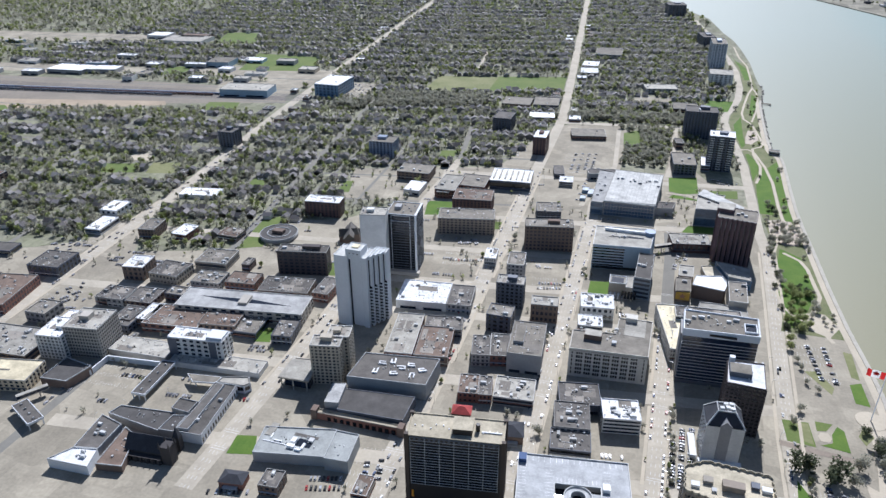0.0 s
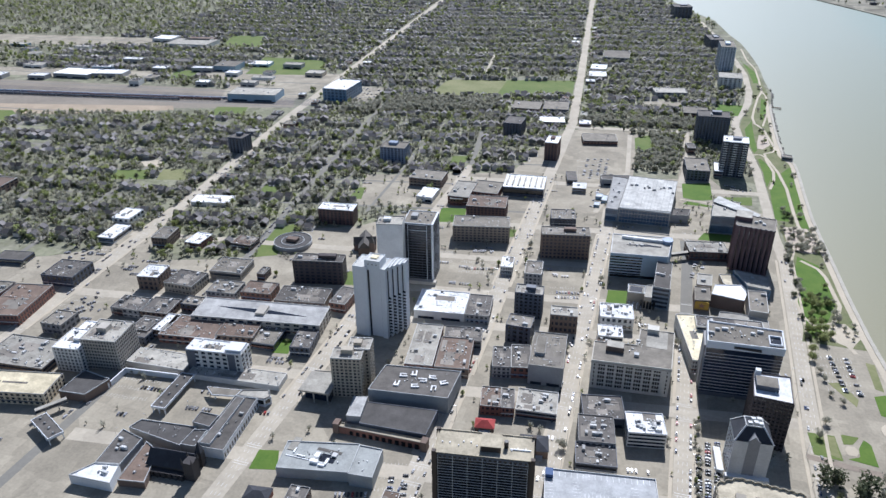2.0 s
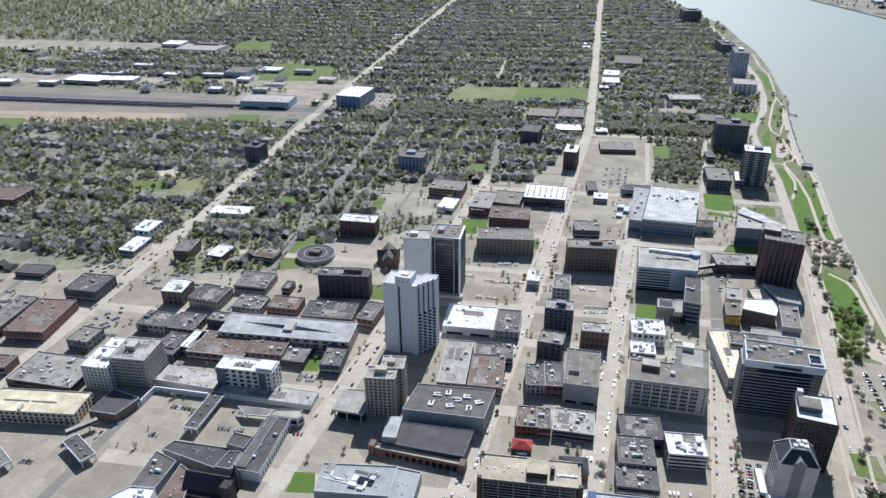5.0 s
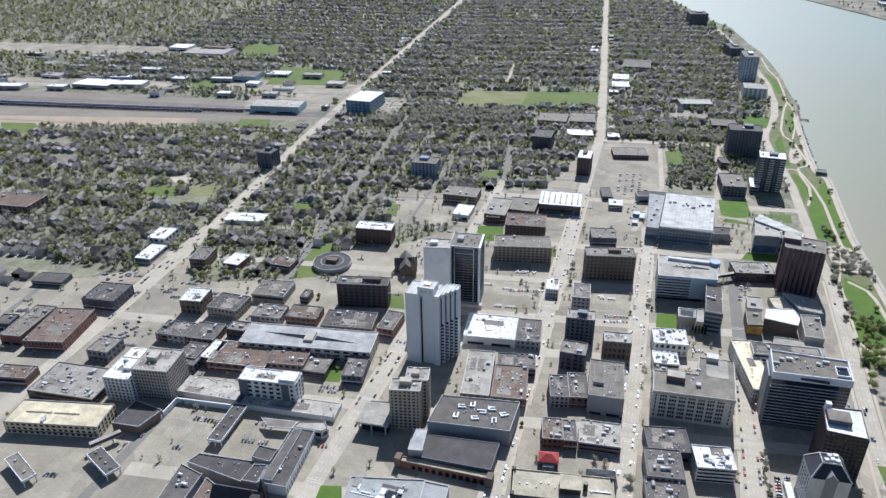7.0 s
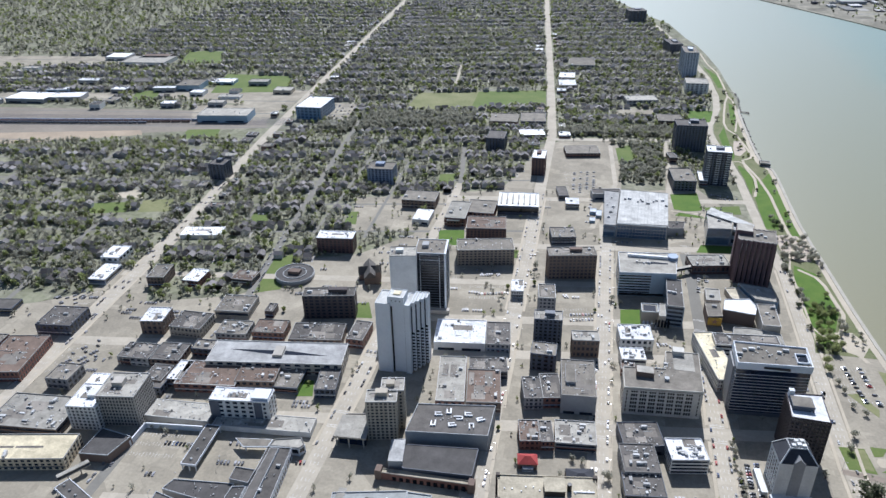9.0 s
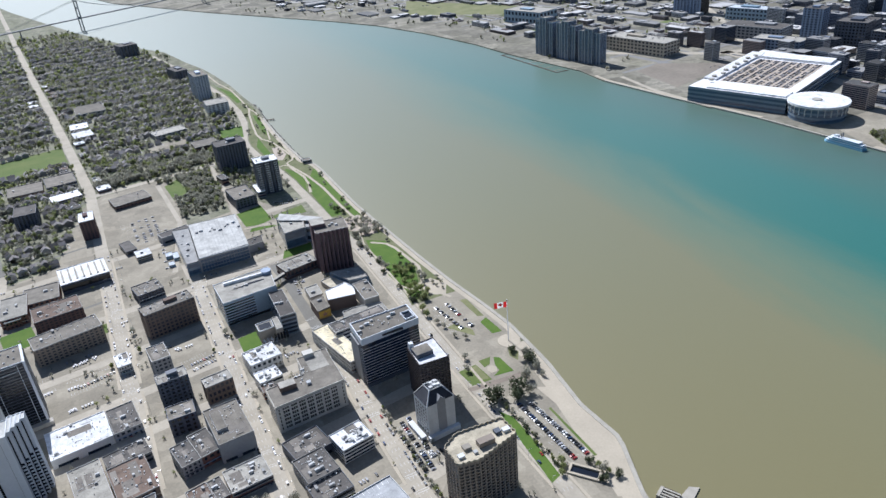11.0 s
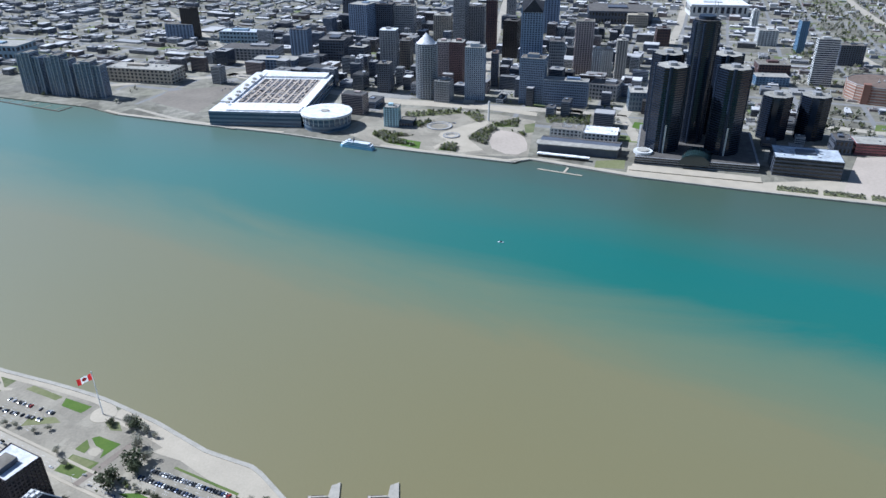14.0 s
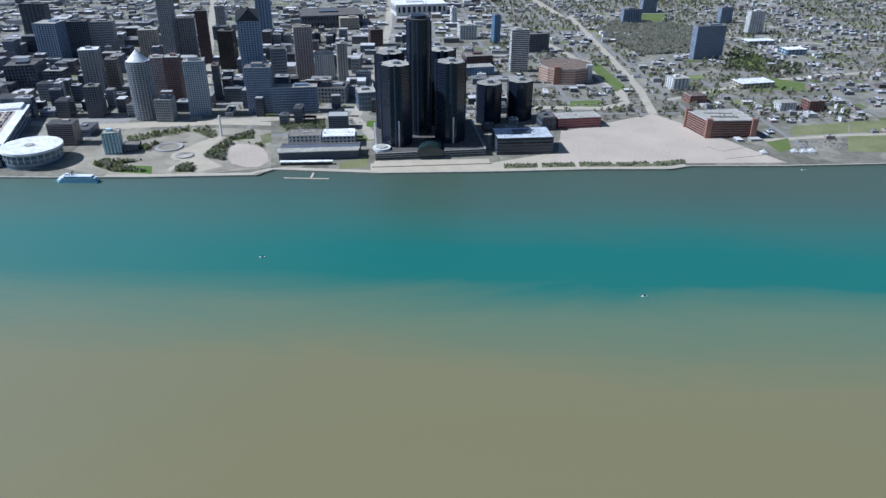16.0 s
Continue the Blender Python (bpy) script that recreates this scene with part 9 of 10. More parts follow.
# lamps along the streets
def street_lamp():
    n = 6
    v = [(x, y, 0) for x, y in ring_pts(0, 0, 0.16, n)] + [(x, y, 9.5) for x, y in ring_pts(0, 0, 0.09, n)]
    lamp = new("street_lamp", mesh_of("street_lamp", v, [(i, (i + 1) % n, n + (i + 1) % n, n + i) for i in range(n)] + [tuple(range(n, 2 * n))], "metal"))
    tagged(lamp, "tall grey steel street lamp on the pavement", "street lamp", "street lamps")
    part("arm", boxes("arm", [(0, -0.08, 9.3, 2.4, 0.08, 9.5)], "metal"), lamp)
    part("lamp_head", boxes("lamp_head", [(1.9, -0.2, 9.1, 2.9, 0.2, 9.3)], "unit"), lamp)
    return lamp


lamp = street_lamp()
lamp.matrix_basis = pose(-149, 340, 0.2, 0, 0, 180)
for x, y0, y1, side in ((-149, 375, 960, 180), (-169.5, 390, 960, 0), (-57, 340, 820, 180), (-75, 355, 820, 0), (38.5, 340, 610, 180), (120, 340, 640, 0)):
    for y in range(y0, y1, 34):
        if not any(abs(y - q - (x + 66) * 0.14) < 9 for q in (384, 487, 592, 655, 830)) and not taken(x, y, 0):
            copy_thing(lamp, pose(x + (7 if x == 120 and y > 600 else 0), y, 0.2, 0, 0, side))
for x, y in ((-372, 345), (-388, 360), (-352, 352), (-344, 372), (-400, 338), (-330, 385), (-366, 385)):
    copy_thing(lamp, pose(x, y, 0.02, 0, 0, (x * 7) % 360))

v_, f_ = [], []
for x, y, turn in LATER:
    c, s = math.cos(radians(turn)), math.sin(radians(turn))
    for bx in ((-2.2, -0.88, 0.03, 2.2, 0.88, 0.95), (-1.5, -0.75, 0.95, 0.7, 0.75, 1.45)):
        k = len(v_)
        v_ += [(x + c * p - s * q, y + s * p + c * q, z) for p, q, z in box_verts(*bx)]
        f_ += [tuple(i + k for i in q) for q in BOX_FACES]
tagged(new("distant_cars", mesh_of("distant_cars", v_, f_, "car_mixed")), "small parked cars of many colours far off", "cars", kind="stuff")


# ---- houses ----
def house_parts(w, d, h, rise):
    v = box_verts(-w / 2, -d / 2, 0, w / 2, d / 2, h)
    v += [(-w / 2, 0, h + rise), (w / 2, 0, h + rise)]
    f = BOX_FACES + [(3, 0, 4, 7), (4, 7, 8), (5, 9, 6)]
    f = [q for q in f if q != (4, 5, 6, 7)]
    o = 0.5
    k = rise / (d / 2)
    r = [(-w / 2 - o, -d / 2 - o, h - o * k + 0.12), (w / 2 + o, -d / 2 - o, h - o * k + 0.12), (w / 2 + o, 0, h + rise + 0.12), (-w / 2 - o, 0, h + rise + 0.12), (-w / 2 - o, d / 2 + o, h - o * k + 0.12), (w / 2 + o, d / 2 + o, h - o * k + 0.12)]
    rf = [(0, 1, 2, 3), (3, 2, 5, 4)]
    return v, f, r, rf


HOUSES = []
for w, d, h, rise in ((8.5, 11, 5.6, 3.6), (11, 9, 5.4, 3.2), (7.5, 12, 6.2, 3.4), (10, 12, 4.2, 3.0)):
    v, f, r, rf = house_parts(w, d, h, rise)
    root = new("house")
    root.location = (0, 0, -80)
    tagged(root, "small detached house with dark shingled gable roof", "house", "houses of the neighbourhood")
    part("wall", mesh_of("wall", v, f, "h_wall"), root)
    part("roof", mesh_of("roof", r, rf, "h_roof"), root)
    HOUSES.append([root, False, np.array(v, float), f, np.array(r, float), rf])
rng_h = random.Random(8)
far_w, far_wf, far_r, far_rf = [], [], [], []
count_w = count_r = 0
spots = []
for i, y0 in enumerate(range(630, 2900, 36)):
    for zone in (0, 1, 2):
        if zone == 0:
            x0, x1, slope, yb = -1550, -650, 0.14, y0 - 210
        elif zone == 1:
            x0, x1, slope, yb = -640 - max(0, y0 - 1000) * 0.1, -185 - max(0, y0 - 1273) * 0.096, 0.19, y0 - 90
        else:
            if y0 < 1350:
                continue
            x0, x1, slope, yb = -155 - max(0, y0 - 1273) * 0.096, min(110, shore_x(SHORE_S, y0) - 70), 0.12, y0
        x = x0
        while x < x1:
            x += rng_h.uniform(10.5, 14.5)
            y = yb + (x - x0) * slope + rng_h.uniform(-3, 3) + (-9 if i % 2 else 9)
            if zone == 0 and 1010 + (x + 1311) * 0.2 < y < 1300 + (x + 1311) * 0.06:
                continue
            if rng_h.random() < (0.14 if zone == 0 else 0.08) or in_patch(x, y) or on_street(x, y, 4.0) or taken(x, y, 6):
                continue
            if -620 < x < -330 and 1215 + (x + 575) * 0.28 < y < 1325 + (x + 575) * 0.28:
                continue
            spots.append((x, y, slope))
made = 0
for x, y, slope in sorted(spots, key=lambda s: (s[0] + 330) ** 2 * 0.6 + (s[1] - 700) ** 2):
    k = rng_h.randrange(4)
    turn = math.degrees(math.atan(slope)) + rng_h.choice((0, 90, 90)) + rng_h.uniform(-3, 3)
    root, used, v, f, r, rf = HOUSES[k]
    if made < 230:
        made += 1
        m = pose(x, y, 0, 0, 0, turn)
        if not used:
            root.matrix_basis = m
            HOUSES[k][1] = True
        else:
            copy_thing(root, m)
        continue
    c, s = math.cos(radians(turn)), math.sin(radians(turn))
    R = np.array([[c, s, 0], [-s, c, 0], [0, 0, 1]]) * rng_h.uniform(0.9, 1.15)
    far_w.append(v @ R + (x, y, 0))
    far_r.append(r @ R + (x, y, 0))
    far_wf += [tuple(q + count_w for q in face) for face in f]
    far_rf += [tuple(q + count_r for q in face) for face in rf]
    count_w += len(v)
    count_r += len(r)
# driveways, yards and parked cars beside the houses
pave, yard, yard_cars = ([], []), ([], []), ([], [])
rng_y = random.Random(52)
for x, y, slope in spots:
    a = math.atan(slope)
    c, s = math.cos(a), math.sin(a)

    def plot(store, px, py, w, d, z):
        k = len(store[0])
        store[0].extend([(x + c * p - s * q, y + s * p + c * q, z) for p, q in ((px, py), (px + w, py), (px + w, py + d), (px, py + d))])
        store[1].append((k, k + 1, k + 2, k + 3))

    if rng_y.random() < 0.6:
        plot(pave, 5.2, -11, 2.6, 16, 0.052 + rng_y.uniform(0, 0.003))
        if rng_y.random() < 0.6:
            k = len(yard_cars[0])
            p, q = 6.5, rng_y.uniform(-8, 2)
            yard_cars[0].extend([(x + c * (p + u) - s * (q + v), y + s * (p + u) + c * (q + v), z) for u, v, z in box_verts(-0.9, -2.2, 0.06, 0.9, 2.2, 0.95) + box_verts(-0.75, -1.4, 0.95, 0.75, 0.9, 1.45)])
            yard_cars[1].extend([tuple(i + k + 8 * b for i in f) for b in (0, 1) for f in BOX_FACES])
    if rng_y.random() < 0.5:
        plot(yard, rng_y.uniform(-8, -3), rng_y.choice((-14, 6)), rng_y.uniform(6, 11), rng_y.uniform(5, 9), 0.048 + rng_y.uniform(0, 0.003))
tagged(new("driveways", mesh_of("driveways", *pave, "open_lot")), "pale concrete driveways beside the houses", "driveways", kind="structure")
tagged(new("yards", mesh_of("yards", *yard, "open_grass")), "green grass yards beside the houses", "yards", kind="structure")
tagged(new("yard_cars", mesh_of("yard_cars", *yard_cars, "car_mixed")), "small cars parked beside houses", "cars", kind="stuff")
root = new("houses")
tagged(root, "rows of small houses with dark gable roofs farther out", "houses", kind="stuff")
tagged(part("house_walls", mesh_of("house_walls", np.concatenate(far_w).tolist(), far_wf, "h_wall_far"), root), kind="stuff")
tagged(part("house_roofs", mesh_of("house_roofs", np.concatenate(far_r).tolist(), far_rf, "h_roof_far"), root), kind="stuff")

# low buildings along the outer streets and industrial ground
rng_s = random.Random(15)
for line, reach in (([(-172, 1000), (-172, 1273), (-206, 1643), (-307, 2690)], 18), ([(-636, 790), (-693, 1178), (-726, 1474), (-854, 2619)], 20)):
    for (xa, ya), (xb, yb) in zip(line, line[1:]):
        n = int((yb - ya) / 34)
        for i in range(n):
            for s in (-1, 1):
                t = (i + rng_s.random()) / n
                w, d = rng_s.uniform(11, 24), rng_s.uniform(12, 26)
                x, y = xa + (xb - xa) * t + s * (reach + w / 2 - 4), ya + (yb - ya) * t
                if rng_s.random() < 0.6 and not taken(x, y, 11) and not in_patch(x, y):
                    building("shop_building", x - w / 2, y - d / 2, w, d, rng_s.uniform(4.5, 8), 8, rng_s.choice(("tan", "brown", "grey", "red")), rng_s.choice(("r_dark", "r_grey", "r_light", "r_white", "r_brown")), 1, 0, 2)
for i in range(70):
    x, y = rng_s.uniform(-1750, -780), rng_s.uniform(1240, 1560)
    w, d = rng_s.uniform(20, 55), rng_s.uniform(15, 35)
    if not taken(x, y, 24) and not on_street(x, y, 14):
        building("warehouse", x - w / 2, y - d / 2, w, d, rng_s.uniform(5, 10), rng_s.uniform(3, 12), rng_s.choice(("tan", "white", "grey", "bluewall")), rng_s.choice(("r_white", "r_grey", "r_light", "r_light", "r_dark")), 0, 0, 2)

# trains standing in the yard
for k, (x0, n, col) in enumerate(((-1460, 26, "w_dark"), (-1300, 22, "w_redbrown"), (-1420, 30, "w_blueconc"))):
    for i in range(n):
        x = x0 + i * 19.5
        y = float(np.interp(x, [-1900, -1412, -1092, -747], [1145, 1128, 1176, 1232])) + 9 * (k + 1)
        ang = math.degrees(math.atan2(float(np.interp(x + 10, [-1900, -1412, -1092, -747], [1145, 1128, 1176, 1232])) + 9 * (k + 1) - y, 10))
        if i == 0 or k >= 0:
            wagon = new("freight_wagon", boxes("freight_wagon", [(-9, -1.5, 1.0, 9, 1.5, 4.3), (-7.5, -1.1, 0.13, -5, 1.1, 1.0), (5, -1.1, 0.13, 7.5, 1.1, 1.0)], col))
            wagon.matrix_basis = pose(x, y, 0, 0, 0, ang)
            tagged(wagon, "freight wagon standing on the yard track", "rail wagon", "train in the yard")


# ---- far city across the river ----
rng_f = random.Random(33)
OPEN = {"open_lot": ([], []), "open_grass": ([], [])}
for i in range(1700):
    x, y = rng_f.uniform(700, 3400), rng_f.uniform(-1900, 5000)
    if x < shore_x(SHORE_N, y) + 170 or taken(x, y, 10):
        continue
    key = "open_grass" if rng_f.random() < (0.45 if y < -50 else 0.2) else "open_lot"
    w, d = rng_f.uniform(18, 70), rng_f.uniform(16, 45)
    c, s = math.cos(radians(-84)), math.sin(radians(-84))
    fv, ff = OPEN[key]
    k = len(fv)
    z = 0.058 + (i % 40) * 0.0005
    fv += [(x + c * p - s * q, y + s * p + c * q, z) for p, q in ((-w / 2, -d / 2), (w / 2, -d / 2), (w / 2, d / 2), (-w / 2, d / 2))]
    ff.append((k, k + 1, k + 2, k + 3))
    if key == "open_lot" and x < 2300 and rng_f.random() < 0.6:
        for r in range(int(d // 14)):
            for n in range(int(w // 3.2)):
                if rng_f.random() < 0.55:
                    p, q = -w / 2 + 2 + n * 3.2, -d / 2 + 6 + r * 14
                    FAR_CARS.append((x + c * p - s * q, y + s * p + c * q, 6))
for key, (fv, ff) in OPEN.items():
    tagged(new("open_lots" if key == "open_lot" else "open_lawns", mesh_of(key, fv, ff, key)), "pale paved lots between far blocks" if key == "open_lot" else "grass plots between far blocks", "ground", kind="structure")
v_, f_ = [], []
for x, y, turn in FAR_CARS:
    c, s = math.cos(radians(turn)), math.sin(radians(turn))
    k = len(v_)
    v_ += [(x + c * p - s * q, y + s * p + c * q, z) for p, q, z in box_verts(-2.2, -0.9, 0.05, 2.2, 0.9, 1.4)]
    f_ += [tuple(i + k for i in q) for q in BOX_FACES]
tagged(new("distant_cars", mesh_of("distant_cars", v_, f_, "car_mixed")), "rows of tiny parked cars across the river", "cars", kind="stuff")
CITY = {"far_dark": ([], []), "far_brick": ([], []), "far_pale": ([], []), "far_roof": ([], []), "glassband": ([], [])}
tries = made = 0
while made < 4300 and tries < 60000:
    tries += 1
    x, y = rng_f.uniform(1080, 3500), rng_f.uniform(-2000, 3300)
    if made > 3300:
        x, y = rng_f.uniform(600, 3600), rng_f.uniform(1400, 5200)
    if x < shore_x(SHORE_N, y) + 130:
        continue
    core = x < 2100 and 150 < y < 1400
    w, d = rng_f.uniform(14, 52), rng_f.uniform(12, 40)
    if y > 1000 and rng_f.random() < 0.3:
        w, d = w * 1.9, d * 1.6
    if y < -50:
        w, d = w * 0.5, d * 0.5
        if noise.noise(Vector((x * 0.004, y * 0.004, 2.0))) > 0.05:
            continue
    if (x < 1160 and y < 400) or (x < 1235 and 380 < y < 780) or (x < 1290 and -420 < y < -80) or (x < 1180 and -700 < y < -420):
        continue
    if in_patch(x, y) or taken(x, y, min(24, 0.45 * max(w, d))) or on_street(x, y, 0.35 * max(w, d)):
        continue
    h = rng_f.uniform(8, 45) if core else rng_f.choice((4.5, 6, 8, 10, 14))
    if y < -50:
        h = rng_f.choice((4, 5, 7, 9))
    FOOT.append((x, y, 0.5 * max(w, d)))
    made += 1
    a = radians(-84 + rng_f.choice((0, 0, 0, 90)))
    c, s = math.cos(a), math.sin(a)
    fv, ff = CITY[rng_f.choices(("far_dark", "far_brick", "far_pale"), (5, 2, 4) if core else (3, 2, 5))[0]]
    rows = [box_verts(-w / 2, -d / 2, 0, w / 2, d / 2, h)]
    if rng_f.random() < 0.7:
        p, q = rng_f.uniform(-0.3, 0.1) * w, rng_f.uniform(-0.3, 0.1) * d
        rows.append(box_verts(p, q, h, p + w * 0.25, q + d * 0.3, h + 2.5))
    sets = [(fv, ff, rows)]
    sets.append((*CITY["far_roof"], [box_verts(-w / 2 + 0.4, -d / 2 + 0.4, h, w / 2 - 0.4, d / 2 - 0.4, h + 0.15)]))
    if h > 7 and x < 2200 and y > -400:
        n = int(h // 3.6)
        sets.append((*CITY["glassband"], [box_verts(-w / 2 - 0.1, -d / 2 + 1, i * 3.6 + 1.2, w / 2 + 0.1, d / 2 - 1, i * 3.6 + 2.9) for i in range(n)] + [box_verts(-w / 2 + 1, -d / 2 - 0.1, i * 3.6 + 1.2, w / 2 - 1, d / 2 + 0.1, i * 3.6 + 2.9) for i in range(n)]))
    for gv, gf, rs in sets:
        for row in rs:
            k = len(gv)
            gv += [(x + c * px - s * py, y + s * px + c * py, z) for px, py, z in row]
            gf += [tuple(q + k for q in face) for face in BOX_FACES]
for key, (fv, ff) in CITY.items():
    word = {"far_dark": "dark grey", "far_brick": "brown brick", "far_pale": "pale flat-roofed", "far_roof": "flat grey roofs of", "glassband": "dark window rows of"}[key]
    tagged(new("far_city", mesh_of("far_city", fv, ff, key)), f"dense low {word} city buildings far off", "buildings", kind="stuff")


# ---- trees ----
def crown_shape(rng, n, size, leaf, tall=1.0):
    """Corners of n small leaf clumps scattered through an uneven crown."""
    lobes = rng.normal(0, 0.30, (5, 3)) * (size, size, size * 0.8 * tall)
    which = rng.integers(0, 5, n)
    p = lobes[which] + rng.normal(0, 0.26, (n, 3)) * (size, size, size * tall)
    a = rng.normal(0, 1, (n, 3))
    a /= np.linalg.norm(a, axis=1, keepdims=True)
    b = np.cross(a, rng.normal(0, 1, (n, 3)))
    b /= np.linalg.norm(b, axis=1, keepdims=True)
    s = leaf * rng.uniform(0.6, 1.3, (n, 1))
    tri = np.stack([p + a * s, p - a * s * 0.5 + b * s, p - a * s * 0.5 - b * s], 1)
    return tri.reshape(-1, 3)


def trunk_shape(size, h):
    """A tapered trunk with three limbs, as corners and triangles."""
    v, t = [], []

    def limb(p0, p1, r0, r1):
        k = len(v)
        for p, r in ((p0, r0), (p1, r1)):
            for i in range(4):
                v.append((p[0] + r * math.cos(i * math.pi / 2), p[1] + r * math.sin(i * math.pi / 2), p[2]))
        for i in range(4):
            j = (i + 1) % 4
            t.extend([(k + i, k + j, k + 4 + j), (k + i, k + 4 + j, k + 4 + i)])

    limb((0, 0, 0), (0, 0, h), 0.32, 0.2)
    for a in (0.3, 2.4, 4.5):
        limb((0, 0, h * 0.85), (size * 0.5 * math.cos(a), size * 0.5 * math.sin(a), h + size * 0.5), 0.16, 0.05)
    return np.array(v), np.array(t)


nrng = np.random.default_rng(5)


def wood(name, label, places, mat, tris, leaf, size=(2.6, 4.6)):
    """Many trees as one mass: crowns of leaf clumps, and trunks."""
    protos = [crown_shape(nrng, tris, 1.0, leaf, 1.1) for _ in range(10)]
    cv = []
    for x, y, s in places:
        p = protos[nrng.integers(0, 10)]
        q = nrng.uniform(0, 6.283)
        c, sn = math.cos(q), math.sin(q)
        R = np.array([[c, sn, 0], [-sn, c, 0], [0, 0, 1]])
        cv.append((p @ R) * s + (x, y, s * 1.45))
    verts = np.concatenate(cv)
    root = new(name)
    tagged(root, label, "trees", kind="stuff")
    tagged(part("crowns", big_mesh("crowns", verts, np.arange(len(verts)).reshape(-1, 3), mat), root), kind="stuff")
    tv, tt = trunk_shape(1.0, 0.9)
    tv = tv * (0.5, 0.5, 1.0)
    P = np.array(places)
    V = (tv[None] * P[:, 2][:, None, None] + np.concatenate([P[:, :2], np.zeros((len(P), 1))], 1)[:, None]).reshape(-1, 3)
    Tt = (tt[None] + (np.arange(len(P)) * len(tv))[:, None, None]).reshape(-1, 3)
    tagged(part("trunks", big_mesh("trunks", V, Tt, "bark"), root), kind="stuff")


def scatter(n, x0, x1, y0, y1, seed, keep=None, small=2.0, large=3.9, margin=1.5):
    rng = random.Random(seed)
    out = []
    for _ in range(n):
        x, y = rng.uniform(x0, x1), rng.uniform(y0, y1)
        if keep and not keep(x, y):
            continue
        if in_patch(x, y) or on_street(x, y, margin) or taken(x, y, 1.0):
            continue
        out.append((x, y, rng.uniform(small, large)))
    return out


def inland(x, y):
    return x < shore_x(SHORE_S, y) - 45 and not (x < -700 and 1020 + (x + 1311) * 0.25 < y < 1290 + (x + 1311) * 0.06) and y > 600 - 0.0 * x


def clumped(x, y):
    return noise.noise(Vector((x * 0.012, y * 0.012, 3.0))) > -0.25


near = scatter(7600, -660, 130, 560, 1300, 1, lambda x, y: inland(x, y) and (x < -150 or y > 1080), 2.4, 4.8, 0.5)
west = scatter(5600, -1250, -660, 560, 1150, 2, lambda x, y: inland(x, y) and clumped(x, y), 2.4, 4.8, 0.5)
mid = scatter(14500, -1500, 160, 1300, 2300, 3, inland, 2.8, 5.2)
far = scatter(7500, -2800, 120, 2300, 3200, 4, lambda x, y: x < shore_x(SHORE_S, y) - 20, 3.6, 6.0)
farwest = scatter(5200, -2700, -1500, 1250, 2300, 14, None, 3.4, 5.6)
strip_wood = scatter(1500, -610, -330, 1200, 1400, 6, lambda x, y: 1222 + (x + 575) * 0.28 < y < 1318 + (x + 575) * 0.28, 3.4, 5.4)
strip_wood += scatter(460, -160, 60, 1262, 1335, 7, lambda x, y: 1268 + (x + 150) * 0.13 < y < 1312 + (x + 150) * 0.13, 3.0, 4.4) + scatter(240, -66, 20, 1095, 1245, 9, None, 2.8, 4.2)


def share(lst, seed, parts_):
    rng = random.Random(seed)
    groups = [[] for _ in parts_]
    for q in lst:
        k = rng.choices(range(len(parts_)), [max(0.02, p + (0.3 if i == 1 else -0.1) * noise.noise(Vector((q[0] * 0.008, q[1] * 0.008, 9.0)))) for i, p in enumerate(parts_)])[0]
        groups[k].append(q)
    return groups


for lst, tris, leaf, where in ((near + west, 90, 0.27, "near the centre"), (mid, 50, 0.38, "across the neighbourhood"), (far + farwest, 28, 0.52, "towards the horizon")):
    g = share(lst, tris, (0.64, 0.27, 0.09))
    wood("bare_trees", f"grey-brown budding street trees {where}", g[0], "leaf_bare_hazed", tris, leaf * 0.76)
    wood("spring_trees", f"fresh green spring trees {where}", g[1], "leaf_spring", tris, leaf)
    wood("dark_trees", f"dark evergreen trees {where}", g[2], "leaf_dark", tris, leaf)
wood("wood_strip", "strip of bare brown woodland beside the field", strip_wood, "leaf_bare_hazed", 90, 0.34)
north = scatter(15000, 1300, 3600, -2200, 0, 41, lambda x, y: noise.noise(Vector((x * 0.004, y * 0.004, 2.0))) > -0.2, 2.8, 5.0, 2.0) + scatter(3200, 1250, 3300, 0, 3200, 42, None, 2.4, 4.0, 3.0) + scatter(5200, 500, 3600, 1300, 5200, 45, lambda x, y: x > shore_x(SHORE_N, y) + 30 and noise.noise(Vector((x * 0.004, y * 0.004, 2.0))) > -0.1, 3.0, 5.0, 3.0)
g = share(north, 3, (0.5, 0.35, 0.15))
wood("bare_trees", "brown bare trees across the river", g[0], "leaf_bare_hazed", 44, 0.44)
wood("spring_trees", "fresh green trees across the river", g[1][::2], "leaf_spring", 44, 0.40)
wood("dark_trees", "dull green trees across the river", g[1][1::2] + g[2], "leaf_dark", 44, 0.40)
bank = [(shore_x(SHORE_N, y) + rng_h.uniform(16, 32), y, rng_h.uniform(0.8, 1.9)) for y in np.arange(-332, -12, 1.1) if (-12 - y) % 66 < 57]
wood("hedge", "low green-brown hedge along the far river wall", bank, "leaf_bare_hazed", 60, 0.45)
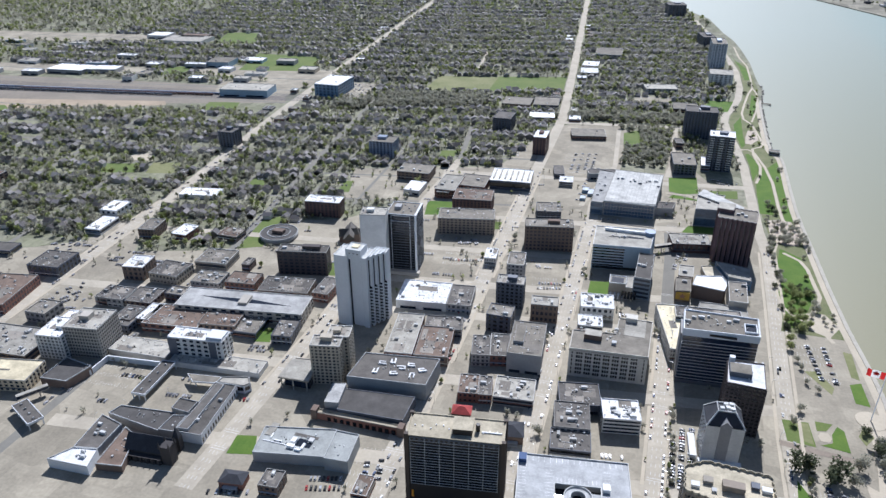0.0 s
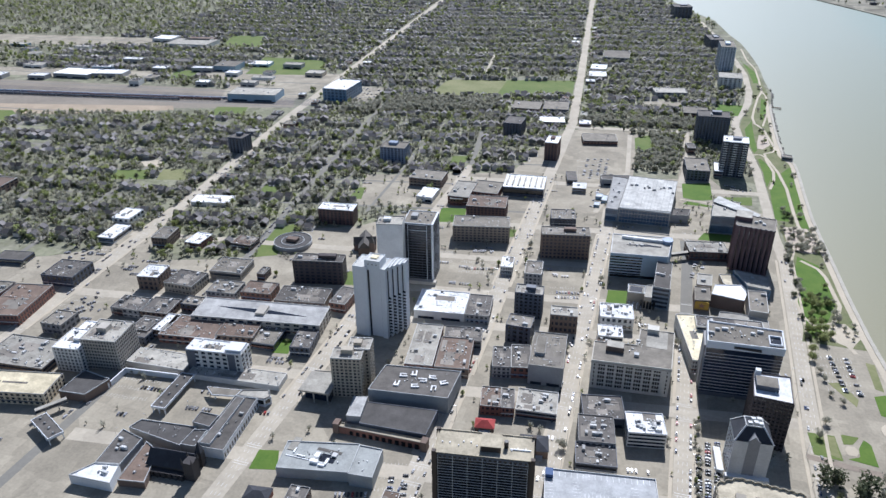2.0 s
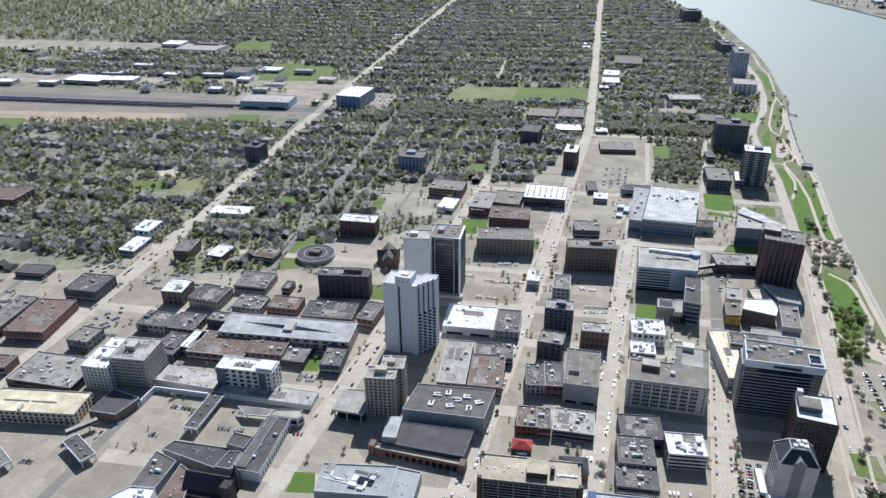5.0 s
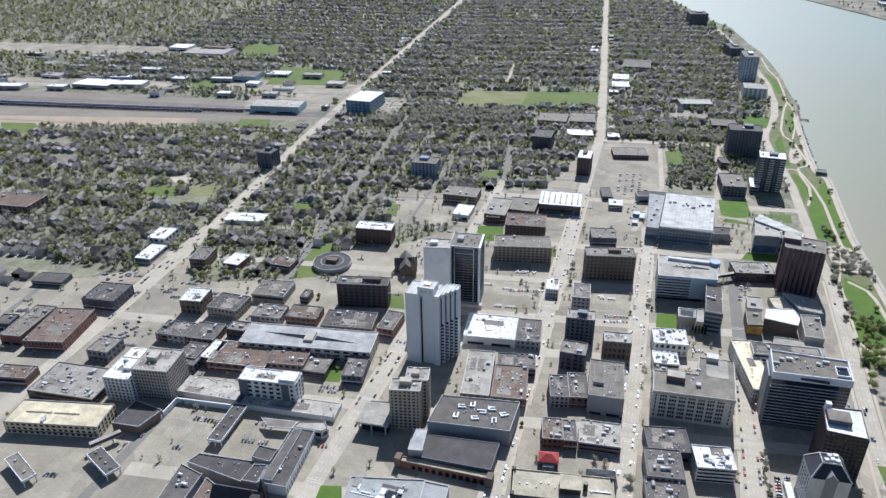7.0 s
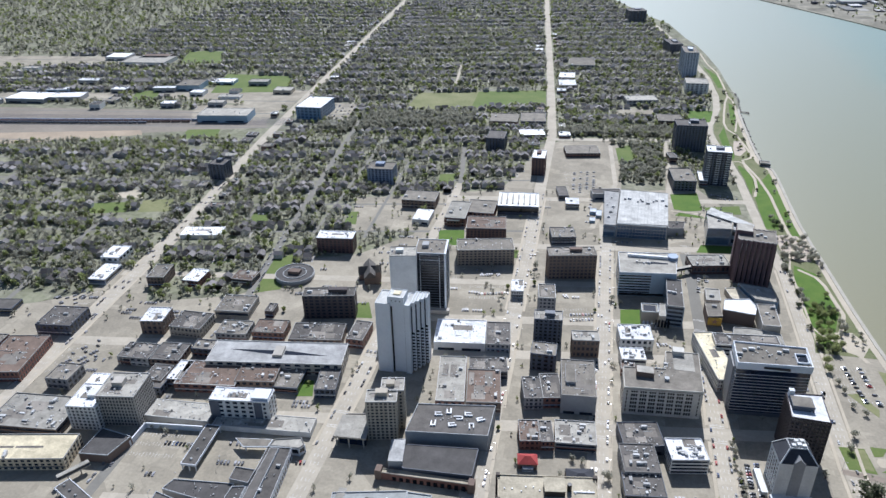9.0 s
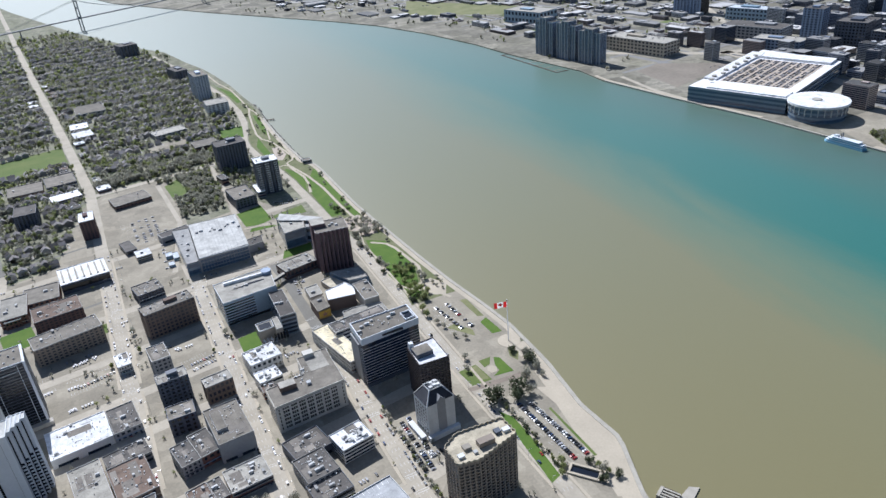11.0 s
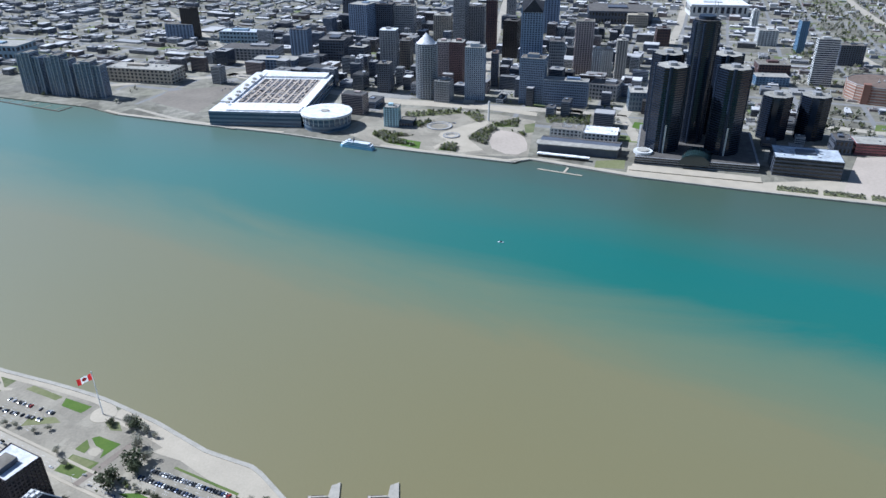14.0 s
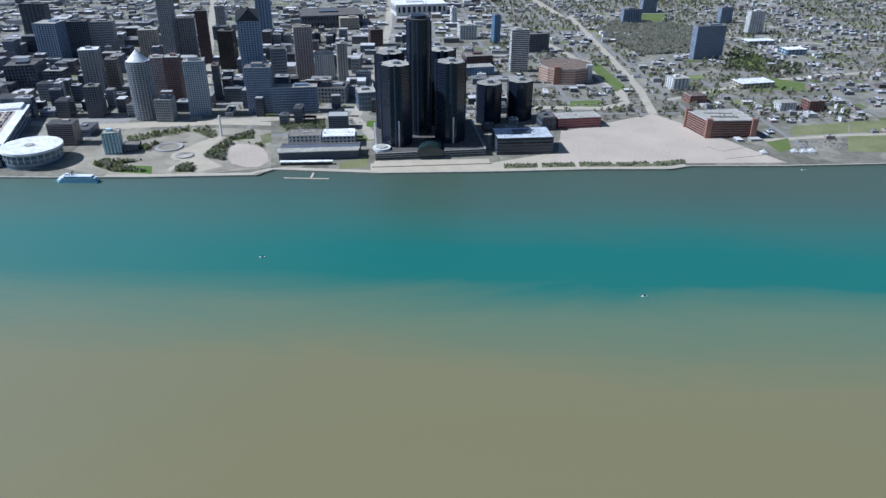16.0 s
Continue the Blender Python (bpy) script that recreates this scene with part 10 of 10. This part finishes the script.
# planted squares and woods on the far bank
def grove(outline, density, seed, small=1.6, large=3.0):
    rng = random.Random(seed)
    p = np.array(outline, float)
    q = np.roll(p, -1, 0)
    area = abs((p[:, 0] * q[:, 1] - q[:, 0] * p[:, 1]).sum()) / 2
    out = []
    for _ in range(int(area * density / 9)):
        x, y = rng.uniform(*sorted((p[:, 0].min(), p[:, 0].max()))), rng.uniform(p[:, 1].min(), p[:, 1].max())
        hit = ((p[:, 1] > y) != (q[:, 1] > y)) & (x < (q[:, 0] - p[:, 0]) * (y - p[:, 1]) / (q[:, 1] - p[:, 1] + 1e-9) + p[:, 0])
        if hit.sum() % 2:
            out.append((x, y, rng.uniform(small, large)))
    return out


groves = [t for i, (o, k) in enumerate(GROVES) for t in grove(o, k * 2.4, 50 + i, 1.5, 3.1)]
wood("grove", "low clumps of budding green trees round the squares", groves[::3], "leaf_spring", 110, 0.27)
wood("grove", "bare brown young trees round the squares", groves[1::3], "leaf_bare_hazed", 110, 0.27)
wood("grove", "low brown bushes round the squares", groves[2::3], "leaf_dark", 110, 0.27)
wood("bare_wood", "broad wood of bare brown trees beyond the river", grove(BARE_WOOD, 0.22, 71, 3.2, 5.0), "leaf_bare_hazed", 40, 0.5)
gw = grove(GREEN_WOOD, 0.14, 72, 2.8, 4.6)
wood("green_wood", "green wood between the apartment slabs", gw[::3], "leaf_spring", 60, 0.4)
wood("green_wood", "dark wood between the apartment slabs", gw[1::3] + gw[2::3], "leaf_dark", 60, 0.4)


# thin bare trees in the downtown blocks
rng_d = random.Random(91)
thin_trees = []
for i in range(3400):
    x, y = rng_d.uniform(-760, 120), rng_d.uniform(330, 1000)
    if taken(x, y, 1.2) or on_street(x, y, 0.6) or noise.noise(Vector((x * 0.02, y * 0.02, 8.0))) < -0.02:
        continue
    if not taken(x, y, 9) and rng_d.random() < 0.6 and not on_street(x, y, 6):
        continue
    thin_trees.append((x, y, rng_d.uniform(1.3, 2.8)))
wood("street_trees", "thin budding trees along downtown kerbs and yards", [q for i, q in enumerate(thin_trees) if i % 4], "leaf_bare_hazed", 60, 0.24)
wood("street_trees", "thin greening trees along downtown kerbs and yards", thin_trees[::4], "leaf_spring", 60, 0.24)


# rocks and a small pavilion at the water's edge
rng_k = random.Random(17)
rocks = []
for i in range(260):
    y = rng_k.uniform(1190, 1640)
    x, r = shore_x(SHORE_S, y) + rng_k.uniform(-3, 4), rng_k.uniform(0.5, 1.8)
    rocks.append((x - r, y - r * rng_k.uniform(0.6, 1.4), WATER_Z - 0.8, x + r, y + r, WATER_Z + r * rng_k.uniform(0.7, 1.6)))
tagged(new("shore_rocks", boxes("shore_rocks", rocks, "rock")), "rough grey rocks along the park shore", "rocks", kind="stuff")
poly_building("park_pavilion", "low grey flat-roofed pavilion in the river park", [(170, 1168), (185, 1166), (186, 1178), (171, 1180)], 5, "w_grey", "r_grey", 1, "glassband", 0.5)
pier = new("fishing_pier", boxes("fishing_pier", [(180, 1476, -0.4, 199, 1480, 0.2), (196, 1470, -0.4, 199, 1476, 0.2), (185, 1477, WATER_Z - 1.5, 185.6, 1479, -0.4), (194, 1477, WATER_Z - 1.5, 194.6, 1479, -0.4)], "bark"))
tagged(pier, "small dark timber fishing pier by the park", "pier")
garden = [(rng_k.uniform(-52, 15), rng_k.uniform(1055, 1245), rng_k.uniform(2.6, 4.6)) for i in range(170)]
garden = [q for q in garden if not taken(q[0], q[1], 1) and not on_street(q[0], q[1], 1) and not (-58 < q[0] < -22 and 1135 < q[1] < 1240)]
wood("square_trees", "bare street trees round the old square", garden[::2] + garden[1::4], "leaf_bare_hazed", 90, 0.26)
wood("square_trees", "dark budding trees round the old square", garden[3::4], "leaf_dark", 90, 0.26)


# trees that stand singly
def tree(label, size, h, mat, tall, seed):
    rng = np.random.default_rng(seed)
    root = new("tree")
    tagged(root, label, "tree", "riverside trees")
    tv, tt = trunk_shape(size, h)
    part("trunk", big_mesh("trunk", tv, tt, "bark"), root)
    cv = crown_shape(rng, 420, size, 0.55, tall) + (0, 0, h + size * 0.5 * tall)
    part("crown", big_mesh("crown", cv, np.arange(len(cv)).reshape(-1, 3), mat), root)
    root.location = (0, 0, -70)
    return root


KINDS = [tree("spreading park tree in fresh green leaf", 4.2, 2.4, "leaf_spring", 0.9, 1), tree("bare brown park tree by the river", 4.6, 2.6, "leaf_bare_hazed", 1.0, 2),
         tree("dark evergreen park tree", 3.4, 1.2, "leaf_dark", 1.4, 3), tree("small budding street tree", 2.6, 2.0, "leaf_spring", 1.1, 4)]
seen_kind = [False] * 4


def put_tree(k, x, y, s=1.0):
    m = pose(x, y, 0, 0, 0, (x * 37 + y * 11) % 360) @ Matrix.Diagonal((s, s, s, 1))
    if not seen_kind[k]:
        seen_kind[k] = True
        KINDS[k].matrix_basis = m
    else:
        t = copy_thing(KINDS[k], m)
        t.matrix_basis = m


rng_t = random.Random(77)
for k, x, y, s in TREES_LARGE:
    put_tree(k, x, y, s)
for k, spots_ in ((2, TREES_DARK), (0, TREES_GREEN), (1, TREES_BARE)):
    for x, y in spots_:
        put_tree(k, x, y, rng_t.uniform(0.9, 1.5) if k != 1 else rng_t.uniform(0.6, 1.2))
for x, y in ((159, 346), (163, 338), (161, 331), (165, 328), (156, 325), (137, 350), (133, 346), (140, 357), (168, 322)):
    put_tree(rng_t.choice((0, 1, 2, 2)), x, y, rng_t.uniform(0.7, 1.1))
for k, n, x0, x1, y0, y1, a, b in ((1, 22, 143, 181, 838, 902, 0.7, 1.2), (1, 9, 139, 147, 690, 835, 0.6, 1.0), (2, 7, 139, 146, 670, 830, 0.6, 1.0), (2, 5, 160, 176, 690, 735, 0.8, 1.2), (0, 5, 148, 164, 690, 725, 0.9, 1.3),
                                   (0, 8, 139, 164, 645, 668, 0.7, 1.2), (2, 5, 139, 160, 640, 652, 0.6, 1.0), (1, 8, 164, 192, 640, 690, 0.4, 0.7), (1, 8, 176, 186, 800, 870, 0.5, 0.8)):
    for i in range(n):
        put_tree(k, rng_t.uniform(x0, x1), rng_t.uniform(y0, y1), rng_t.uniform(a, b))
for i in range(40):
    y = rng_t.uniform(870, 1680)
    put_tree(rng_t.choices((0, 1, 2, 3), (2, 4, 2, 2))[0], rng_t.uniform(145, shore_x(SHORE_S, y) - 8), y, rng_t.uniform(0.5, 1.0))
for i in range(16):
    put_tree(1 if i % 3 else 3, 40 + rng_t.uniform(-1, 2), 375 + i * 8, rng_t.uniform(0.5, 0.8))
for i in range(26):
    put_tree(rng_t.choice((1, 3, 2)), 138 - i * 0.1 + rng_t.uniform(-2, 2), 455 - i * 4.2, rng_t.uniform(0.4, 0.7))
for x, y in ((-58, 702), (-57, 690), (-75, 610), (-75, 560), (-76, 675), (-58, 430), (-150, 470), (-300, 640), (-148, 720), (-148, 760), (-176, 705), (-300, 820), (-345, 640), (-395, 650), (-410, 610), (20, 600)):
    put_tree(rng_t.choice((3, 1)), x + rng_t.uniform(-2, 2), y, rng_t.uniform(0.7, 1.1))
